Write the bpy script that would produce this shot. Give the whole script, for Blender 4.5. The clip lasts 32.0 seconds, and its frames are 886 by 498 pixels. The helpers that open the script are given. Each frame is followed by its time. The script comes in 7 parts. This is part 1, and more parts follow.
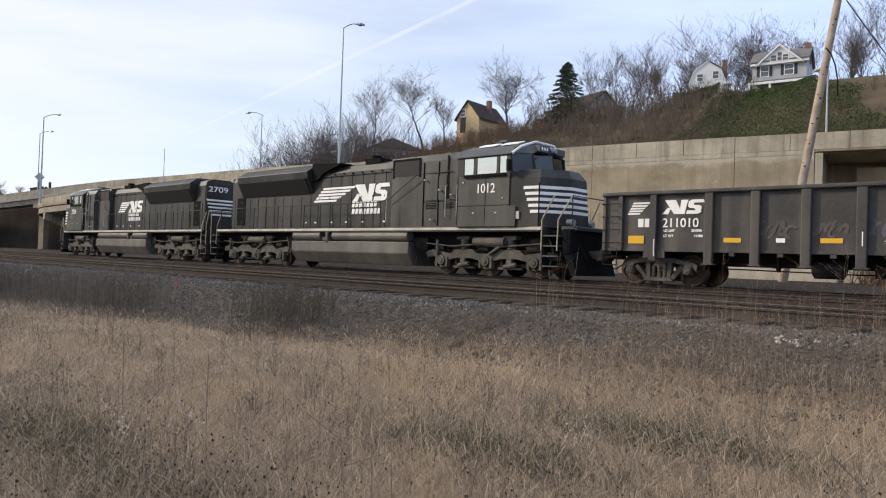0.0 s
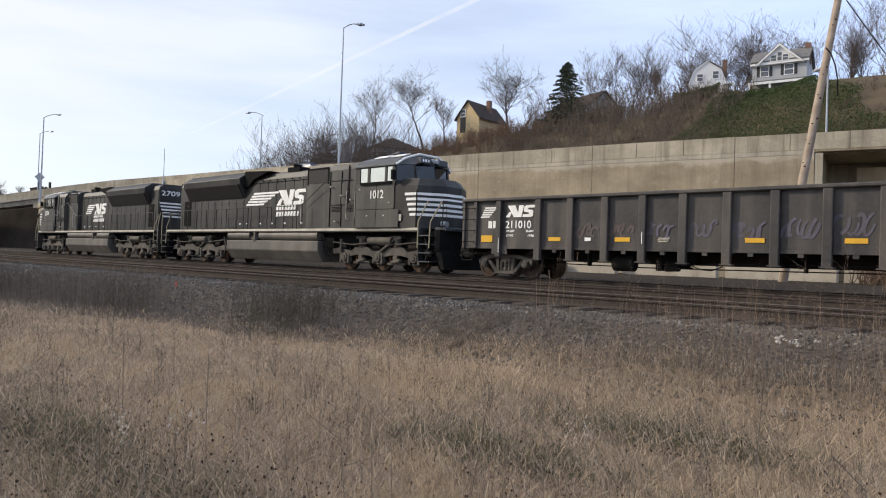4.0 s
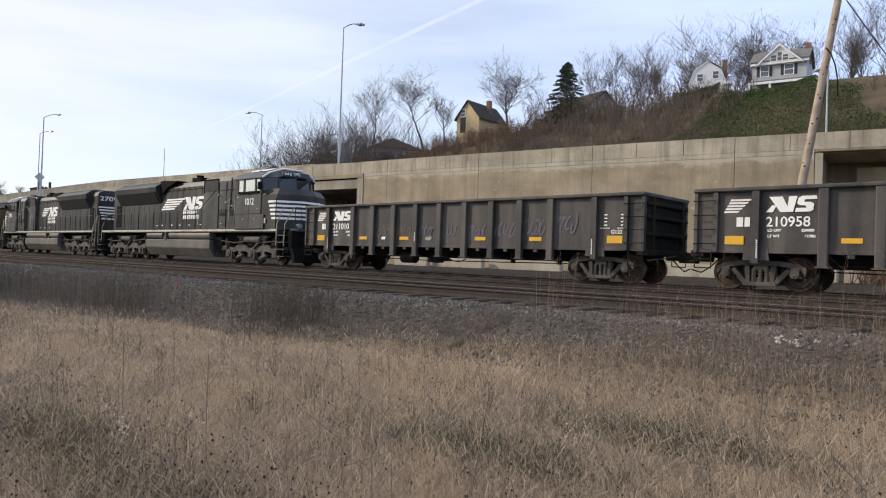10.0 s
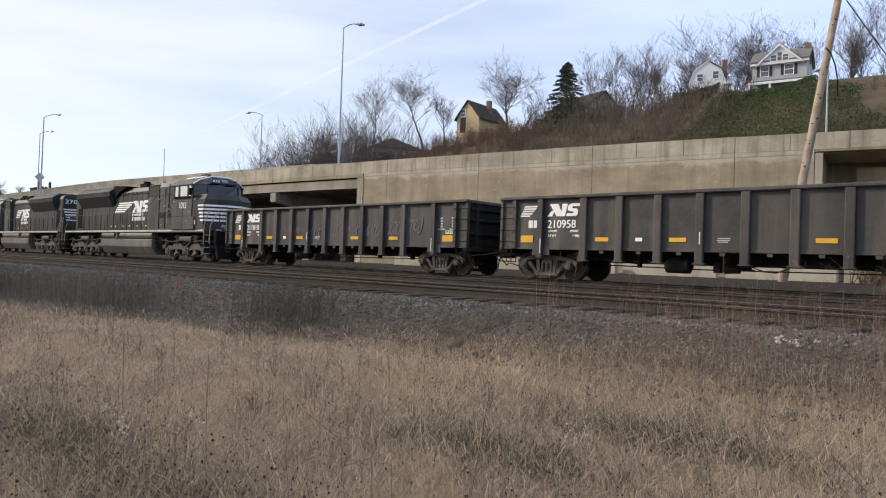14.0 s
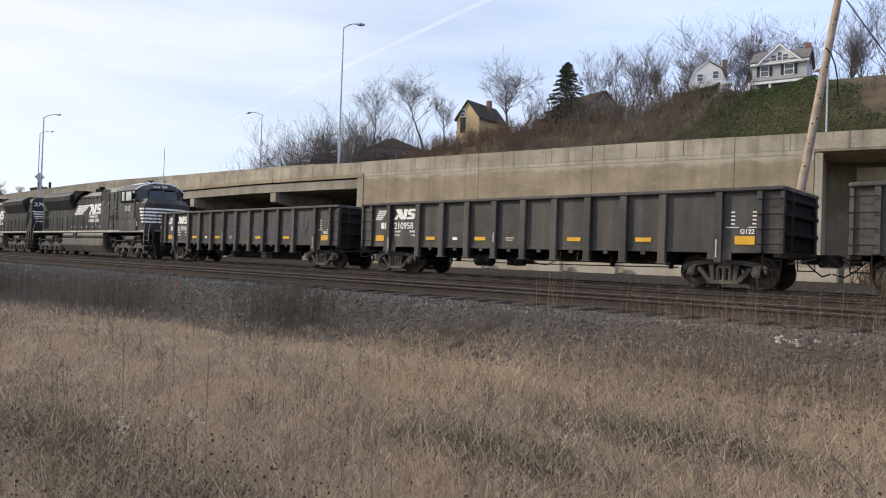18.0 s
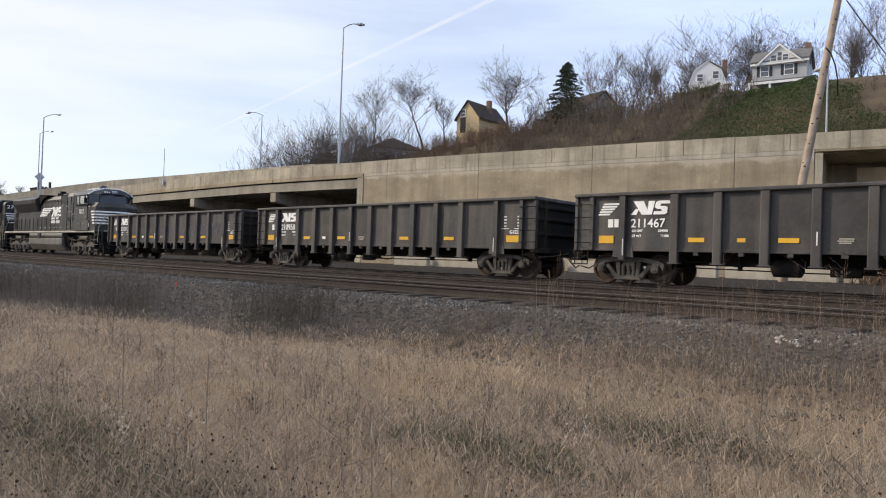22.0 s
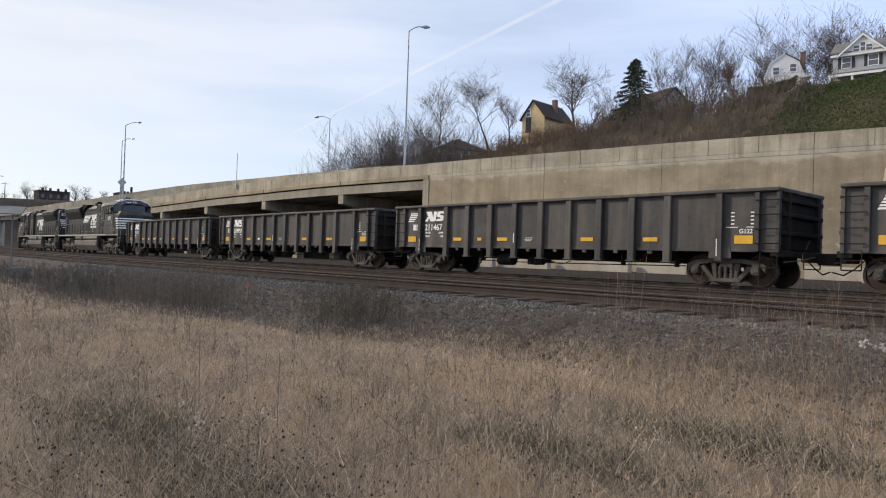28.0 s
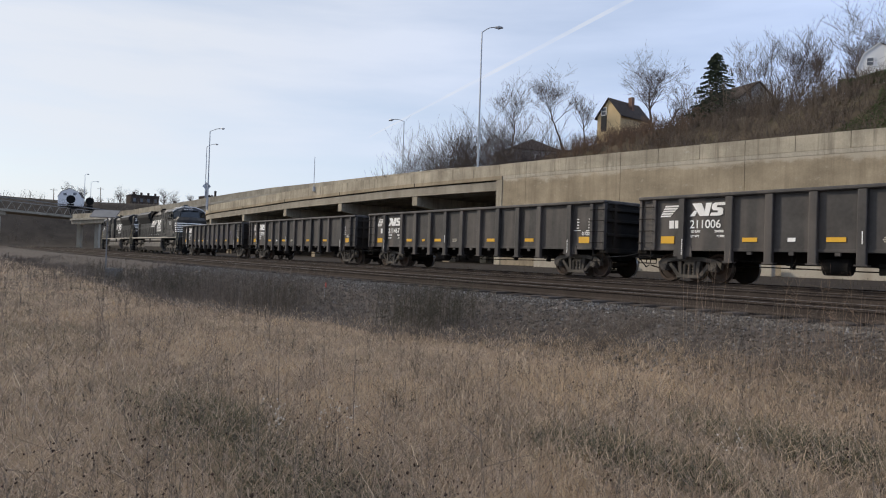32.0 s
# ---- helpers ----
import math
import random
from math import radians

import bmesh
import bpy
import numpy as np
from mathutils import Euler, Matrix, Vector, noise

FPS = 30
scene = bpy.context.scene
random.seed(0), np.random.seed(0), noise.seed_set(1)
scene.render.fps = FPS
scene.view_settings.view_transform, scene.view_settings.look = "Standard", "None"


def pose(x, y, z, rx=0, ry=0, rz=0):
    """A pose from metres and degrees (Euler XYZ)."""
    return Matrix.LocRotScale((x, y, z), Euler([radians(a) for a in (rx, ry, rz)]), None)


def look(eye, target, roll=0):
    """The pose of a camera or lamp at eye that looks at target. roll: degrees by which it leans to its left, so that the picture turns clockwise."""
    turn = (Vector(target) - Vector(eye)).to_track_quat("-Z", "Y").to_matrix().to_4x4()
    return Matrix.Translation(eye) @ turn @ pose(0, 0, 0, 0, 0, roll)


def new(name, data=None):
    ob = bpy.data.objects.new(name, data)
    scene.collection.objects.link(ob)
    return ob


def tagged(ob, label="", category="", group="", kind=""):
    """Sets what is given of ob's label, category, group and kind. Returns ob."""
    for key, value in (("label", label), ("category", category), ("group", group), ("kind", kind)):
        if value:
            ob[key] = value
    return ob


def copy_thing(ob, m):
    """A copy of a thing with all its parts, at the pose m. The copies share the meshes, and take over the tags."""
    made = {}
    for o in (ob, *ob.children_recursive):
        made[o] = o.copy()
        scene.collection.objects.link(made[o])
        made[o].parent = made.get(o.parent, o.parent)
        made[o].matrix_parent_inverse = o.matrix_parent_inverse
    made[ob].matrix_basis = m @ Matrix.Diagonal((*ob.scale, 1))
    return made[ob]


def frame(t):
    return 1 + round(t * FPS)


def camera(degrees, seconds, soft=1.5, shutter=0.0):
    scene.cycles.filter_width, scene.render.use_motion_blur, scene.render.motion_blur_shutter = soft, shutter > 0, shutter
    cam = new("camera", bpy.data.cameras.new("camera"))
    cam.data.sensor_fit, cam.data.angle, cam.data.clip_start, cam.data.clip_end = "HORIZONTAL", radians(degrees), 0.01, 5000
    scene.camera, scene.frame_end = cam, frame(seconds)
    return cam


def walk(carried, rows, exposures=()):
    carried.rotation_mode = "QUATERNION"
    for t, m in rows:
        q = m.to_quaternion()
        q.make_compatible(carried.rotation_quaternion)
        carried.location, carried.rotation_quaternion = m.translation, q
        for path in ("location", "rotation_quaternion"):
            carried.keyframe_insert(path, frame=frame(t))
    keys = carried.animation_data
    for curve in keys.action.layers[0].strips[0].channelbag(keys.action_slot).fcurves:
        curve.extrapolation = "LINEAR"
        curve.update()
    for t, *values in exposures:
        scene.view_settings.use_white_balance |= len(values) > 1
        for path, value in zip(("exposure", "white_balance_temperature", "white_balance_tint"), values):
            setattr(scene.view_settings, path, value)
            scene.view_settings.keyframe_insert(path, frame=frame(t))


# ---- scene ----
EYE = Vector((0, 0, 0.51))


def aim(yaw, pitch, roll):
    """Camera pose from its heading (left of +y), its tilt and its lean, in degrees."""
    a, b = radians(yaw), radians(pitch)
    way = Vector((-math.sin(a) * math.cos(b), math.cos(a) * math.cos(b), math.sin(b)))
    return look(EYE, EYE + way, roll)


cam = camera(64.03, 32.0, soft=1.1)
walk(cam, [
    (0.0, aim(42.55, 0.925, 1.986)), (24.0, aim(42.55, 0.925, 1.986)), (24.5, aim(42.60, 0.92, 1.98)),
    (25.0, aim(42.70, 0.90, 1.96)), (25.5, aim(43.60, 0.84, 1.90)), (27.5, aim(47.00, 0.82, 1.89)),
    (28.0, aim(47.84, 0.82, 1.89)), (28.5, aim(48.91, 0.80, 1.89)), (29.0, aim(49.79, 0.77, 1.89)),
    (29.5, aim(50.53, 0.76, 1.89)), (30.0, aim(51.29, 0.74, 1.89)), (30.5, aim(52.01, 0.74, 1.89)),
    (31.0, aim(52.63, 0.73, 1.89)), (31.5, aim(53.30, 0.72, 1.89)), (32.0, aim(53.77, 0.71, 1.89))],
    exposures=[(0.0, 0.0, 6500, 10), (25.0, 0.0, 6500, 10), (28.0, -0.12, 6440, 10), (29.0, -0.19, 6420, 10), (32.0, -0.26, 6380, 10)])

# ---- world and sun ----
SUN_WAY = Vector((-0.74, -0.50, 0.51)).normalized()
world = bpy.data.worlds.new("world")
scene.world = world
world.use_nodes = True
wn, wl = world.node_tree.nodes, world.node_tree.links
wn.clear()
w_out, w_bg = wn.new("ShaderNodeOutputWorld"), wn.new("ShaderNodeBackground")
w_sky = wn.new("ShaderNodeTexSky")
w_sky.sky_type, w_sky.sun_disc = "NISHITA", False
w_sky.sun_elevation = math.asin(SUN_WAY.z)
w_sky.sun_rotation = math.atan2(SUN_WAY.x, SUN_WAY.y)
w_sky.air_density, w_sky.dust_density, w_sky.ozone_density = 1.0, 0.5, 2.0
w_co = wn.new("ShaderNodeTexCoord")
w_map = wn.new("ShaderNodeMapping")
w_map.inputs["Scale"].default_value = (1.3, 1.3, 9.0)
w_map.inputs["Rotation"].default_value = (radians(4), radians(7), radians(25))
w_noise = wn.new("ShaderNodeTexNoise")
w_noise.inputs["Scale"].default_value, w_noise.inputs["Detail"].default_value = 1.6, 7.0
w_noise.inputs["Roughness"].default_value = 0.52
w_ramp = wn.new("ShaderNodeValToRGB")
w_ramp.color_ramp.elements[0].position, w_ramp.color_ramp.elements[0].color = 0.30, (0.52, 0.52, 0.52, 1)
w_ramp.color_ramp.elements[1].position, w_ramp.color_ramp.elements[1].color = 0.66, (0.88, 0.88, 0.88, 1)
w_mix = wn.new("ShaderNodeMix")
w_mix.data_type = "RGBA"
w_dot, w_side, w_veil = wn.new("ShaderNodeVectorMath"), wn.new("ShaderNodeMapRange"), wn.new("ShaderNodeMix")
w_dot.operation, w_veil.data_type = "DOT_PRODUCT", "RGBA"
w_dot.inputs[1].default_value = SUN_WAY
w_side.inputs["From Min"].default_value, w_side.inputs["From Max"].default_value = -0.10, 0.68
w_veil.inputs["A"].default_value, w_veil.inputs["B"].default_value = (5.3, 6.4, 9.0, 1), (6.6, 6.75, 7.1, 1)
wl.new(w_co.outputs["Generated"], w_dot.inputs[0])
wl.new(w_dot.outputs["Value"], w_side.inputs["Value"])
wl.new(w_side.outputs["Result"], w_veil.inputs["Factor"])
wl.new(w_veil.outputs["Result"], w_mix.inputs["B"])
w_bg.inputs["Strength"].default_value = 0.15
wl.new(w_co.outputs["Generated"], w_map.inputs["Vector"])
wl.new(w_map.outputs["Vector"], w_noise.inputs["Vector"])
wl.new(w_noise.outputs["Fac"], w_ramp.inputs["Fac"])
w_sep, w_hor, w_max = wn.new("ShaderNodeSeparateXYZ"), wn.new("ShaderNodeMapRange"), wn.new("ShaderNodeMath")
w_hor.inputs["From Min"].default_value, w_hor.inputs["From Max"].default_value = 0.02, 0.30
w_hor.inputs["To Min"].default_value, w_hor.inputs["To Max"].default_value = 0.95, 0.0
w_max.operation = "MAXIMUM"
wl.new(w_co.outputs["Generated"], w_sep.inputs["Vector"])
wl.new(w_sep.outputs["Z"], w_hor.inputs["Value"])
wl.new(w_ramp.outputs["Color"], w_max.inputs[0])
wl.new(w_hor.outputs["Result"], w_max.inputs[1])
wl.new(w_max.outputs[0], w_mix.inputs["Factor"])
wl.new(w_sky.outputs["Color"], w_mix.inputs["A"])
wl.new(w_mix.outputs["Result"], w_bg.inputs["Color"])
wl.new(w_bg.outputs["Background"], w_out.inputs["Surface"])

sun = new("sun", bpy.data.lights.new("sun", "SUN"))
sun.data.energy, sun.data.angle, sun.data.color = 3.3, radians(7), (1.0, 0.87, 0.70)
sun.matrix_world = look(SUN_WAY * 100, (0, 0, 0))

# ---- materials ----
def mat(name, base, rough=0.7, metal=0.0, var=0.25, scale=3.0, fine=40.0, bump=0.15, dirt=None, dirt_amount=0.4,
        dirt_scale=0.8, per=0.0, coat=0.0, streak=0.0):
    """Surface with large and fine variation, stains of a second colour, and relief. per: change from object to object."""
    m = bpy.data.materials.new(name)
    m.use_nodes = True
    n, l = m.node_tree.nodes, m.node_tree.links
    b = n["Principled BSDF"]
    b.inputs["Roughness"].default_value, b.inputs["Metallic"].default_value = rough, metal
    b.inputs["Coat Weight"].default_value = coat
    b.inputs["Specular IOR Level"].default_value = 0.08 if rough > 0.82 else 0.4
    co = n.new("ShaderNodeTexCoord")
    def tex(sc, detail, stretch=None):
        t = n.new("ShaderNodeTexNoise")
        t.inputs["Scale"].default_value, t.inputs["Detail"].default_value = sc, detail
        if stretch:
            mp = n.new("ShaderNodeMapping")
            mp.inputs["Scale"].default_value = stretch
            l.new(co.outputs["Object"], mp.inputs["Vector"])
            l.new(mp.outputs["Vector"], t.inputs["Vector"])
        else:
            l.new(co.outputs["Object"], t.inputs["Vector"])
        return t
    big, small = tex(scale, 4), tex(fine, 3)
    mr = n.new("ShaderNodeMapRange")
    mr.inputs["From Min"].default_value, mr.inputs["From Max"].default_value = 0.25, 0.75
    mr.inputs["To Min"].default_value, mr.inputs["To Max"].default_value = 1 - var, 1 + var
    add = n.new("ShaderNodeMath")
    add.operation = "MULTIPLY_ADD"
    add.inputs[1].default_value, add.inputs[2].default_value = 0.35, 0.0
    avg = n.new("ShaderNodeMath")
    avg.operation = "MULTIPLY_ADD"
    avg.inputs[1].default_value = 0.65
    l.new(small.outputs["Fac"], add.inputs[0])
    l.new(big.outputs["Fac"], avg.inputs[0])
    l.new(add.outputs[0], avg.inputs[2])
    l.new(avg.outputs[0], mr.inputs["Value"])
    col = n.new("ShaderNodeMix")
    col.data_type, col.blend_type = "RGBA", "MULTIPLY"
    col.inputs["Factor"].default_value = 1.0
    col.inputs["A"].default_value = (*base, 1)
    l.new(mr.outputs["Result"], col.inputs["B"])
    last = col.outputs["Result"]
    if dirt:
        st = tex(dirt_scale, 5, (1, 1, 0.25) if streak == 0 else (streak, streak, 0.12))
        rp = n.new("ShaderNodeMapRange")
        rp.inputs["From Min"].default_value, rp.inputs["From Max"].default_value = 0.45, 0.72
        rp.inputs["To Max"].default_value = dirt_amount
        l.new(st.outputs["Fac"], rp.inputs["Value"])
        dm = n.new("ShaderNodeMix")
        dm.data_type = "RGBA"
        dm.inputs["B"].default_value = (*dirt, 1)
        l.new(rp.outputs["Result"], dm.inputs["Factor"])
        l.new(last, dm.inputs["A"])
        last = dm.outputs["Result"]
    if per:
        oi = n.new("ShaderNodeObjectInfo")
        pr = n.new("ShaderNodeMapRange")
        pr.inputs["To Min"].default_value, pr.inputs["To Max"].default_value = 1 - per, 1 + per
        l.new(oi.outputs["Random"], pr.inputs["Value"])
        pm = n.new("ShaderNodeMix")
        pm.data_type, pm.blend_type = "RGBA", "MULTIPLY"
        pm.inputs["Factor"].default_value = 1.0
        l.new(last, pm.inputs["A"])
        l.new(pr.outputs["Result"], pm.inputs["B"])
        last = pm.outputs["Result"]
    l.new(last, b.inputs["Base Color"])
    if bump:
        bp = n.new("ShaderNodeBump")
        bp.inputs["Strength"].default_value, bp.inputs["Distance"].default_value = bump, 0.02
        l.new(avg.outputs[0], bp.inputs["Height"])
        l.new(bp.outputs["Normal"], b.inputs["Normal"])
    return m


def island_mat(name, cols, rough=0.85, trans=0.0):
    """Colour chosen piece by piece out of a run of colours."""
    m = bpy.data.materials.new(name)
    m.use_nodes = True
    n, l = m.node_tree.nodes, m.node_tree.links
    b = n["Principled BSDF"]
    b.inputs["Roughness"].default_value = rough
    b.inputs["Specular IOR Level"].default_value = 0.06
    g = n.new("ShaderNodeNewGeometry")
    r = n.new("ShaderNodeValToRGB")
    e = r.color_ramp.elements
    while len(e) < len(cols):
        e.new(0.5)
    for i, c in enumerate(cols):
        e[i].position, e[i].color = i / max(1, len(cols) - 1), (*c, 1)
    l.new(g.outputs["Random Per Island"], r.inputs["Fac"])
    l.new(r.outputs["Color"], b.inputs["Base Color"])
    if trans:
        t = n.new("ShaderNodeBsdfTranslucent")
        l.new(r.outputs["Color"], t.inputs["Color"])
        mx = n.new("ShaderNodeMixShader")
        mx.inputs["Fac"].default_value = trans
        l.new(b.outputs["BSDF"], mx.inputs[1])
        l.new(t.outputs["BSDF"], mx.inputs[2])
        l.new(mx.outputs["Shader"], n["Material Output"].inputs["Surface"])
    return m


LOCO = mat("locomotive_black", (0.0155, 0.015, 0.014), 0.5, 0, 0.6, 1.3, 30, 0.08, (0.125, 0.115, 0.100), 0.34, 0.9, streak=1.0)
# Dust, plus the cab side's soft glossy highlights put into a lighter base.
LOCO_DUST_SHEEN = mat("dusty_sheen_black_panels", (0.040, 0.038, 0.034), 0.45, 0, 0.6, 1.6, 30, 0.10, (0.20, 0.185, 0.155), 0.36, 0.9, streak=1.2)
# Tops of the black engine: sunlit brightness put into this grey; fittings share it.
LOCO_ROOF = mat("lit_roof_and_fitting_grey", (0.075, 0.08, 0.088), 0.6, 0, 0.3, 1.0, 20, 0.1, (0.03, 0.03, 0.03), 0.5)
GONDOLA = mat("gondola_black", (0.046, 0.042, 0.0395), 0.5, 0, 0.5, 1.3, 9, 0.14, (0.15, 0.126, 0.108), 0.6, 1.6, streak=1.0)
# Dark fittings paint; also puts shade into the gondola's ends and underside.
GONDOLA_DARK = mat("gondola_dark_with_shade", (0.018, 0.017, 0.016), 0.86, 0, 0.4, 2, 25, 0.15, (0.06, 0.045, 0.032), 0.5)
TRUCK = mat("truck_steel", (0.068, 0.060, 0.051), 0.8, 0.0, 0.6, 3, 35, 0.3, (0.17, 0.148, 0.12), 0.6, 2.0)
TANK = mat("fuel_tank_grime", (0.112, 0.102, 0.089), 0.55, 0, 0.35, 1.5, 25, 0.1, (0.25, 0.222, 0.185), 0.55, 0.9)
WHEEL = mat("wheel_steel", (0.06, 0.045, 0.036), 0.6, 0.6, 0.4, 6, 40, 0.2, (0.10, 0.055, 0.03), 0.6, 3)
TREAD = mat("wheel_tread", (0.45, 0.44, 0.43), 0.3, 1.0, 0.15, 6, 40, 0.05)
WHITE = mat("white_lettering", (0.90, 0.89, 0.86), 0.6, 0, 0.08, 2, 25, 0.05, (0.45, 0.42, 0.38), 0.3, 1.2)
STRIPE = mat("frame_stripe", (0.55, 0.51, 0.42), 0.6, 0, 0.2, 2, 25, 0.05, (0.15, 0.12, 0.1), 0.5, 1.5)
YELLOW = mat("yellow_reflector", (0.72, 0.40, 0.03), 0.45, 0, 0.10, 3, 25, 0.05, (0.35, 0.2, 0.04), 0.3, 2)
HANDRAIL = mat("yellow_handrail", (0.36, 0.31, 0.20), 0.6, 0, 0.2, 3, 25, 0.05)
CAB_GLASS = mat("dark_glass", (0.012, 0.015, 0.018), 0.08, 0, 0.1, 2, 10, 0.0, coat=0.5)
GRILLE = mat("radiator_mesh", (0.010, 0.010, 0.011), 0.7, 0, 0.3, 3, 60, 0.2)
RUSTY = mat("rust_steel", (0.13, 0.065, 0.038), 0.85, 0, 0.35, 3, 40, 0.25, (0.05, 0.035, 0.028), 0.5)
GRAFFITI = mat("lilac_spray_paint", (0.102, 0.091, 0.122), 0.6, 0, 0.4, 3, 30, 0.05, (0.082, 0.074, 0.078), 0.9, 2.5)
GRAFFITI_RED = mat("rust_red_spray_paint", (0.098, 0.074, 0.066), 0.6, 0, 0.4, 3, 30, 0.05, (0.08, 0.072, 0.068), 0.95, 2.5)
RAIL_TOP = mat("rail_steel", (0.15, 0.128, 0.11), 0.55, 0.35, 0.3, 3, 30, 0.1)
RAIL_DULL = mat("rail_rust", (0.058, 0.047, 0.040), 0.85, 0, 0.3, 3, 30, 0.2)
TIE = mat("timber_tie", (0.068, 0.057, 0.049), 0.95, 0, 0.4, 4, 50, 0.4, (0.10, 0.085, 0.07), 0.5, 2, per=0.3)
def concrete_mat(name, base, grime, pale, streaks=0.6, wet=0.5, bloom=None):
    """Weathered concrete: broad blotches, drips that run down, pale bloom, speckle and shutter-board relief."""
    m = bpy.data.materials.new(name)
    m.use_nodes = True
    n, l = m.node_tree.nodes, m.node_tree.links
    b = n["Principled BSDF"]
    b.inputs["Roughness"].default_value, b.inputs["Specular IOR Level"].default_value = 0.92, 0.1
    co = n.new("ShaderNodeTexCoord")
    def noise(stretch, detail, lo, hi, a, z, rough=0.6):
        mp, t, r = n.new("ShaderNodeMapping"), n.new("ShaderNodeTexNoise"), n.new("ShaderNodeMapRange")
        mp.inputs["Scale"].default_value = stretch
        t.inputs["Scale"].default_value, t.inputs["Detail"].default_value, t.inputs["Roughness"].default_value = 1.0, detail, rough
        r.inputs["From Min"].default_value, r.inputs["From Max"].default_value = lo, hi
        r.inputs["To Min"].default_value, r.inputs["To Max"].default_value = a, z
        l.new(co.outputs["Object"], mp.inputs["Vector"])
        l.new(mp.outputs["Vector"], t.inputs["Vector"])
        l.new(t.outputs["Fac"], r.inputs["Value"])
        return r.outputs["Result"]
    def over(colour, below, fac, mode="MIX"):
        x = n.new("ShaderNodeMix")
        x.data_type, x.blend_type = "RGBA", mode
        if isinstance(below, tuple):
            x.inputs["A"].default_value = (*below, 1)
        else:
            l.new(below, x.inputs["A"])
        if isinstance(colour, tuple):
            x.inputs["B"].default_value = (*colour, 1)
            l.new(fac, x.inputs["Factor"])
        else:
            x.inputs["Factor"].default_value = fac
            l.new(colour, x.inputs["B"])
        return x.outputs["Result"]
    blotch = noise((0.28, 0.28, 0.5), 6, 0.32, 0.68, 0.72, 1.22)
    speck = noise((9, 9, 9), 5, 0.25, 0.75, 0.86, 1.14, 0.75)
    col = over(blotch, base, 1.0, "MULTIPLY")
    col = over(speck, col, 1.0, "MULTIPLY")
    col = over(grime, col, noise((0.9, 0.9, 0.10), 6, 0.46, 0.70, 0.0, wet, 0.7))
    col = over(grime, col, noise((3.2, 3.2, 0.16), 5, 0.52, 0.72, 0.0, streaks, 0.65))
    col = over(pale, col, noise((1.1, 1.1, 1.6), 7, 0.60, 0.70, 0.0, 0.55, 0.7))
    if bloom:
        # lime bloom that has run down from the parapet's joint, with a ragged lower edge
        sep, add, mr = n.new("ShaderNodeSeparateXYZ"), n.new("ShaderNodeMath"), n.new("ShaderNodeMapRange")
        add.operation = "ADD"
        l.new(co.outputs["Object"], sep.inputs["Vector"])
        l.new(sep.outputs["Z"], add.inputs[0])
        l.new(noise((0.55, 0.55, 0.9), 7, 0.25, 0.75, -0.45, 0.45, 0.7), add.inputs[1])
        l.new(add.outputs[0], mr.inputs["Value"])
        mr.inputs["From Min"].default_value, mr.inputs["From Max"].default_value = bloom, bloom + 0.3
        mr.inputs["To Max"].default_value = 0.62
        col = over(pale, col, mr.outputs["Result"])
    l.new(col, b.inputs["Base Color"])
    bp = n.new("ShaderNodeBump")
    bp.inputs["Strength"].default_value, bp.inputs["Distance"].default_value = 0.35, 0.02
    l.new(speck, bp.inputs["Height"])
    l.new(bp.outputs["Normal"], b.inputs["Normal"])
    return m


CONCRETE = concrete_mat("weathered_concrete", (0.375, 0.308, 0.214), (0.205, 0.166, 0.114), (0.48, 0.425, 0.325), 0.55, 0.6)
CONCRETE_WALL = concrete_mat("retaining_wall_concrete", (0.375, 0.308, 0.214), (0.215, 0.174, 0.120), (0.56, 0.50, 0.40), 0.5, 0.6, 7.55)
CONCRETE_PALE = concrete_mat("pale_concrete", (0.435, 0.382, 0.29), (0.17, 0.147, 0.114), (0.56, 0.51, 0.42), 0.75, 0.55)
CONCRETE_BAND = concrete_mat("bloomed_concrete", (0.50, 0.445, 0.35), (0.19, 0.165, 0.125), (0.64, 0.60, 0.51), 0.6, 0.35)
CONCRETE_WHITE = mat("pale_and_sunlit_concrete", (0.42, 0.38, 0.31), 0.85, 0, 0.2, 1, 14, 0.15, (0.26, 0.22, 0.17), 0.6, 0.9)
# Paler than the concrete around it: sunlight in the underpass is in the colour.
CONCRETE_TAN_SUNLIT = mat("tan_sunlit_concrete", (0.66, 0.55, 0.38), 0.85, 0, 0.2, 1, 12, 0.15, (0.42, 0.30, 0.18), 0.5, 0.8)
GIRDER = mat("weathered_beam", (0.33, 0.295, 0.235), 0.85, 0, 0.25, 0.7, 10, 0.15, (0.16, 0.14, 0.11), 0.5)
STEEL = mat("galvanised_steel", (0.40, 0.42, 0.45), 0.5, 0.4, 0.15, 2, 20, 0.05)
ASPHALT = mat("asphalt", (0.05, 0.05, 0.052), 0.9, 0, 0.2, 1, 60, 0.3)
WOODPOLE = mat("wood_pole", (0.40, 0.325, 0.255), 0.9, 0, 0.45, 2, 40, 0.4, (0.115, 0.076, 0.052), 0.9, 1.1, streak=2.2)
KNOT = mat("pole_knots", (0.07, 0.045, 0.03), 0.95, 0, 0.2, 5, 30, 0.2)
SIDING_WHITE = mat("white_siding", (0.70, 0.70, 0.70), 0.7, 0, 0.06, 1, 20, 0.05)
SIDING_GREY = mat("grey_siding", (0.42, 0.43, 0.44), 0.8, 0, 0.08, 1, 20, 0.05)
SIDING_YELLOW = mat("yellow_siding", (0.60, 0.46, 0.26), 0.8, 0, 0.08, 1, 20, 0.05)
TRIM_WHITE = mat("white_trim", (0.78, 0.78, 0.77), 0.6, 0, 0.05, 1, 20, 0.03)
SHUTTER = mat("black_shutter", (0.03, 0.03, 0.03), 0.6, 0, 0.1, 1, 20, 0.03)
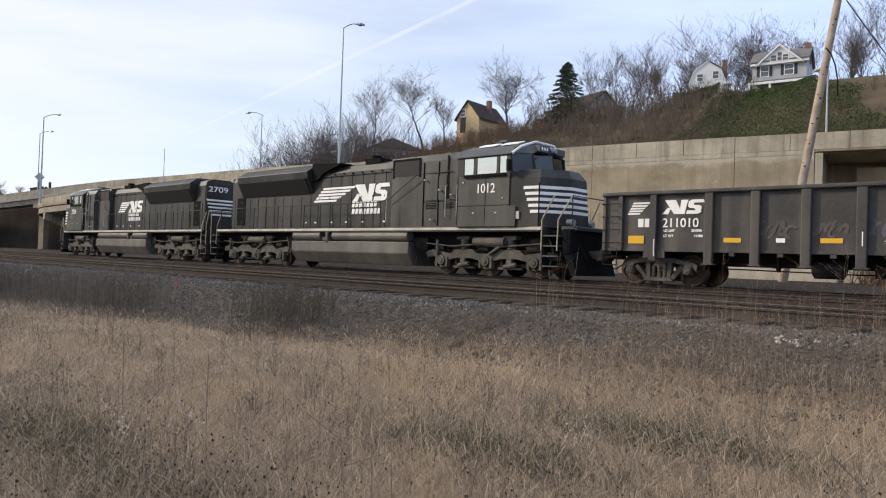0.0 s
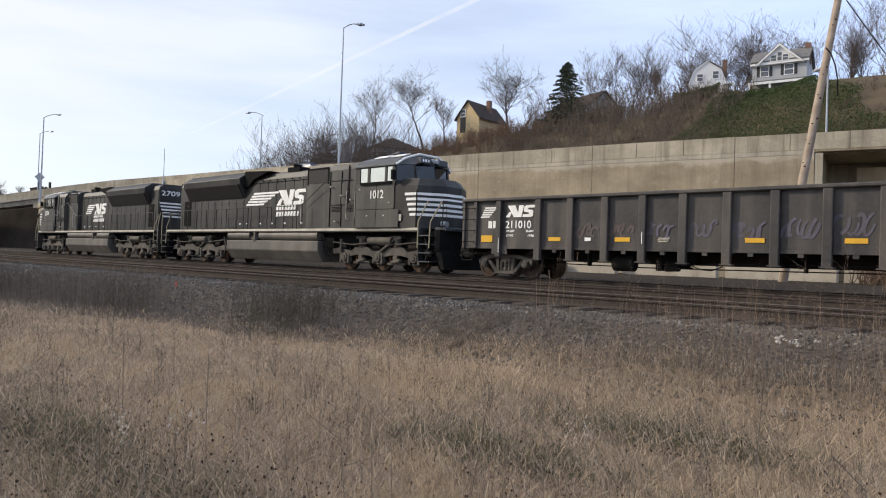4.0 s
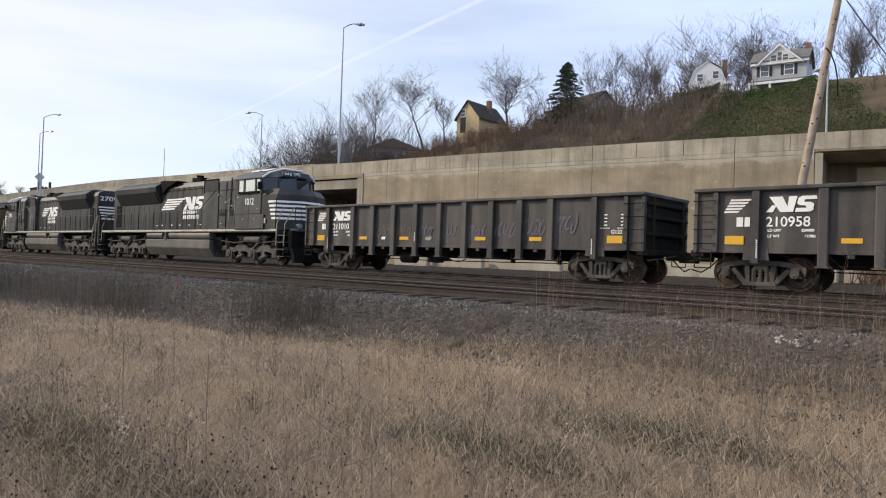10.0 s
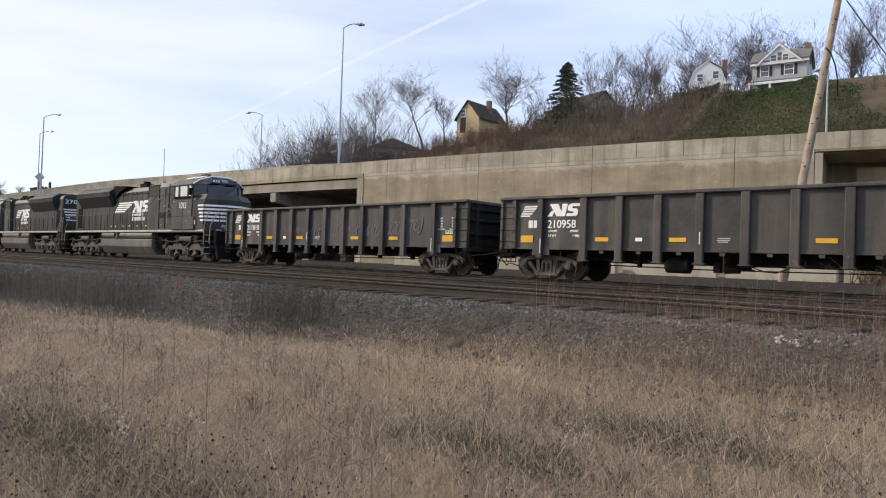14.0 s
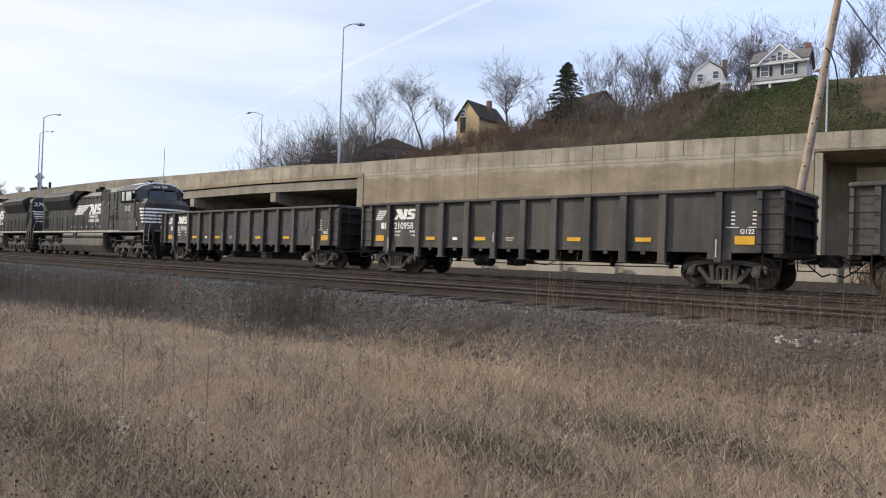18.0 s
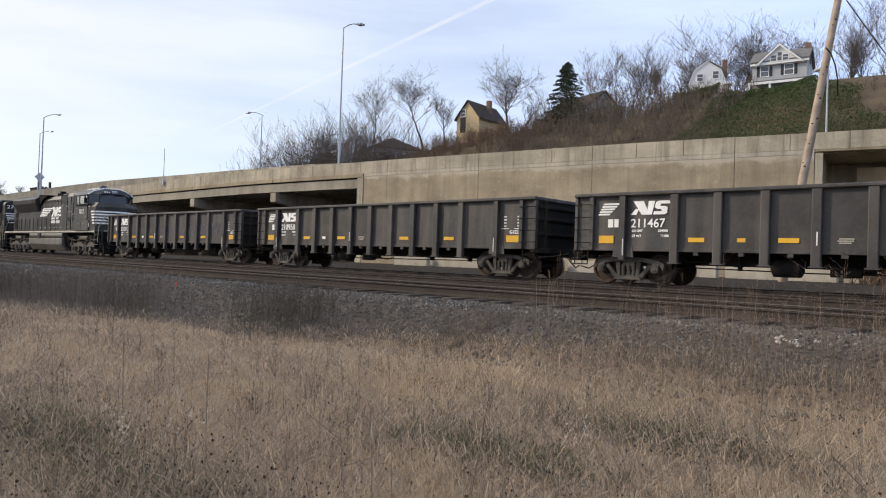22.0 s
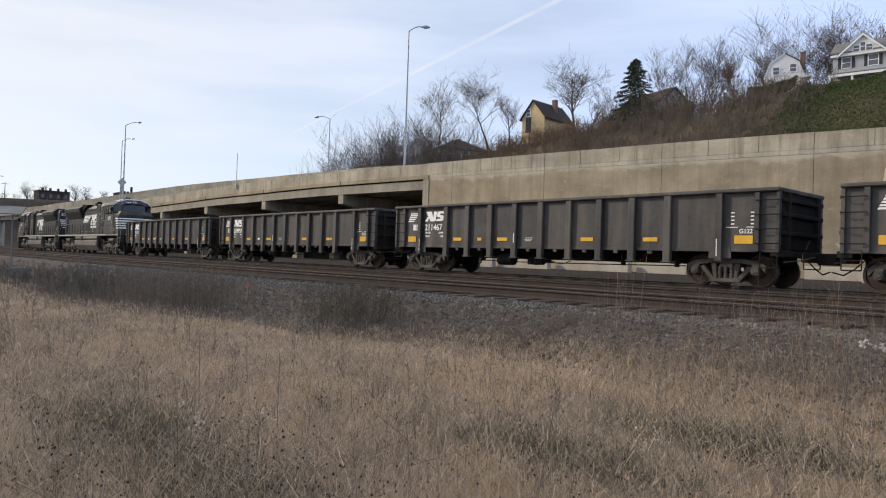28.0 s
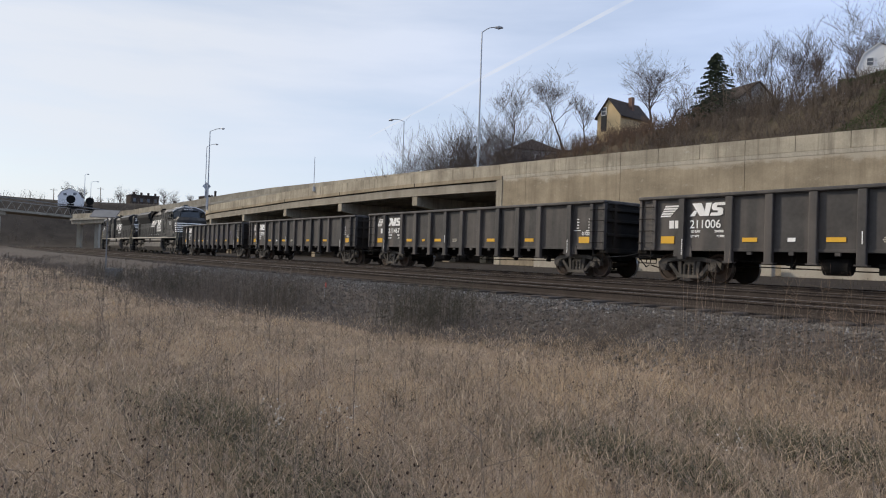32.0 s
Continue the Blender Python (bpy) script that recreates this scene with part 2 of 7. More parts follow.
SHINGLE = mat("roof_shingle", (0.075, 0.062, 0.055), 0.9, 0, 0.3, 2, 20, 0.3)
SHINGLE_GREY = mat("grey_shingle", (0.17, 0.165, 0.16), 0.9, 0, 0.3, 2, 20, 0.3)
BRICK = mat("chimney_brick", (0.21, 0.135, 0.105), 0.9, 0, 0.3, 3, 20, 0.3)
WINDOW = mat("house_window_glass", (0.12, 0.13, 0.15), 0.1, 0, 0.1, 1, 5, 0.0)
DARK_BRICK = mat("dark_brick", (0.055, 0.042, 0.036), 0.9, 0, 0.3, 1, 10, 0.2)
TRUSS = mat("dull_truss_steel", (0.21, 0.20, 0.185), 0.85, 0, 0.3, 1, 10, 0.1)
DULL_STEEL = mat("dull_grey_steel", (0.17, 0.17, 0.17), 0.6, 0.2, 0.25, 3, 25, 0.1)
BLACK = mat("matt_black", (0.012, 0.012, 0.012), 0.9, 0, 0.2, 2, 20, 0.05)
BLUE_CAR = mat("blue_grey_car_paint", (0.20, 0.27, 0.38), 0.25, 0.3, 0.05, 1, 10, 0.0, coat=0.6)
RED = mat("red_flag", (0.36, 0.06, 0.05), 0.7, 0, 0.15, 3, 20, 0.05)


# ---- mesh helpers ----
def box(bm, x0, x1, y0, y1, z0, z1):
    v = [bm.verts.new((x, y, z)) for x in (x0, x1) for y in (y0, y1) for z in (z0, z1)]
    for f in ((0, 1, 3, 2), (4, 6, 7, 5), (0, 4, 5, 1), (2, 3, 7, 6), (0, 2, 6, 4), (1, 5, 7, 3)):
        bm.faces.new([v[i] for i in f])


def tube(bm, p, q, r, r2=None, n=8, caps=True):
    p, q = Vector(p), Vector(q)
    r2 = r if r2 is None else r2
    w = (q - p).normalized()
    u = w.orthogonal().normalized()
    t = w.cross(u)
    a = [bm.verts.new(p + (u * math.cos(2 * math.pi * i / n) + t * math.sin(2 * math.pi * i / n)) * r) for i in range(n)]
    b = [bm.verts.new(q + (u * math.cos(2 * math.pi * i / n) + t * math.sin(2 * math.pi * i / n)) * r2) for i in range(n)]
    for i in range(n):
        bm.faces.new((a[i], a[(i + 1) % n], b[(i + 1) % n], b[i]))
    if caps:
        bm.faces.new(a[::-1]), bm.faces.new(b)


def pipe(bm, pts, r, n=6):
    for a, b in zip(pts, pts[1:]):
        tube(bm, a, b, r, r, n)


def extrude(bm, pts, axis, lo, hi, shift=None):
    """A prism from a closed outline. axis 'x': outline in (y, z); 'y': in (x, z); 'z': in (x, y)."""
    def at(p, h):
        return {"x": (h, p[0], p[1]), "y": (p[0], h, p[1]), "z": (p[0], p[1], h)}[axis]
    a = [bm.verts.new(at(p, lo)) for p in pts]
    b = [bm.verts.new(at(p, hi)) for p in pts]
    n = len(pts)
    for i in range(n):
        bm.faces.new((a[i], a[(i + 1) % n], b[(i + 1) % n], b[i]))
    bm.faces.new(a[::-1]), bm.faces.new(b)


def mesh_of(name, bm, material, bevel=0.0):
    bmesh.ops.recalc_face_normals(bm, faces=bm.faces)
    if bevel:
        bmesh.ops.bevel(bm, geom=[e for e in bm.edges if e.calc_length() > bevel * 3 and len(e.link_faces) == 2
                                  and e.calc_face_angle() > 0.5], offset=bevel, segments=1, affect="EDGES", clamp_overlap=True)
    me = bpy.data.meshes.new(name)
    bm.to_mesh(me)
    bm.free()
    me.materials.append(material)
    return me


def part(name, bm, material, parent, label="", bevel=0.0, kind=""):
    ob = new(name, mesh_of(name, bm, material, bevel))
    ob.parent = parent
    return tagged(ob, label, kind=kind)


def share(name, me, parent, m):
    """Another part on the same mesh."""
    ob = new(name, me)
    ob.parent, ob.matrix_basis = parent, m
    return ob


def thing(name, label, category, m=None, group="", kind=""):
    ob = tagged(new(name), label, category, group, kind)
    if m is not None:
        ob.matrix_basis = m
    return ob


def solid(name, bm, material, label="", category="", m=None, kind="", group="", bevel=0.0):
    ob = tagged(new(name, mesh_of(name, bm, material, bevel)), label, category, group, kind)
    if m is not None:
        ob.matrix_basis = m
    return ob


def block(*a):
    bm = bmesh.new()
    box(bm, *a)
    return bm


def many(boxes):
    bm = bmesh.new()
    for b in boxes:
        box(bm, *b)
    return bm


def raw(name, verts, faces, material, smooth=False):
    """A mesh out of arrays of corners and of faces with equally many corners."""
    me = bpy.data.meshes.new(name)
    verts, faces = np.asarray(verts, np.float32), np.asarray(faces, np.int32)
    k = faces.shape[1]
    me.vertices.add(len(verts))
    me.vertices.foreach_set("co", verts.ravel())
    me.loops.add(faces.size)
    me.loops.foreach_set("vertex_index", faces.ravel())
    me.polygons.add(len(faces))
    me.polygons.foreach_set("loop_start", np.arange(0, faces.size, k, dtype=np.int32))
    me.update(calc_edges=True)
    me.validate()
    me.materials.append(material)
    if smooth:
        me.shade_smooth()
    else:
        me.shade_flat()
    return me


def lettering(text, size, material, parent, x, z, y, squeeze=1.0, name="lettering"):
    """Flat raised letters on a side that faces -y, lower left corner at (x, z)."""
    cu = bpy.data.curves.new(name, "FONT")
    cu.body, cu.size, cu.extrude = text, size, 0.004
    cu.offset = 0.004
    tmp = bpy.data.objects.new(name, cu)
    scene.collection.objects.link(tmp)
    me = bpy.data.meshes.new_from_object(tmp.evaluated_get(bpy.context.evaluated_depsgraph_get()))
    bpy.data.objects.remove(tmp)
    bpy.data.curves.remove(cu)
    me.transform(Matrix.Translation((x, y, z)) @ Matrix.Rotation(radians(90), 4, "X") @ Matrix.Diagonal((squeeze, 1, 1, 1)))
    me.materials.clear()
    me.materials.append(material)
    ob = new(name, me)
    ob.parent = parent
    return ob

# ---- ground ----
LITTER = mat("dead_grass_litter", (0.225, 0.170, 0.116), 0.95, 0, 0.55, 1.3, 50, 0.6, (0.11, 0.086, 0.062), 0.8, 0.7)
GRAVEL = mat("ballast_bed", (0.095, 0.080, 0.068), 0.95, 0, 0.4, 3, 28, 0.9, (0.075, 0.058, 0.046), 0.6, 0.5)
HILLSIDE = mat("hillside_litter", (0.105, 0.083, 0.058), 0.95, 0, 0.4, 0.5, 6, 0.6, (0.085, 0.08, 0.045), 0.7, 0.2)

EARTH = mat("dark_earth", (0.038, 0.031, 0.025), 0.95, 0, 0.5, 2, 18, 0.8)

# Brown brush on the far bank; doubles as shade behind viaduct spans.
BRUSH_AND_SHADE = mat("dark_brush_and_span_shade", (0.052, 0.043, 0.035), 0.95, 0, 0.5, 0.3, 4, 0.6, (0.03, 0.026, 0.021), 0.7, 0.2)
TRACK_Y = (10.95, 15.85, 20.74)


def smooth(a, b, v):
    u = np.clip((np.asarray(v, float) - a) / (b - a), 0, 1)
    return u * u * (3 - 2 * u)


def wave(x, y, s, seed=0.0):
    x, y = np.asarray(x, float) / s + seed, np.asarray(y, float) / s - seed
    return (np.sin(1.7 * x + 0.6 * np.sin(1.3 * y)) + np.sin(2.1 * y + 0.9 * np.sin(0.7 * x + 2)) + np.sin(1.1 * (x + y) + 1.0)) / 3


def verge(x):
    """How far the grass reaches towards the ballast."""
    return np.interp(x, [-40, -25, -18, -14, -11.5, -8, -5, 0], [5.6, 5.2, 5.0, 5.4, 6.0, 6.9, 7.4, 7.5]) + 0.30 * wave(x, 0 * x, 2.2, 7) + 0.12 * wave(x, 0 * x, 0.7, 2)


def crest(x):
    """Height of the hill's brow along the line."""
    return np.interp(x, [-320, -230, -180, -150, -130, -103, -90, -80, -72, -64, -54, -44, -38.6, -34, -31, -28, -24, 20, 300],
                     [9, 8, 9, 11, 13.5, 18.6, 18.8, 19.6, 20.1, 20.8, 21.0, 20.9, 21.7, 21.9, 21.2, 21.2, 22.2, 22.2, 16])


def ground_z(x, y):
    x, y = np.asarray(x, float), np.asarray(y, float)
    z = -0.78 + 0.05 * wave(x, y, 1.9) + 0.05 * wave(x, y, 6, 3)
    z = z + (-0.215 - z) * smooth(5.9, 8.7, y + 0.25 * wave(x, 0 * y, 5))
    z = z + (0.05 - z) * smooth(23.2, 29, y)
    z = np.where(y > 50, z + (crest(x) + 0.5 * wave(x, y, 9, 1) - z) * smooth(57, 88, y), z)
    far = smooth(-232, -285, x) * smooth(150, 105, y)
    return z + (17.2 + 0.8 * wave(x, y, 30, 2) - z) * far


def axis(lo, hi, near_lo, near_hi, fine, coarse, more=()):
    a = sorted(list(np.arange(near_lo, near_hi, fine)) + list(more))
    near_lo = a[0]
    v, st = near_lo, fine
    while v > lo:
        st = min(st * 1.25, coarse)
        v -= st
        a.insert(0, v)
    v, st = a[-1], fine
    while v < hi:
        st = min(st * 1.25, coarse)
        v += st
        a.append(v)
    return np.array(a)


gx, gy = axis(-2600, 2600, -60, 12, 0.8, 120, np.arange(-340, -60.4, 2.6)), axis(-900, 2600, -2, 30, 0.35, 120, np.arange(31, 112, 1.3))
GX, GY = np.meshgrid(gx, gy)
gv = np.stack([GX.ravel(), GY.ravel(), ground_z(GX, GY).ravel()], 1)
nx = len(gx)
gi = (np.arange(len(gy) - 1)[:, None] * nx + np.arange(nx - 1)[None, :]).ravel()
gf = np.stack([gi, gi + 1, gi + nx + 1, gi + nx], 1)
ground_me = raw("ground", gv, gf, LITTER, smooth=True)
ground_me.materials.append(GRAVEL)
ground_me.materials.append(HILLSIDE)
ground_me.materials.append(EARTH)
ground_me.materials.append(BRUSH_AND_SHADE)
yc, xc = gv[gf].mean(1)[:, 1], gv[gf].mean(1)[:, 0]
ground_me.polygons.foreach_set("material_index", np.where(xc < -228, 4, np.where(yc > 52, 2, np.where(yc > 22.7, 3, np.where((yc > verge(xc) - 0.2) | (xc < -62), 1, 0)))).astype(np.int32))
tagged(new("ground", ground_me), "dry grassy verge, grey ballast and brown hillside in winter", "ground", kind="structure")

# ---- tracks ----
CURVE_X, CURVE_R = -15.0, 2500.0


def track_at(v, y=20.74):
    """Place and heading on a track that lies y from the stand: straight, then a wide curve away. v runs along the 20.74 m track."""
    if v >= CURVE_X:
        return Vector((v, y, 0)), 0.0
    a, r = (CURVE_X - v) / CURVE_R, CURVE_R - (y - 20.74)
    return Vector((CURVE_X - r * math.sin(a), y + r * (1 - math.cos(a)), 0)), -a


RAIL_OUTLINE = [(-0.07, -0.17), (0.07, -0.17), (0.07, -0.155), (0.012, -0.13), (0.012, -0.04), (0.036, -0.03), (0.036, 0),
                (-0.036, 0), (-0.036, -0.03), (-0.012, -0.04), (-0.012, -0.13), (-0.07, -0.155)]


def rail_me(y):
    """One rail along the whole line, y from the stand, with a worn bright head."""
    stations = [160.0] + [-15.0 - 5.0 * k for k in range(52)]
    n, vs, fs = len(RAIL_OUTLINE), [], []
    for v in stations:
        p, a = track_at(v, y)
        for o, z in RAIL_OUTLINE:
            vs.append((p.x - math.sin(a) * o, p.y + math.cos(a) * o, z))
    for i in range(len(stations) - 1):
        fs += [(i * n + j, (i + 1) * n + j, (i + 1) * n + (j + 1) % n, i * n + (j + 1) % n) for j in range(n)]
    me = raw("rail", vs, fs, RAIL_DULL)
    me.materials.append(RAIL_TOP)
    me.polygons.foreach_set("material_index", np.array([1 if i % n == 6 else 0 for i in range(len(fs))], np.int32))
    return me


tie_bm = bmesh.new()
box(tie_bm, -0.115, 0.115, -1.28, 1.28, -0.34, -0.17)
TIE_ME = mesh_of("tie", tie_bm, TIE, 0.015)
for i, ty in enumerate(TRACK_Y):
    track = thing("railway_track", "railway track of rusty rails on worn timber ties in ballast", "railway track", None, "tracks", "structure")
    for o in (-0.753, 0.753):
        ob = new("rail", rail_me(ty + o))
        ob.parent = track
    rnd = random.Random(10 + i)
    near = (90, 60, 60)[i]
    for k in range(near):
        p, a = track_at(-46.0 + 0.54 * k, ty)
        share("tie", TIE_ME, track, pose(p.x, p.y + rnd.uniform(-0.06, 0.06), rnd.uniform(-0.015, 0.01), 0, 0, math.degrees(a) + rnd.uniform(-1.2, 1.2)))
    rest = bmesh.new()
    v = -200.0
    while v < 60:
        if not -46.3 < v < -46 + 0.54 * near:
            p, a = track_at(v, ty)
            box(rest, p.x - 0.115, p.x + 0.115, p.y - 1.28 + rnd.uniform(-0.06, 0.06), p.y + 1.28, -0.34, -0.165 + rnd.uniform(-0.012, 0.01))
        v += 0.54
    part("distant_ties", rest, TIE, track, "rows of worn timber ties", kind="stuff")

# ---- viaduct ----
WALL_PTS = [(-9.2, 48.8), (-17.5, 47.1), (-27.2, 45.4), (-36.9, 44.15), (-49.3, 42.85), (-64, 41.4), (-84, 40.45), (-105, 40.0), (-122, 39.7)]
WALL_FIT = np.polyfit([p[0] for p in WALL_PTS], [p[1] for p in WALL_PTS], 3)


def wall_y(x):
    """Plan of the viaduct's face: a long sweep that bends away at its far end to join the upper carriageway."""
    y = np.polyval(WALL_FIT, max(x, -122))
    return float(y + (0 if x >= -122 else 0.025 * (-122 - x) ** 2))


def deck_z(x):
    return float(np.interp(x, [-140, -120, -110, -100, -90, -80, -66, 60], [7.9, 8.35, 8.55, 8.75, 9.0, 9.1, 9.3, 9.3]))


def upper_y(x):
    """Plan of the upper carriageway's face, which crosses over the tracks beyond the bend."""
    return float(np.interp(x, UPPER_X, UPPER_Y))


def upper_z(x):
    return float(np.interp(x, [-186, -172.7, -161, -150, -145, -139, -132.7, -126.7, -120.5, -114, -109, -101, -95, -75, -60],
                           [7.9, 8.14, 8.45, 9.25, 9.6, 10.2, 10.95, 11.5, 11.95, 12.2, 12.35, 12.45, 12.5, 12.3, 11.7]))


UPPER_X = np.linspace(-190, -58, 67)
UPPER_Y = np.interp(UPPER_X, [-190, -184, -170, -150, -140, -125, -110, -95, -80, -58], [26.2, 28.2, 32.8, 38.0, 42.0, 48.0, 52.5, 54.6, 55.0, 55.8])
for _ in range(6):
    UPPER_Y[1:-1] = 0.25 * UPPER_Y[:-2] + 0.5 * UPPER_Y[1:-1] + 0.25 * UPPER_Y[2:]


def sweep(stations, profile, plan=wall_y, height=deck_z):
    """A closed outline of (distance behind the face, height below the parapet's top) carried along a viaduct."""
    n = len(profile)
    vs, fs = [], []
    for i, x in enumerate(stations):
        d = (plan(x + 0.5) - plan(x - 0.5))
        nrm = Vector((-d, 1, 0)).normalized()
        for o, z in profile:
            if plan is wall_y and x < -95 and o > 3:
                o = 3 + (o - 3) * max(0.1, 1 - (-95 - x) / 30)
            vs.append((x + nrm.x * o, plan(x) + nrm.y * o, height(x) + z))
    for i in range(len(stations) - 1):
        for j in range(n):
            fs.append((i * n + j, i * n + (j + 1) % n, (i + 1) * n + (j + 1) % n, (i + 1) * n + j))
    e = (len(stations) - 1) * n
    if n == 4:
        fs += [(3, 2, 1, 0), (e, e + 1, e + 2, e + 3)]
    return vs, fs


def swept(name, lo, hi, step, profile, material, parent, label="", upper=False):
    st = list(np.linspace(lo, hi, max(2, int((hi - lo) / step) + 1)))
    ob = new(name, raw(name, *sweep(st, profile, *((upper_y, upper_z) if upper else (wall_y, deck_z))), material))
    ob.parent = parent
    return tagged(ob, label)


viaduct = thing("viaduct", "long weathered concrete highway viaduct with a parapet", "viaduct", kind="structure")
swept("deck", -137, 34, 4, [(0.25, -1.15), (0.25, -0.82), (13.6, -0.82), (13.6, -1.15)], ASPHALT, viaduct, "asphalt roadway deck")
swept("far_parapet", -126, 34, 4, [(13.3, -1.3), (13.3, 0.02), (13.7, 0.02), (13.7, -1.3)], CONCRETE_PALE, viaduct, "far concrete parapet")
x, k = 31.0, 0
rnd = random.Random(4)
while x > -134:
    w = 9.7 / 3
    dz = rnd.uniform(-0.012, 0.012)
    swept("parapet_panel", x - w + 0.018, x - 0.018, 2, [(0.0, -1.06), (0.02, dz), (0.34, dz), (0.36, -1.06)], CONCRETE_PALE, viaduct)
    x -= w
swept("deck_edge", -137, -49.45, 3, [(-0.06, -1.42), (-0.06, -1.075), (0.3, -1.075), (0.3, -1.42)], CONCRETE, viaduct, "stained slab edge")
for x0, x1 in ((-49.40, -46.6), (-46.6, -36.9), (-36.9, -27.2), (-27.2, -17.5), (-17.5, -12.9)):
    swept("wall_band", x0 + 0.015, x1 - 0.015, 3, [(0.02, -1.36), (0.0, -1.075), (0.5, -1.075), (0.5, -1.36)], CONCRETE_BAND, viaduct)
    swept("wall_panel", x0 + 0.015, x1 - 0.015, 3, [(0.035, -9.75), (0.035, -1.372), (0.6, -1.372), (0.6, -9.75)], CONCRETE_WALL, viaduct)
swept("end_pilaster", -50.15, -49.42, 1, [(-0.02, -9.75), (-0.02, -1.43), (0.75, -1.43), (0.75, -9.75)], CONCRETE_PALE, viaduct, "pale concrete wall end")
# underpass
swept("underpass_lintel", -12.88, 30, 3, [(0.02, -1.20), (0.0, -1.075), (0.6, -1.075), (0.6, -1.20)], CONCRETE, viaduct, "concrete lintel over the underpass")
swept("underpass_soffit", -12.88, 30, 3, [(0.61, -1.27), (0.61, -1.205), (6.6, -1.205), (6.6, -1.27)], CONCRETE, viaduct, "shadowed soffit of the underpass")
swept("underpass_back_wall", -13.4, 30, 3, [(6.0, -9.75), (6.0, -1.28), (6.5, -1.28), (6.5, -9.75)], CONCRETE, viaduct, "grey back wall of the underpass")
swept("underpass_side_wall", -12.88, -12.45, 0.2, [(0.06, -9.75), (0.06, -1.275), (5.95, -1.275), (5.95, -9.75)], CONCRETE_PALE, viaduct, "side wall of the underpass")
swept("underpass_tan_wall", -10.7, 30, 3, [(5.4, -9.75), (5.4, -1.6), (5.95, -1.6), (5.95, -9.75)], CONCRETE_TAN_SUNLIT, viaduct, "tan underpass wall, paled to stand for sunlight")
# girders and bents of the open spans
for off, d1, nm in ((0.10, -1.54, "fascia_girder"), (3.2, -1.46, "girder"), (6.0, -1.46, "girder"), (9.0, -1.46, "girder"), (12.2, -1.46, "girder")):
    swept(nm, -135, -50.2, 3, [(off, -2.36), (off, d1), (off + 0.08, d1), (off + 0.08, -2.36)], GIRDER, viaduct)
    swept("bottom_flange", -135, -50.2, 3, [(off - 0.12, -2.41), (off - 0.12, -2.36), (off + 0.28, -2.36), (off + 0.28, -2.41)], GIRDER, viaduct)
# Added dark sheet closes the view and stands for shade behind the spans.
swept("back_slope", -100, -50, 6, [(13.8, -9.6), (13.8, -1.5), (14.2, -1.5), (14.2, -9.6)], BRUSH_AND_SHADE, viaduct, "dark upright sheet for the shade behind the spans")
for bx in np.arange(-62.2, -130, -15.05):
    bx = float(bx)
    swept("pier_cap", bx - 0.42, bx + 0.42, 0.8, [(0.02, -3.38), (0.02, -2.42), (12.8, -2.42), (12.8, -4.9)], CONCRETE_PALE, viaduct, "tapered concrete pier cap")
    for o in (4.6, 10.2):
        swept("pier_column", bx - 0.5, bx + 0.5, 1.0, [(o, -9.75), (o, -4.3 if o < 9 else -4.95), (o + 1.0, -4.45 if o < 9 else -4.95), (o + 1.0, -9.75)], CONCRETE, viaduct)
    swept("expansion_joint", bx - 0.05, bx + 0.05, 0.1, [(-0.075, -1.43), (-0.075, -1.06), (-0.058, -1.06), (-0.058, -1.43)], BLACK, viaduct)
# upper carriageway, which swings over the tracks
upper = thing("upper_viaduct", "upper concrete carriageway swinging over the tracks", "viaduct", kind="structure")
swept("deck", -186, -60, 3, [(0.25, -1.15), (0.25, -0.82), (3.2, -0.82), (3.2, -1.15)], ASPHALT, upper, "asphalt roadway deck", True)
x = -60.0
while x > -184:
    swept("parapet_panel", x - 4.98, x - 0.02, 2.5, [(0.0, -1.06), (0.02, 0.0), (0.30, 0.0), (0.32, -1.06)], CONCRETE_PALE, upper, "", True)
    x -= 5.0
# White concrete here puts the sunlit strip into the slab edge's colour.
swept("deck_edge", -186, -60, 3, [(-0.10, -1.50), (-0.10, -1.07), (0.3, -1.07), (0.3, -1.50)], CONCRETE_WHITE, upper, "slab edge, pale for its sunlit face", True)
for off in (0.25, 2.6):
    swept("girder", -186, -112, 3, [(off, -2.35), (off, -1.52), (off + 0.3, -1.52), (off + 0.3, -2.35)], GIRDER, upper, "", True)
for bx in (-137.2, -151.0, -165.5):
    swept("pier_cap", bx - 0.6, bx + 0.6, 1.2, [(0.1, -3.1), (0.1, -2.37), (3.6, -2.37), (3.6, -3.1)], CONCRETE_PALE, upper, "", True)
    swept("pier_column", bx - 0.55, bx + 0.55, 1.1, [(1.3, -12.0), (1.3, -3.11), (2.4, -3.11), (2.4, -12.0)], CONCRETE, upper, "", True)
# Another added sheet, dark in place of shade under the upper carriageway.
swept("earth_bank", -172, -60, 4, [(5.2, -14.0), (5.2, -2.0), (5.6, -2.0), (5.6, -14.0)], BRUSH_AND_SHADE, upper, "dark upright sheet for the shade behind the upper spans", True)
# low pale wall at the foot of the retaining wall
low = thing("low_wall", "low pale concrete wall along the foot of the retaining wall", "wall", kind="structure")
x = -40.0
rnd = random.Random(8)
while x < -9:
    w = rnd.choice((3.6, 4.8, 6.0))
    y0 = 0.5 * (wall_y(x) + wall_y(x + w)) - 6.0
    bm = block(x + 0.04, x + w - 0.04, y0, y0 + 0.4, -0.25, rnd.uniform(0.78, 0.88))
    part("wall_section", bm, CONCRETE_WHITE, low, bevel=0.03)
    x += w

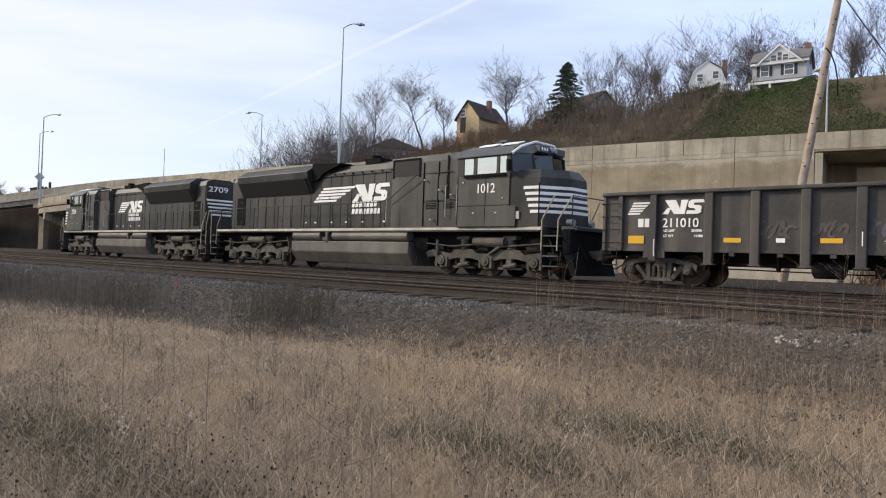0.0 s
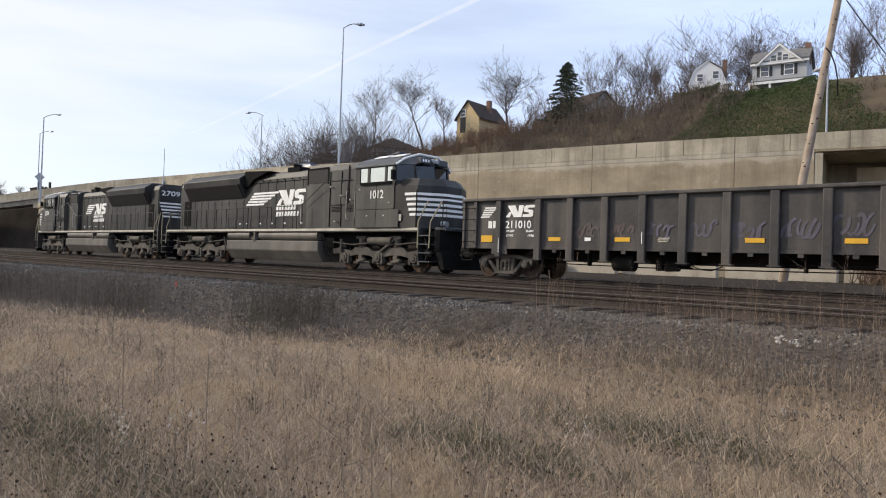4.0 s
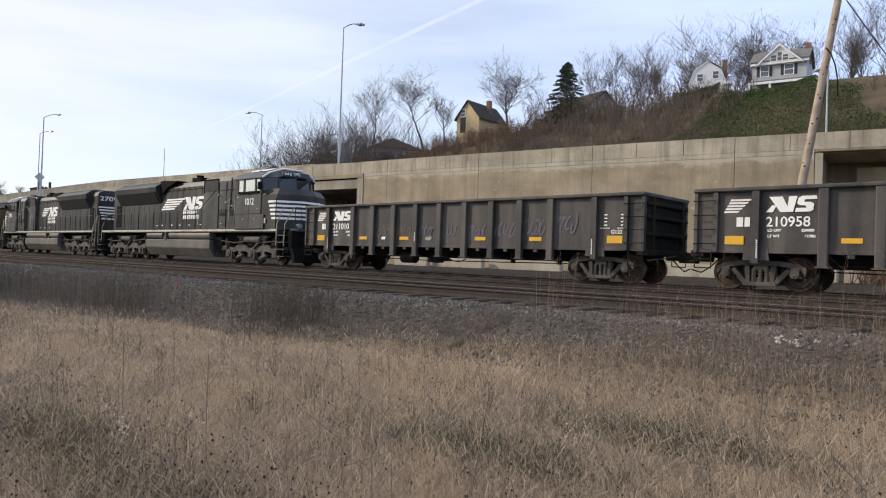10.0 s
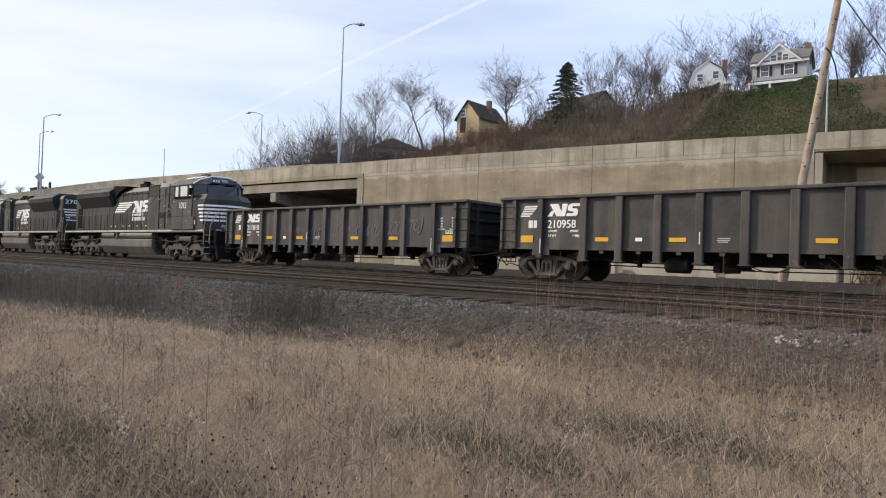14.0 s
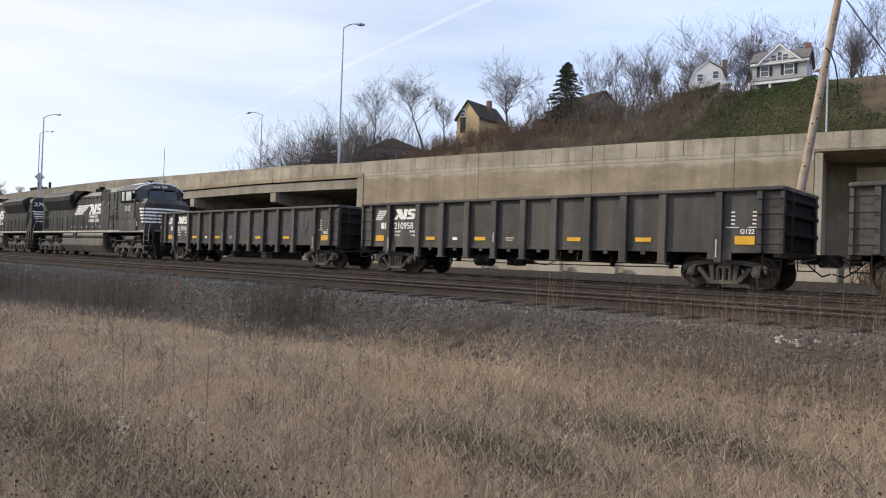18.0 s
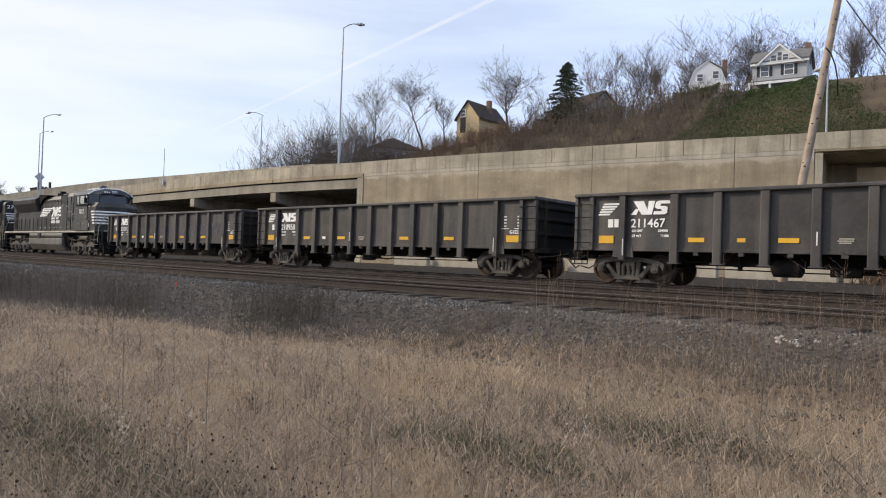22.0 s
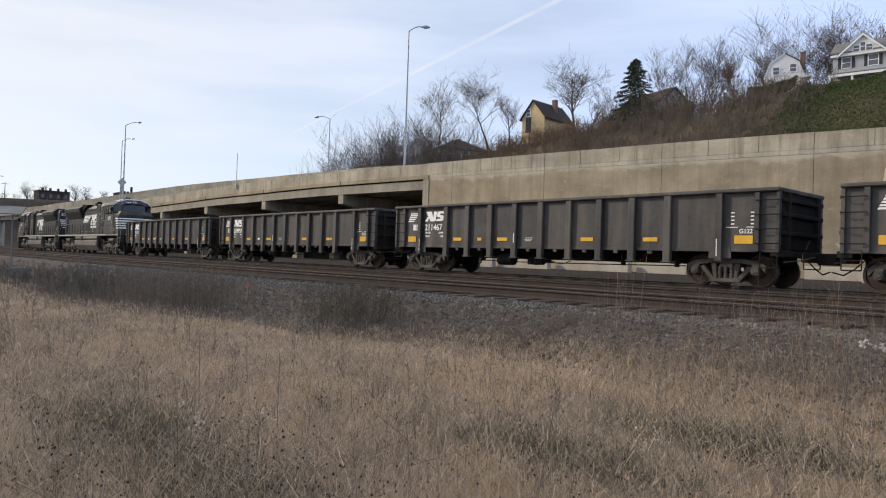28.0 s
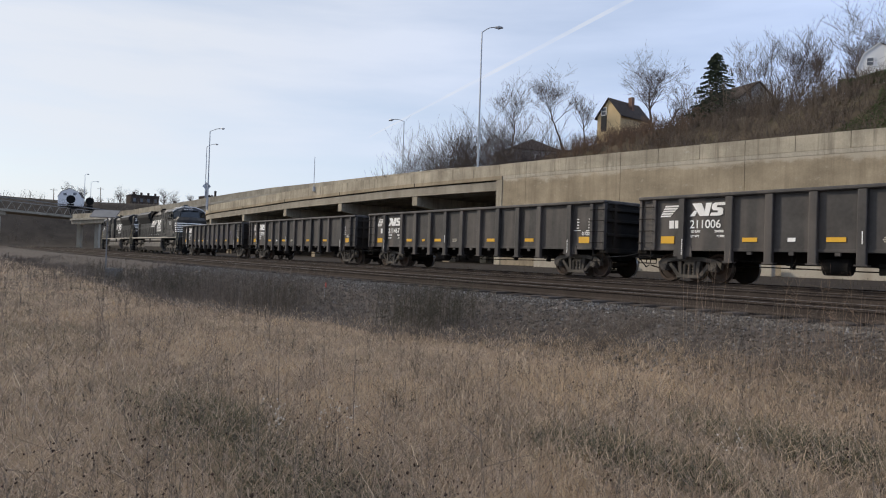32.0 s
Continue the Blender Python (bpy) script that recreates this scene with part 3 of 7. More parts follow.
# ---- the train ----
def bar_emblem(bm, x, z, h, y, w):
    """Five slanting bars that shorten downwards."""
    for i in range(5):
        zz = z + h * (0.80 - 0.2 * i)
        a, b = x + w * (0.22 - 0.055 * i), x + w * (1.0 - 0.105 * i)
        extrude(bm, [(a, zz), (b - 0.12 * h, zz), (b, zz + 0.135 * h), (a + 0.09 * h, zz + 0.135 * h)], "y", y - 0.006, y + 0.004)


def block_emblem(bm, x, z, h, y, w):
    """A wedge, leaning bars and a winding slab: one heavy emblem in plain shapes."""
    def shape(pts, k=0.0):
        extrude(bm, [(x + w * a, z + h * b) for a, b in pts], "y", y - 0.008 - k, y + 0.004)
    shape([(0.0, 0.0), (0.15, 0.0), (0.21, 0.40), (0.14, 0.46)])
    shape([(0.07, 1.0), (0.33, 1.0), (0.49, 0.0), (0.29, 0.0)], 0.001)
    shape([(0.46, 1.0), (0.62, 1.0), (0.54, 0.0), (0.42, 0.0)], 0.002)
    shape([(0.58, 0.0), (0.86, 0.0), (0.93, 0.12), (0.925, 0.24), (0.60, 0.24)], 0.003)
    shape([(0.62, 0.55), (0.66, 0.42), (0.78, 0.38), (0.80, 0.20), (0.92, 0.20), (0.94, 0.48), (0.88, 0.60), (0.74, 0.63)], 0.004)
    shape([(0.62, 0.55), (0.74, 0.60), (0.77, 0.78), (1.0, 0.78), (0.98, 1.0), (0.72, 1.0), (0.64, 0.88)], 0.005)


def bars(bm, rows, y):
    for x, z, w, h in rows:
        box(bm, x, x + w, y - 0.005, y + 0.003, z, z + h)


def wheel_me(r):
    bm = bmesh.new()
    n = 28
    prof = [(-0.07, r * 0.30), (-0.085, r * 0.32), (-0.045, r * 0.42), (-0.035, r * 0.78), (-0.07, r * 0.84), (-0.07, r * 0.985), (0.045, r), (0.05, r * 1.055), (0.075, r * 1.05), (0.075, r * 0.80)]
    rings = [[bm.verts.new((math.cos(2 * math.pi * i / n) * rr, o, math.sin(2 * math.pi * i / n) * rr)) for i in range(n)] for o, rr in prof]
    for a, b in zip(rings, rings[1:]):
        for i in range(n):
            bm.faces.new((a[i], a[(i + 1) % n], b[(i + 1) % n], b[i]))
    bm.faces.new(rings[0]), bm.faces.new(rings[-1][::-1])
    return mesh_of("wheel", bm, WHEEL)


WHEEL_CAR, WHEEL_LOCO = wheel_me(0.457), wheel_me(0.533)
for me in (WHEEL_CAR, WHEEL_LOCO):
    me.materials.append(TREAD)
    rmax = max(abs(v.co.x) for v in me.vertices)
    for p in me.polygons:
        d = math.hypot(p.center.x, p.center.z)
        if abs(p.normal.y) < 0.5 and d > rmax * 0.9 and p.center.y > -0.069:
            p.material_index = 1

WHEELS = []   # wheelsets that turn: object, place on its truck, radius


def wheelset(parent, x, r, me):
    ws = new("wheelset")
    ws.parent, ws.matrix_basis = parent, pose(x, 0, r)
    bm = bmesh.new()
    tube(bm, (0, -0.86, 0), (0, 0.86, 0), 0.085, n=12)
    part("axle", bm, WHEEL, ws)
    share("wheel", me, ws, pose(0, -0.755, 0))
    share("wheel", me, ws, pose(0, 0.755, 0, 0, 0, 180))
    WHEELS.append((ws, x, r))
    return ws


def car_truck(parent, x):
    """Three-piece freight truck: two cast side frames, a sprung bolster and two wheelsets."""
    tr = new("truck")
    tr.parent, tr.matrix_basis = parent, pose(x, 0, 0)
    for sy in (-1, 1):
        bm = bmesh.new()
        y0, y1 = (-1.10, -0.92) if sy < 0 else (0.92, 1.10)
        # arched top member, slanting tension members, columns and the spring seat
        extrude(bm, [(-1.14, 0.40), (-1.16, 0.62), (-0.98, 0.72), (-0.45, 0.80), (0.45, 0.80), (0.98, 0.72), (1.16, 0.62), (1.14, 0.40),
                     (1.0, 0.58), (0.45, 0.665), (-0.45, 0.665), (-1.0, 0.58)], "y", y0, y1)
        for s in (-1, 1):
            extrude(bm, [(s * 0.80, 0.56), (s * 0.66, 0.60), (s * 0.30, 0.20), (s * 0.42, 0.14)], "y", y0 + 0.02, y1 - 0.02)
            extrude(bm, [(s * 0.42, 0.66), (s * 0.27, 0.66), (s * 0.25, 0.22), (s * 0.36, 0.22)], "y", y0 + 0.01, y1 - 0.01)
            box(bm, min(s * 0.78, s * 1.0), max(s * 0.78, s * 1.0), y0 - 0.03, y1, 0.34, 0.62)
        extrude(bm, [(-0.46, 0.12), (0.46, 0.12), (0.40, 0.23), (-0.40, 0.23)], "y", y0 - 0.03, y1)
        part("side_frame", bm, TRUCK, tr, bevel=0.012)
        bm = bmesh.new()
        for k in (-0.17, 0.0, 0.17):
            for j in range(4):
                tube(bm, (k, sy * 1.03, 0.24 + 0.085 * j), (k, sy * 1.03, 0.29 + 0.085 * j), 0.068, n=10)
                tube(bm, (k, sy * 1.03, 0.29 + 0.085 * j), (k, sy * 1.03, 0.325 + 0.085 * j), 0.045, n=8)
        part("spring_nest", bm, TRUCK, tr)
        for s in (-0.889, 0.889):
            bm = bmesh.new()
            tube(bm, (s, sy * 1.06, 0.457), (s, sy * 1.20, 0.457), 0.125, 0.115, 12)
            tube(bm, (s, sy * 1.20, 0.457), (s, sy * 1.22, 0.457), 0.07, 0.06, 8)
            for a in range(3):
                c = (s + 0.08 * math.cos(a * 2.1), sy * 1.20, 0.457 + 0.08 * math.sin(a * 2.1))
                tube(bm, c, (c[0], sy * 1.22, c[2]), 0.018, n=6)
            part("bearing", bm, TRUCK, tr)
    bm = many([(-0.2, 0.2, -1.05, 1.05, 0.55, 0.74)])
    part("bolster", bm, TRUCK, tr, bevel=0.02)
    bm = many([(s * 0.42 - 0.05, s * 0.42 + 0.05, -0.85, 0.85, 0.32, 0.44) for s in (-1, 1)])
    part("brake_beam", bm, GONDOLA_DARK, tr)
    for s in (-0.889, 0.889):
        wheelset(tr, s, 0.457, WHEEL_CAR)
    return tr


G_HALF, G_TOP, G_FLOOR, G_W = 8.2, 2.735, 1.05, 1.55
G_POSTS = [1.2343 * i for i in range(-4, 5)]
G_BOL, G_END = 6.559, 7.62


def gondola(label):
    """Black side-stake gondola; its length along x, rail top at z = 0."""
    g = thing("gondola_car", label, "gondola car", None, "gondola cars in the train")
    ys = 1.42
    # side sheets with shallow dents, floor and ends
    for sy in (-1, 1):
        n, mz = 96, 10
        vs, fs = [], []
        for layer in (0, 1):
            for i in range(n + 1):
                for j in range(mz + 1):
                    xx, zz = -G_HALF + 2 * G_HALF * i / n, G_FLOOR + (2.64 - G_FLOOR) * j / mz
                    d = 0.022 * max(0, noise.noise((xx * 1.1, zz * 1.3, sy * 5.0))) * math.sin(math.pi * j / mz)
                    vs.append((xx, sy * (ys - d - 0.02 * layer), zz))
        for layer in (0, 1):
            o = layer * (n + 1) * (mz + 1)
            for i in range(n):
                for j in range(mz):
                    a = o + i * (mz + 1) + j
                    fs.append((a, a + 1, a + mz + 2, a + mz + 1))
        ob = new("side_sheet", raw("side_sheet", vs, fs, GONDOLA, True))
        ob.parent = g
        # rim, stakes, bottom edge
        bm = bmesh.new()
        box(bm, -G_HALF - 0.04, G_HALF + 0.04, min(sy * 1.37, sy * 1.56), max(sy * 1.37, sy * 1.56), 2.62, G_TOP)
        part("top_rim", bm, GONDOLA, g, bevel=0.03)
        for i, px in enumerate(G_POSTS):
            bm = bmesh.new()
            w = 0.115
            extrude(bm, [(px - w, sy * 1.415), (px - w, sy * 1.545), (px - w * 0.8, sy * 1.555), (px + w * 0.8, sy * 1.555), (px + w, sy * 1.545), (px + w, sy * 1.415)], "z", 0.68, 2.62)
            box(bm, px - w - 0.05, px + w + 0.05, min(sy * 1.35, sy * 1.57), max(sy * 1.35, sy * 1.57), 0.64, 0.68)
            part("side_stake", bm, GONDOLA, g)
        for s in (-1, 1):
            px = s * G_BOL
            bm = block(px - 0.095, px + 0.095, min(sy * 1.415, sy * 1.565), max(sy * 1.415, sy * 1.565), 0.72, 2.62)
            part("bolster_stake", bm, GONDOLA, g)
            bm = bmesh.new()
            extrude(bm, [(px - 0.34, 0.80), (px + 0.34, 0.80), (px + 0.30, 1.12), (px - 0.30, 1.12)], "y", min(sy * 1.40, sy * 1.45), max(sy * 1.40, sy * 1.45))
            part("stake_gusset", bm, GONDOLA, g)
            px = s * G_END
            bm = block(px - 0.07, px + 0.07, min(sy * 1.415, sy * 1.53), max(sy * 1.415, sy * 1.53), 1.0, 2.62)
            part("end_stake", bm, GONDOLA, g, bevel=0.01)
            # corner post and ladder rungs
            px = s * (G_HALF - 0.03)
            bm = block(px - 0.05, px + 0.05, min(sy * 1.36, sy * 1.50), max(sy * 1.36, sy * 1.50), 0.98, 2.64)
            part("corner_post", bm, GONDOLA, g, bevel=0.008)
            for k in range(4):
                zz = 1.22 + 0.39 * k
                bm = bmesh.new()
                pipe(bm, [(s * G_END, sy * 1.50, zz), (s * G_END, sy * 1.60, zz), (s * (G_HALF - 0.01), sy * 1.60, zz), (s * (G_HALF - 0.01), sy * 1.48, zz)], 0.014)
                part("ladder_rung", bm, GONDOLA_DARK, g)
            bm = bmesh.new()
            x0, x1 = s * (G_END + 0.1), s * (G_HALF - 0.02)
            pipe(bm, [(x0, sy * 1.48, 1.02), (x0, sy * 1.50, 0.56), (x1, sy * 1.50, 0.56), (x1, sy * 1.48, 1.02)], 0.018)
            pipe(bm, [(x0, sy * 1.50, 0.80), (x1, sy * 1.50, 0.80)], 0.014)
            part("sill_step", bm, GONDOLA_DARK, g)
        bm = block(-G_HALF, G_HALF, min(sy * 1.34, sy * 1.44), max(sy * 1.34, sy * 1.44), 0.98, 1.07)
        part("side_sill", bm, GONDOLA, g, bevel=0.01)
        mids = [(a + b) / 2 for a, b in zip(G_POSTS, G_POSTS[1:])]
        for px in mids:
            bm = block(px - 0.07, px + 0.07, min(sy * 1.37, sy * 1.45), max(sy * 1.37, sy * 1.45), 0.89, 0.98)
            part("tie_down_lug", bm, GONDOLA, g)
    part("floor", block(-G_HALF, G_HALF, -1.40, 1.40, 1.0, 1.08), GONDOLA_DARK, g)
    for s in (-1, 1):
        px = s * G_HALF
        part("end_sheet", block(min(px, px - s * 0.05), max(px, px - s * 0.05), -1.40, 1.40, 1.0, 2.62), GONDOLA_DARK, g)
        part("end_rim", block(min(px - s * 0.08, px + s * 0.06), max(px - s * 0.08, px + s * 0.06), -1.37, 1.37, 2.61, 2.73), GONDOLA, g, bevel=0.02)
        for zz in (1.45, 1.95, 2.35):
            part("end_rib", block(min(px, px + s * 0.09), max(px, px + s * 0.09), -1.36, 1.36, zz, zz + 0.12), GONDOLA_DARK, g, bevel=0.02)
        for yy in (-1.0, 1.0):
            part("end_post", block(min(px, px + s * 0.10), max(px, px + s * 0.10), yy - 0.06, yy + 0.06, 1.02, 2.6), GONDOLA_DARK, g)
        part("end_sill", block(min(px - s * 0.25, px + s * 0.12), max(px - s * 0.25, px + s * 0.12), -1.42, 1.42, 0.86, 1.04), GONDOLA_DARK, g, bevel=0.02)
        bm = bmesh.new()
        x0, x1 = px + s * 0.05, s * 8.93
        box(bm, min(x0, x1), max(x0, x1), -0.13, 0.13, 0.74, 0.97)
        box(bm, min(x1 - s * 0.22, x1 + s * 0.06), max(x1 - s * 0.22, x1 + s * 0.06), -0.21, 0.17, 0.68, 1.0)
        part("coupler", bm, GONDOLA_DARK, g, bevel=0.03)
        bm = bmesh.new()
        pipe(bm, [(px, 0.35, 0.85), (px + s * 0.25, 0.33, 0.60), (px + s * 0.5, 0.25, 0.42), (px + s * 0.74, 0.1, 0.50)], 0.02)
        part("air_hose", bm, BLACK, g)
        bm = bmesh.new()
        pipe(bm, [(px + s * 0.14, -1.45, 0.72), (px + s * 0.18, -0.6, 0.78), (px + s * 0.45, -0.1, 0.9)], 0.016)
        part("uncoupling_lever", bm, TRUCK, g)
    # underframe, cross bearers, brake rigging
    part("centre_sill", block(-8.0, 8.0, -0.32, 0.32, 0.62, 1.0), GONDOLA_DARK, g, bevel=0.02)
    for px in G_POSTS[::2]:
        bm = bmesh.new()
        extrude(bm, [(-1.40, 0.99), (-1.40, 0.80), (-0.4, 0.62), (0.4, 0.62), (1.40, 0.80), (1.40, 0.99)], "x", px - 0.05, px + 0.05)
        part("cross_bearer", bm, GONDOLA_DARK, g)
    bm = bmesh.new()
    tube(bm, (-2.38, -0.95, 0.60), (-1.72, -0.95, 0.60), 0.23, n=14)
    tube(bm, (-2.44, -0.95, 0.60), (-2.38, -0.95, 0.60), 0.13, 0.23, 14)
    tube(bm, (-1.72, -0.95, 0.60), (-1.66, -0.95, 0.60), 0.23, 0.13, 14)
    part("air_reservoir", bm, GONDOLA_DARK, g, bevel=0.0)
    bm = bmesh.new()
    tube(bm, (-0.75, -0.85, 0.54), (-0.35, -0.85, 0.54), 0.14, 0.12, 12)
    tube(bm, (-0.35, -0.85, 0.54), (0.05, -0.85, 0.52), 0.035, n=8)
    part("brake_cylinder", bm, GONDOLA_DARK, g)
    bm = bmesh.new()
    box(bm, -1.05, -0.86, -0.95, -0.7, 0.42, 0.72)
    part("control_valve", bm, GONDOLA_DARK, g, bevel=0.02)
    part("slack_adjuster", block(-0.28, -0.05, -0.98, -0.75, 0.56, 0.74), GONDOLA_DARK, g, bevel=0.02)
    for x0 in (-5.2, -3.25, 3.1, 5.0):
        part("hanger_bracket", many([(x0 - 0.03, x0 + 0.03, -1.1, -0.9, 0.50, 0.99), (x0 - 0.14, x0 + 0.05, -1.12, -0.88, 0.60, 0.66)]), GONDOLA_DARK, g)
    bm = bmesh.new()
    pipe(bm, [(-5.0, -0.55, 0.55), (-1.5, -0.75, 0.50), (2.0, -0.7, 0.52), (5.0, -0.5, 0.55)], 0.018)
    pipe(bm, [(-5.2, -1.0, 0.72), (-2.4, -1.02, 0.66), (-0.2, -1.0, 0.60), (0.6, -1.0, 0.66), (5.2, -1.0, 0.74)], 0.016)
    pipe(bm, [(0.0, -0.95, 0.62), (0.35, -1.0, 0.50), (0.65, -1.0, 0.48), (0.95, -0.98, 0.60)], 0.016)
    part("brake_rod", bm, GONDOLA_DARK, g)
    for s in (-1, 1):
        car_truck(g, s * G_BOL)
    return g


def gondola_marks(g, number, white_tag):
    y = -1.428
    for px, w, h in ((-7.13, 0.50, 0.23), (7.23, 0.52, 0.23), (-4.32, 0.46, 0.125), (-1.90, 0.50, 0.125), (1.95, 0.50, 0.125), (4.32, 0.50, 0.125)):
        if w:
            bm = block(px - w / 2, px + w / 2, y - 0.012, y + 0.002, 1.325 - h / 2, 1.325 + h / 2)
            part("reflector", bm, YELLOW, g, "amber reflector plate")
    bm = bmesh.new()
    bar_emblem(bm, -7.43, 2.06, 0.39, y, 0.74)
    part("striped_emblem", bm, WHITE, g, "five white slanting bars")
    bm = bmesh.new()
    block_emblem(bm, -6.34, 2.06, 0.40, y, 1.24)
    part("letter_emblem", bm, WHITE, g, "white heavy leaning emblem")
    bm = bmesh.new()
    bars(bm, [(-7.08, 1.69, 0.17, 0.25), (-6.87, 1.69, 0.14, 0.25)], y)
    part("owner_mark", bm, WHITE, g, "white owner's mark in plain bars")
    lettering(number, 0.36, WHITE, g, -6.33, 1.69, y - 0.002, 1.0, "car_number")
    for text, px, pz in (("LD LMT", -6.28, 1.555), ("224300", -5.46, 1.555), ("LT WT", -6.28, 1.405), ("61700", -5.38, 1.405)):
        lettering(text, 0.095, WHITE, g, px, pz, y - 0.002, 1.05, "load_data")
    bm = bmesh.new()
    for i in range(4):
        bars(bm, [(6.86, 2.06 - 0.105 * i, 0.10, 0.035), (7.42, 2.06 - 0.105 * i, 0.14, 0.035)], y)
    bars(bm, [(6.72, 1.66, 0.34, 0.022), (7.30, 1.66, 0.24, 0.022)], y)
    part("dimension_data", bm, WHITE, g, "small white dimension lines", kind="stuff")
    lettering("G122", 0.17, WHITE, g, 7.10, 1.50, y - 0.002, 1.0, "class_mark")
    for px in (-6.52, 6.50):
        bm = bmesh.new()
        for k in range(9):
            bars(bm, [(px, 0.86 + 0.055 * k, 0.035, 0.035)], -1.568)
        part("stencil", bm, WHITE, g, "upright white stencil line")
    bm = block(-3.20, -2.98, y - 0.006, y, 1.27, 1.38)
    part("white_tag", bm, WHITE if white_tag else YELLOW, g, "small data plate")
    bm = bmesh.new()
    bars(bm, [(-0.75, 1.36, 0.34, 0.022), (-0.78, 1.31, 0.36, 0.022), (-0.75, 1.26, 0.28, 0.022)], y)
    part("faint_stencil", bm, STRIPE, g)
    bm = bmesh.new()
    bars(bm, [(-1.22, 1.2, 0.025, 0.34)], -1.558)
    part("stake_mark", bm, WHITE, g)


def graffiti(g):
    """Loose looping spray strokes, faint, over the middle of the side sheets."""
    rnd = random.Random(21)
    y = -1.4275
    tags = [(-3.15, 1.62, 0.45, 0), (-1.95, 1.58, 0.5, 0), (-0.72, 1.60, 0.5, 1), (0.50, 1.62, 0.5, 1), (1.80, 1.56, 0.48, 1), (3.05, 1.60, 0.55, 1), (4.25, 1.72, 0.6, 1), (5.45, 1.78, 0.7, 1)]
    for px, zc, h, lilac in tags:
        for k in range(5):
            bm = bmesh.new()
            cx, cz = px - 0.36 + 0.17 * k + rnd.uniform(-0.04, 0.04), zc + rnd.uniform(-0.06, 0.06)
            rx, rz = rnd.uniform(0.07, 0.13), h * rnd.uniform(0.32, 0.5)
            a0, turn = rnd.uniform(0, 6.28), rnd.choice((-1, 1)) * rnd.uniform(2.6, 5.2)
            w, n = rnd.uniform(0.028, 0.042), 12
            lean = rnd.uniform(0.1, 0.35)
            pts = [Vector((cx + rx * math.cos(a0 + turn * i / n) + lean * rz * math.sin(a0 + turn * i / n), cz + rz * math.sin(a0 + turn * i / n) * (1 - 0.25 * i / n))) for i in range(n + 1)]
            for i in range(n):
                d = (pts[i + 1] - pts[i]).normalized()
                o, e = Vector((-d.y, d.x)) * w, d * 0.006
                a, b = pts[i] - e, pts[i + 1] + e
                extrude(bm, [(a.x - o.x, a.y - o.y), (b.x - o.x, b.y - o.y), (b.x + o.x, b.y + o.y), (a.x + o.x, a.y + o.y)], "y", y - 0.0006 * k - 0.002 - 0.00004 * i, y + 0.003)
            part("graffiti_stroke", bm, GRAFFITI if lilac else GRAFFITI_RED, g, "faded lilac spray scrawl" if lilac else "faded rust-red spray scrawl")


# Mirror metal stands in for the bright view through clear cab panes.
MIRROR_GLASS = mat("mirror_for_see_through_glass", (0.62, 0.62, 0.56), 0.12, 0.9, 0.06, 1, 5, 0.0)


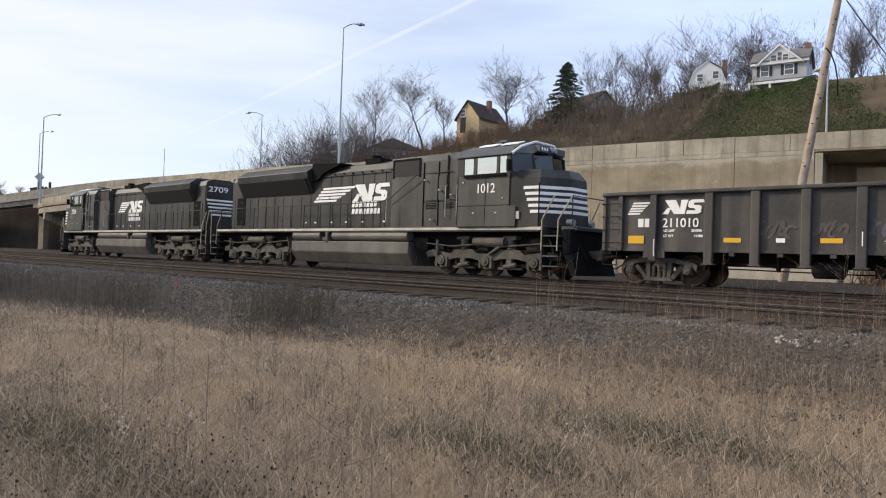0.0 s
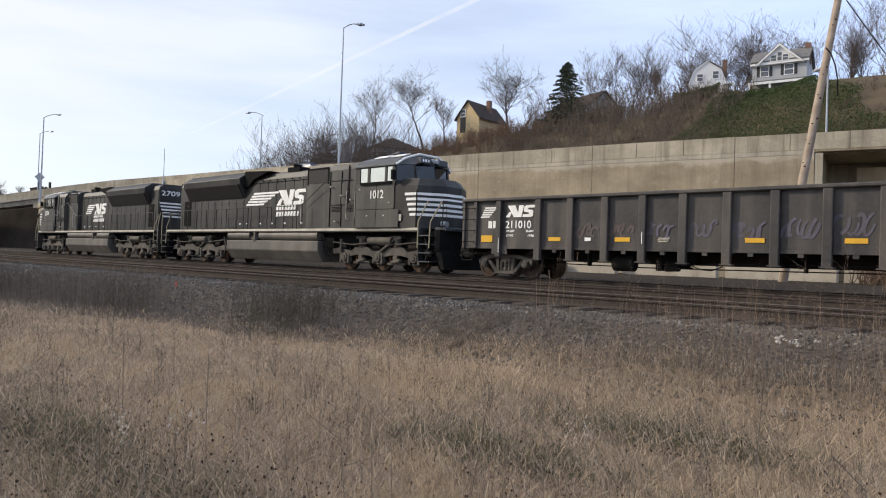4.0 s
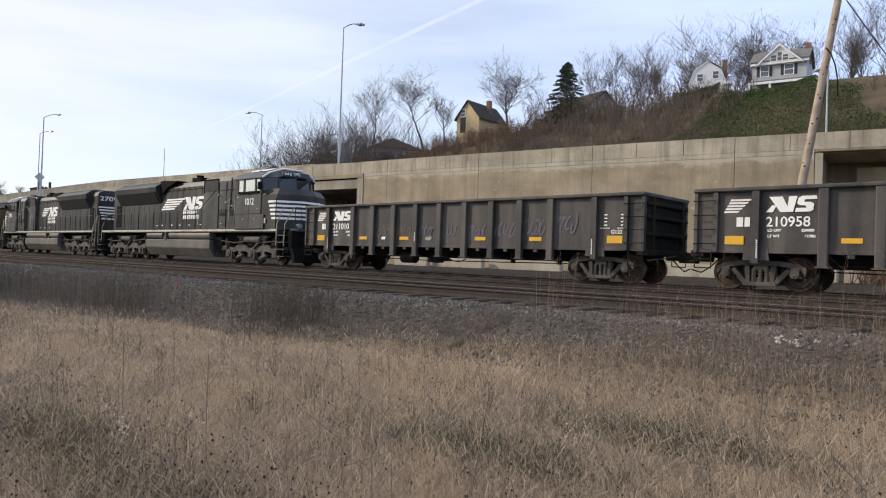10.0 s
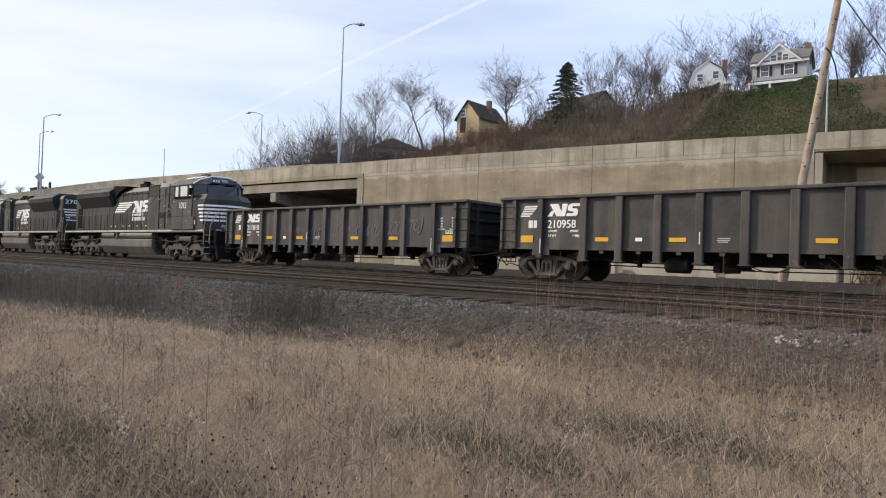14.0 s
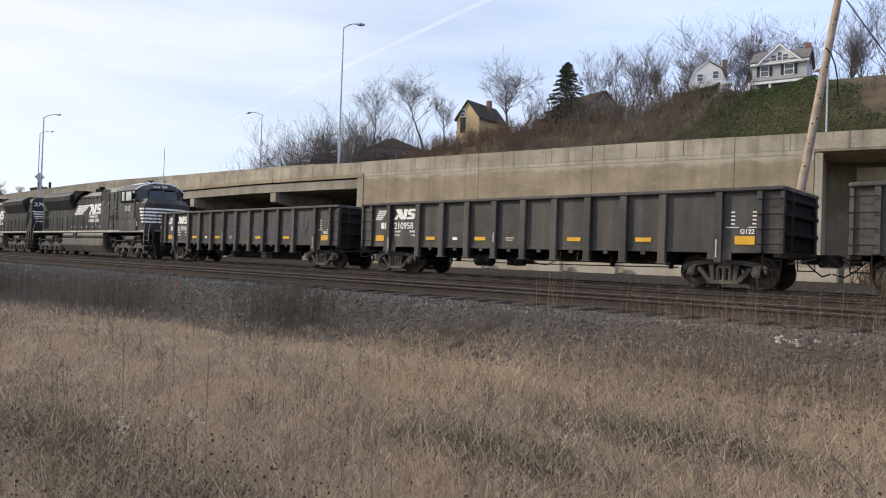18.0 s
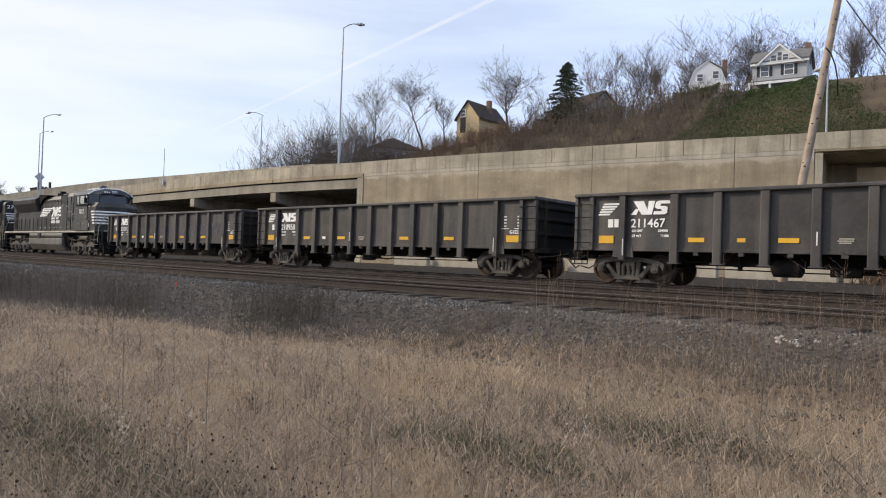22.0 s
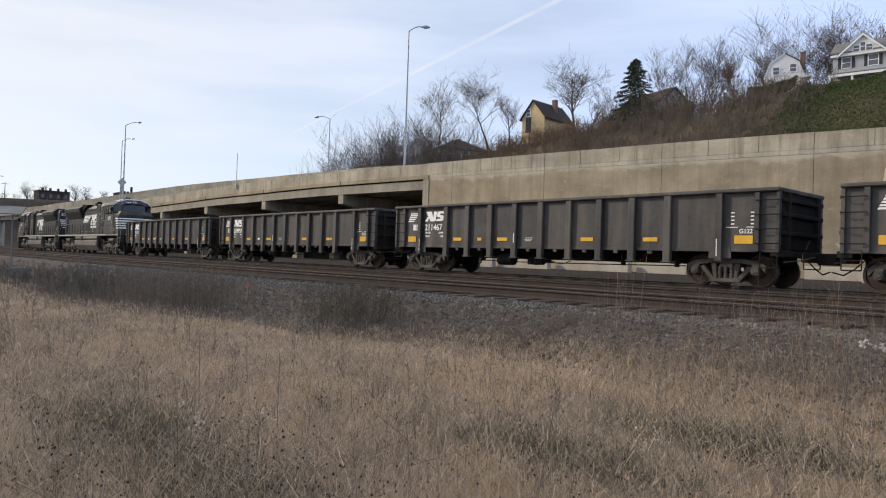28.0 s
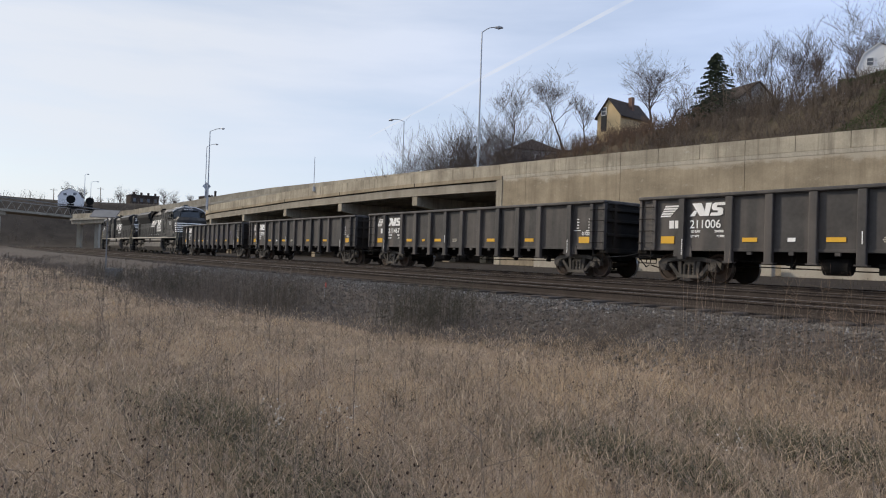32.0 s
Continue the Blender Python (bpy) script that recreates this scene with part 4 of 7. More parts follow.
def loco_truck(parent, x, d):
    """Six-wheel road truck: cast side frames, axle boxes, dampers, brake gear and three wheelsets."""
    tr = new("truck")
    tr.parent, tr.matrix_basis = parent, pose(x, 0, 0)
    for sy in (-1, 1):
        y0, y1 = sorted((sy * 0.98, sy * 1.16))
        bm = bmesh.new()
        extrude(bm, [(-2.95, 0.62), (-2.95, 0.86), (-2.55, 0.92), (-1.7, 0.78), (-1.45, 0.96), (-0.65, 0.96), (-0.4, 0.80), (0.4, 0.80), (0.65, 0.96), (1.45, 0.96),
                     (1.7, 0.78), (2.55, 0.92), (2.95, 0.86), (2.95, 0.62), (2.5, 0.66), (1.75, 0.55), (1.4, 0.62), (0.7, 0.62), (0.35, 0.55), (-0.35, 0.55),
                     (-0.7, 0.62), (-1.4, 0.62), (-1.75, 0.55), (-2.5, 0.66)], "y", y0, y1)
        part("side_frame", bm, TRUCK, tr, bevel=0.015)
        for ax in (-2.12, 0.0, 2.12):
            bm = bmesh.new()
            tube(bm, (ax, sy * 0.95, 0.533), (ax, sy * 1.24, 0.533), 0.20, 0.18, 14)
            tube(bm, (ax, sy * 1.24, 0.533), (ax, sy * 1.27, 0.533), 0.10, 0.09, 10)
            for s in (-1, 1):
                box(bm, ax + s * 0.25 - 0.05, ax + s * 0.25 + 0.05, *sorted((sy * 1.0, sy * 1.2)), 0.30, 0.66)
            box(bm, ax - 0.30, ax + 0.30, *sorted((sy * 1.02, sy * 1.14)), 0.27, 0.33)
            part("axle_box", bm, TRUCK, tr)
        for ax in (-1.06, 1.06):
            bm = bmesh.new()
            tube(bm, (ax - 0.25, sy * 1.12, 0.36), (ax + 0.30, sy * 1.18, 0.44), 0.075, n=8)
            box(bm, ax - 0.55, ax + 0.45, *sorted((sy * 0.95, sy * 1.1)), 0.26, 0.34)
            box(bm, ax - 0.12, ax + 0.10, *sorted((sy * 1.05, sy * 1.2)), 0.46, 0.62)
            part("brake_gear", bm, TRUCK, tr)
            bm = bmesh.new()
            for k in range(5):
                tube(bm, (ax, sy * 1.05, 0.97 + 0.07 * k), (ax, sy * 1.05, 1.01 + 0.07 * k), 0.17, n=12)
                tube(bm, (ax, sy * 1.05, 1.01 + 0.07 * k), (ax, sy * 1.05, 1.04 + 0.07 * k), 0.13, n=10)
            box(bm, ax - 0.3, ax + 0.3, *sorted((sy * 0.9, sy * 1.2)), 1.31, 1.42)
            part("secondary_spring", bm, TRUCK, tr)
        bm = bmesh.new()
        tube(bm, (d * 0.2, sy * 1.22, 0.78), (d * 1.0, sy * 1.22, 1.25), 0.055, n=8)
        part("damper", bm, TRUCK, tr)
        bm = bmesh.new()
        tube(bm, (-d * 2.3, sy * 1.22, 0.70), (-d * 2.3, sy * 1.22, 1.28), 0.06, n=8)
        part("damper", bm, TRUCK, tr)
        bm = bmesh.new()
        pipe(bm, [(-2.9, sy * 1.2, 1.15), (-1.6, sy * 1.24, 1.05), (-0.4, sy * 1.24, 1.12), (0.6, sy * 1.22, 1.04), (2.8, sy * 1.2, 1.2)], 0.028)
        pipe(bm, [(2.75, sy * 1.2, 0.5), (2.9, sy * 1.22, 0.9), (2.7, sy * 1.22, 1.35)], 0.03)
        part("pipework", bm, TRUCK, tr)
    for sy in (-1, 1):
        for ax in (-2.12, 0.0, 2.12):
            bm = bmesh.new()
            tube(bm, (ax - 0.32, sy * 1.10, 0.98), (ax + 0.12, sy * 1.10, 0.98), 0.12, n=12)
            tube(bm, (ax + 0.12, sy * 1.10, 0.98), (ax + 0.34, sy * 1.10, 0.86), 0.03, n=6)
            part("brake_cylinder", bm, GONDOLA_DARK, tr)
            bm = bmesh.new()
            tube(bm, (ax + 0.62, sy * 0.98, 0.25), (ax + 0.56, sy * 1.0, 0.80), 0.045, n=6)
            box(bm, ax + 0.50, ax + 0.60, *sorted((sy * 0.70, sy * 0.86)), 0.36, 0.72)
            part("brake_shoe", bm, RUSTY, tr)
        part("equaliser", many([(-2.7, 2.7, *sorted((sy * 0.88, sy * 0.96)), 0.36, 0.47)]), GONDOLA_DARK, tr)
        bm = bmesh.new()
        tube(bm, (-0.5, sy * 1.2, 1.22), (0.9, sy * 1.2, 1.22), 0.16, n=12)
        part("traction_link", bm, TRUCK, tr)
    part("transom", many([(-2.9, 2.9, -0.95, 0.95, 0.70, 0.95)]), GONDOLA_DARK, tr)
    for ax in (-2.12, 0.0, 2.12):
        wheelset(tr, ax, 0.533, WHEEL_LOCO)
    return tr


def locomotive(label, number, d, rear_number):
    """Six-axle road diesel; d = 1 heads to +x, d = -1 to -x. Markings on the side that faces -y."""
    g = thing("locomotive", label, "locomotive", None, "locomotives of the train")

    def bx(x0, x1, y0, y1, z0, z1):
        a, b = sorted((d * x0, d * x1))
        return (a, b, y0, y1, z0, z1)

    def ex(bm, pts, lo, hi):
        extrude(bm, [(d * a, b) for a, b in pts], "y", lo, hi)

    # frame with its pale stripe
    part("frame", many([bx(-10.6, 9.85, -1.46, 1.46, 1.57, 1.66)]), LOCO, g, bevel=0.01)
    part("centre_sill", many([bx(-10.5, 9.8, -0.92, 0.92, 1.0, 1.565)]), BLACK, g)
    for s in (-1, 1):
        part("frame_stripe", many([bx(-10.6, 9.9, *sorted((s * 1.461, s * 1.475)), 1.63, 1.73)]), STRIPE, g, "cream stripe along the frame")
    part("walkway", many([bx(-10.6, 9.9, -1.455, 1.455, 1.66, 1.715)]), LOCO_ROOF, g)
    # long hood with rounded roof edge
    bm = bmesh.new()
    a, b = sorted((d * -9.97, d * 2.42))
    extrude(bm, [(-0.98, 1.72), (-0.98, 4.20), (-0.84, 4.46), (-0.5, 4.58), (0.5, 4.58), (0.84, 4.46), (0.98, 4.20), (0.98, 1.72)], "x", a, b)
    part("long_hood", bm, LOCO, g)
    part("hood_end", many([bx(-10.06, -9.97, -0.95, 0.95, 1.8, 4.40)]), LOCO, g, bevel=0.02)
    # flared radiators
    for s in (-1, 1):
        bm = bmesh.new()
        prof = [(s * 0.985, 3.34), (s * 1.36, 4.05), (s * 1.40, 4.34), (s * 1.0, 4.60), (s * 0.6, 4.62), (s * 0.6, 3.6)]
        extrude(bm, prof, "x", *sorted((d * -8.95, d * -3.05)))
        part("radiator_housing", bm, LOCO, g, bevel=0.015)
        bm = bmesh.new()
        extrude(bm, [(s * 1.012, 3.37), (s * 1.37, 4.035), (s * 1.385, 4.02), (s * 1.03, 3.36)], "x", *sorted((d * -8.75, d * -3.25)))
        part("radiator_screen", bm, GRILLE, g, "black sloping radiator screen")
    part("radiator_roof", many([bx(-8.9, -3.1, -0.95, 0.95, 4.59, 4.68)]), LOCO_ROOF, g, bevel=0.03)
    bm = bmesh.new()
    ex(bm, [(-3.04, 3.9), (-3.04, 4.68), (-2.6, 4.68), (-0.9, 4.60), (-2.2, 4.25), (-2.7, 3.9)], -1.12, 1.12)
    part("roof_fairing", bm, BLACK, g, "black sloping roof fairing")
    bm = bmesh.new()
    tube(bm, (d * 0.7, -0.55, 4.5), (d * 0.7, -0.55, 4.86), 0.14, 0.22, 12)
    box(bm, *bx(0.25, 1.2, -0.8, -0.1, 4.5, 4.72))
    part("exhaust_stack", bm, BLACK, g)
    # taller equipment section and its dark screen
    bm = bmesh.new()
    extrude(bm, [(-1.22, 1.72), (-1.22, 4.30), (-1.10, 4.52), (-0.6, 4.64), (0.6, 4.64), (1.10, 4.52), (1.22, 4.30), (1.22, 1.72)], "x", *sorted((d * 2.42, d * 4.35)))
    part("inertial_section", bm, LOCO_DUST_SHEEN, g)
    part("intake_screen", many([bx(2.55, 3.95, -1.235, -1.215, 3.78, 4.38)]), GRILLE, g, "black air intake screen")
    part("screen_frame", many([bx(2.47, 2.55, -1.245, -1.21, 3.72, 4.46), bx(3.95, 4.03, -1.245, -1.21, 3.72, 4.46), bx(2.47, 4.03, -1.245, -1.21, 4.38, 4.46)]), BLACK, g)
    bm = bmesh.new()
    extrude(bm, [(-1.42, 1.72), (-1.42, 4.25), (-1.25, 4.52), (-0.6, 4.64), (0.6, 4.64), (1.25, 4.52), (1.42, 4.25), (1.42, 1.72)], "x", *sorted((d * 4.36, d * 6.22)))
    part("electrical_cabinet", bm, LOCO_DUST_SHEEN, g)
    for x0, x1 in ((4.5, 5.15), (5.2, 5.6), (5.75, 6.15)):
        part("cabinet_door", many([bx(x0, x1, -1.445, -1.42, 2.75, 3.65)]), LOCO_DUST_SHEEN, g, bevel=0.008)
    # Flat black strip stands for the shade in the door gap.
    part("door_recess", many([bx(5.62, 5.72, -1.435, -1.421, 2.8, 4.4)]), BLACK, g)
    for x0 in (4.55, 5.45):
        part("louvre", many([bx(x0, x0 + 0.55, -1.432, -1.42, 2.44 + 0.06 * k, 2.47 + 0.06 * k) for k in range(4)]), BLACK, g)
    # hood doors with latches along the engine
    x0 = -9.7
    while x0 < 2.2:
        w = 0.72
        if not (-9.2 < x0 < -8.6):
            part("hood_door", many([bx(x0 + 0.015, x0 + w - 0.015, -0.995, -0.98, 1.85, 3.20 if x0 < -3.1 else 3.95)]), LOCO, g, bevel=0.006)
            for zl in (2.1, 3.05):
                part("door_latch", many([bx(x0 + w - 0.09, x0 + w - 0.05, -1.015, -0.995, zl, zl + 0.09)]), LOCO_ROOF, g)
            part("door_seam", many([bx(x0 - 0.012, x0 + 0.012, -0.997, -0.97, 1.8, 3.25 if x0 < -3.1 else 4.1)]), BLACK, g)
        x0 += w
    part("seam_strip", many([bx(-3.0, 2.4, -0.997, -0.975, 4.03, 4.06)]), BLACK, g)
    # Black plate on the hood's face paints the dark inside an opening.
    part("rear_opening", many([bx(-9.5, -8.75, -1.0, -0.981, 1.95, 3.35)]), BLACK, g, "flat black plate for the shade of a louvred opening")
    # cab
    part("cab_lower", many([bx(6.24, 8.62, -1.55, 1.55, 1.72, 3.56)]), LOCO_DUST_SHEEN, g, bevel=0.02)
    for s in (-1, 1):
        ya, yb = sorted((s * 1.47, s * 1.55))
        for x0, x1 in ((6.24, 6.52), (6.98, 7.12), (8.02, 8.14), (8.46, 8.62)):
            part("window_post", many([bx(x0, x1, ya, yb, 3.56, 4.22)]), LOCO, g)
        for x0, x1 in ((6.52, 6.98), (7.12, 8.02), (8.14, 8.46)):
            ob = part("side_window", many([bx(x0, x1, s * 1.515 - 0.008, s * 1.515 + 0.008, 3.60, 4.17)]), MIRROR_GLASS, g, "cab window, mirrored to stand for the bright view through")
        part("window_sill", many([bx(6.6, 8.45, *sorted((s * 1.55, s * 1.62)), 3.48, 3.56)]), BLACK, g)
        part("window_header", many([bx(6.24, 8.62, ya, yb, 4.17, 4.25)]), LOCO, g)
    part("cab_rear_wall", many([bx(6.24, 6.30, -1.46, 1.46, 3.56, 4.4)]), LOCO, g)
    bm = bmesh.new()
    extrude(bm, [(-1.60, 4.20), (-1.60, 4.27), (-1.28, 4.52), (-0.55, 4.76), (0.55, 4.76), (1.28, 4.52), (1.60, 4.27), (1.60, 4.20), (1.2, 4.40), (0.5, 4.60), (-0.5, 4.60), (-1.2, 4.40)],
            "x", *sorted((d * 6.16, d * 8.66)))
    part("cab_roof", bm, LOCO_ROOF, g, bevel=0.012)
    for x0 in (6.75, 7.75):
        bm = bmesh.new()
        extrude(bm, [(-1.0, 4.645), (-0.62, 4.77), (-0.62, 4.80), (-1.0, 4.68)], "x", *sorted((d * x0, d * (x0 + 0.75))))
        part("roof_panel", bm, WHITE, g, "bright roof access panel")
    bm = bmesh.new()
    tube(bm, (d * 7.4, 0.3, 4.76), (d * 7.4, 0.3, 4.94), 0.10, 0.07, 10)
    part("antenna", bm, LOCO_ROOF, g)
    bm = many([bx(6.5, 6.9, -0.2, 0.5, 4.75, 4.9)])
    part("roof_box", bm, LOCO_ROOF, g)
    # sloping windscreen front with posts
    bm = bmesh.new()
    yf = [(-1.52, 8.66), (-0.95, 9.18), (0.0, 9.36), (0.95, 9.18), (1.52, 8.66)]
    vs = [[bm.verts.new((d * x, y, z)) for y, x in yf] for z in (3.40, 3.62)]
    for i in range(4):
        bm.faces.new((vs[0][i], vs[0][i + 1], vs[1][i + 1], vs[1][i]))
    part("front_bulkhead", bm, LOCO, g)
    for i in range(4):
        (ya, xa), (yb, xb) = yf[i], yf[i + 1]
        bm = bmesh.new()
        q = [bm.verts.new((d * (x - o), y, z)) for o in (0, 0.04) for (y, x), z in (((ya, xa), 3.62), ((yb, xb), 3.62), ((yb, xb - 0.10), 4.28), ((ya, xa - 0.06), 4.20))]
        for f in ((0, 1, 2, 3), (7, 6, 5, 4), (0, 4, 5, 1), (1, 5, 6, 2), (2, 6, 7, 3), (3, 7, 4, 0)):
            bm.faces.new([q[k] for k in f])
        part("windscreen", bm, CAB_GLASS, g, "dark front windscreen")
    bm = bmesh.new()
    q0 = [bm.verts.new((d * (x - 0.08), y, 4.22 if abs(y) > 1.2 else 4.29)) for y, x in yf]
    q1 = [bm.verts.new((d * 8.60, y * 0.93, 4.30 if abs(y) > 1.2 else (4.62 if abs(y) > 0.5 else 4.76))) for y, x in yf]
    for i in range(4):
        bm.faces.new((q0[i], q0[i + 1], q1[i + 1], q1[i]))
    part("brow", bm, LOCO_ROOF, g, "brow above the windscreen, lightened to grey for sunlight")
    for y, x in yf[:1] + yf[1:4:2] + yf[4:]:
        bm = bmesh.new()
        tube(bm, (d * (x + 0.01), y, 3.56), (d * (x - 0.07), y, 4.28), 0.04, n=6)
        part("windscreen_post", bm, LOCO, g)
    # White pipe along the roof's front edge paints its sunlit highlight.
    bm = bmesh.new()
    rim = [(8.70, -1.58, 4.24), (8.82, -1.24, 4.50), (8.92, -0.55, 4.74), (8.92, 0.55, 4.74), (8.82, 1.24, 4.50), (8.70, 1.58, 4.24)]
    pipe(bm, [(d * a, b, c) for a, b, c in rim], 0.045, 8)
    part("roof_rim", bm, WHITE, g, "roof rim, white for its sunlit highlight")
    bm = bmesh.new()
    for y0 in (-0.12, 0.0, 0.12):
        tube(bm, (d * 6.9, y0, 4.95), (d * 7.35, y0, 4.97), 0.03, 0.075, 10)
    box(bm, *bx(6.85, 7.0, -0.18, 0.18, 4.74, 4.95))
    part("horn", bm, LOCO_ROOF, g)
    for y0 in (-0.95, -0.35):
        bm = bmesh.new()
        pipe(bm, [(d * 9.25, y0, 3.70), (d * 9.20, y0 - 0.05, 4.02), (d * 9.15, y0 + 0.25, 4.18)], 0.012, 5)
        part("wiper", bm, BLACK, g)
    for y0 in (-0.78, 0.18):
        part("number_board", many([bx(9.0, 9.28, y0, y0 + 0.6, 4.34, 4.58)]), LOCO_ROOF, g, "grey number board", bevel=0.02)
    bm = bmesh.new()
    for y in (-0.1, 0.1):
        tube(bm, (d * 9.1, y, 4.50), (d * 9.34, y, 4.48), 0.09, n=12)
    part("headlight", bm, STEEL, g)
    bm = bmesh.new()
    for y in (-0.7, -0.55, -0.4):
        box(bm, *bx(9.281, 9.286, y, y + 0.09, 4.41, 4.52))
    part("number_bars", bm, WHITE, g)
    # short nose, tapering
    bm = bmesh.new()
    def ring(z, *xy):
        half = [(d * a, -b, z) for a, b in xy]
        return [bm.verts.new(p) for p in half + [(a, -b, c) for a, b, c in half[::-1]]]
    lo = ring(1.72, (8.63, 1.53), (9.78, 1.45), (10.50, 0.50))
    hi = ring(3.38, (8.63, 1.53), (9.78, 1.42), (10.39, 0.45))
    top = ring(3.68, (8.63, 1.32), (9.66, 1.20), (10.16, 0.34))
    for a, b in ((lo, hi), (hi, top)):
        for i in range(6):
            bm.faces.new((a[i], a[(i + 1) % 6], b[(i + 1) % 6], b[i]))
    bm.faces.new(top), bm.faces.new(lo[::-1])
    part("nose", bm, LOCO, g)
    part("nose_seam", many([bx(9.755, 9.795, -1.465, -1.44, 1.75, 3.2)]), BLACK, g)
    # five white speed stripes wrapping the nose
    for k in range(5):
        z0 = 2.99 - 0.20 * k
        for s in (-1, 1):
            bm = bmesh.new()
            t = (z0 - 1.72) / 1.8
            x_in = 9.16 + 0.07 * k
            line = [(x_in, 1.53 - (x_in - 8.63) * (0.08 + 0.03 * t) / 1.15), (9.78, 1.45 - 0.03 * t), (10.50 - 0.12 * t, 0.50 - 0.05 * t)]
            pts = []
            for z, e in ((z0, 0.0), (z0 + 0.105, 0.0)):
                pts.append([bm.verts.new((d * (x + (0.012 if i else 0.0)), s * (y + 0.012), z)) for i, (x, y) in enumerate(line)])
            for i in range(2):
                bm.faces.new((pts[0][i], pts[0][i + 1], pts[1][i + 1], pts[1][i]))
            part("nose_stripe", bm, WHITE, g, "white nose stripe")
        bm = many([bx(10.47 - 0.12 * t, 10.512 - 0.12 * t, -0.46, 0.46, z0, z0 + 0.105)])
        part("nose_stripe", bm, WHITE, g, "white nose stripe")
    # pilot, plough, steps and end rails at both ends
    for e, xe in ((1, 10.0), (-1, -10.6)):
        part("pilot_plate", many([bx(e * 10.62, e * 10.92, -1.3, 1.3, 0.85, 1.66)]), BLACK, g, bevel=0.02)
        if e > 0:
            part("anticlimber", many([bx(10.40, 11.0, -1.05, 1.05, 1.62, 1.76)]), LOCO_ROOF, g, bevel=0.02)
        bm = bmesh.new()
        ex(bm, [(e * 10.65, 0.9), (e * 10.95, 0.9), (e * 11.15, 0.16), (e * 10.95, 0.16)], -1.25, 1.25)
        part("plough", bm, BLACK, g)
        bm = many([bx(e * 10.9, e * 11.35, -0.13, 0.13, 0.72, 0.98), bx(e * 11.2, e * 11.48, -0.2, 0.17, 0.66, 1.0)])
        part("coupler", bm, TRUCK, g, bevel=0.03)
        for s in (-1, 1):
            a0, a1 = (9.92, 10.58) if e > 0 else (-11.2, -10.6)
            for k in range(4):
                part("step", many([bx(a0 + 0.06, a1, *sorted((s * 1.05, s * 1.48)), 0.42 + 0.33 * k, 0.46 + 0.33 * k)]), LOCO_ROOF, g)
            part("step_side", many([bx(a0, a0 + 0.05, *sorted((s * 1.02, s * 1.48)), 0.40, 1.66)]), LOCO, g)
            part("step_back", many([bx(a0, a1, *sorted((s * 1.0, s * 1.03)), 0.40, 1.64)]), BLACK, g)
            bm = bmesh.new()
            pipe(bm, [(d * (a0 + 0.03), s * 1.50, 0.95), (d * (a0 + 0.03), s * 1.50, 1.95), (d * (a0 + (0.45 if e > 0 else -0.1)), s * 1.42, 2.75)], 0.024)
            part("step_handrail", bm, HANDRAIL, g, "pale yellow handrail")
            bm = bmesh.new()
            pipe(bm, [(d * (a1 - 0.02), s * 1.50, 0.95), (d * (a1 - 0.02), s * 1.46, 1.95), (d * (a1 + (0.30 if e > 0 else 0.0)), s * 1.2, 2.7)], 0.024)
            part("step_handrail", bm, HANDRAIL, g, "pale yellow handrail")
        bm = bmesh.new()
        xr = e * 10.85
        pipe(bm, [(d * xr, -1.1, 1.7), (d * xr, -1.1, 2.75), (d * xr, 1.1, 2.75), (d * xr, 1.1, 1.7)], 0.02)
        part("end_rail", bm, LOCO, g)
        bm = bmesh.new()
        for y in (-0.75, -0.45, 0.45, 0.75):
            pipe(bm, [(d * e * 10.92, y, 1.2), (d * e * 11.2, y, 0.75), (d * e * 11.3, y * 0.9, 0.55)], 0.025)
        part("hoses", bm, BLACK, g)
    for s in (-1, 1):
        bm = bmesh.new()
        tube(bm, (d * 10.36, s * 0.60, 1.92), (d * 10.62, s * 0.60, 1.90), 0.11, n=12)
        part("ditch_light", bm, STEEL, g, "round chrome ditch light")
    # side handrail with stanchions
    for s in (-1, 1):
        for x0 in np.linspace(-10.3, 2.0, 13):
            bm = bmesh.new()
            tube(bm, (d * x0, s * 1.43, 1.70), (d * x0, s * 1.43, 2.78), 0.022, n=6)
            part("stanchion", bm, LOCO, g)
        bm = bmesh.new()
        pipe(bm, [(d * -10.3, s * 1.43, 2.78), (d * 2.0, s * 1.43, 2.78), (d * 2.35, s * 1.36, 2.85), (d * 4.0, s * 1.40, 3.78), (d * 5.9, s * 1.47, 3.80)], 0.018)
        part("handrail", bm, LOCO, g)
    # fuel tank, air reservoirs
    bm = bmesh.new()
    extrude(bm, [(-1.50, 1.18), (-1.50, 0.72), (-1.18, 0.26), (1.18, 0.26), (1.50, 0.72), (1.50, 1.18)], "x", *sorted((d * -3.9, d * 3.75)))
    part("fuel_tank", bm, TANK, g, "dusty black fuel tank", bevel=0.03)
    for s in (-1, 1):
        for x0, x1 in ((-3.9, -1.9), (-1.05, 3.6)):
            bm = bmesh.new()
            tube(bm, (d * x0, s * 1.26, 1.42), (d * x1, s * 1.26, 1.42), 0.205, n=16)
            part("air_reservoir", bm, TANK, g)
        bm = many([bx(-1.75, -1.2, *sorted((s * 1.1, s * 1.42)), 1.22, 1.36), bx(-1.4, -1.25, *sorted((s * 1.30, s * 1.52)), 1.1, 1.6)])
        part("fuel_filler", bm, TRUCK, g)
    for x0, x1 in ((3.8, 4.5), (-4.6, -3.95), (9.3, 9.9)):
        part("underframe_gear", many([bx(x0, x1, -1.2, 1.2, 0.9, 1.35)]), BLACK, g)
    bm = bmesh.new()
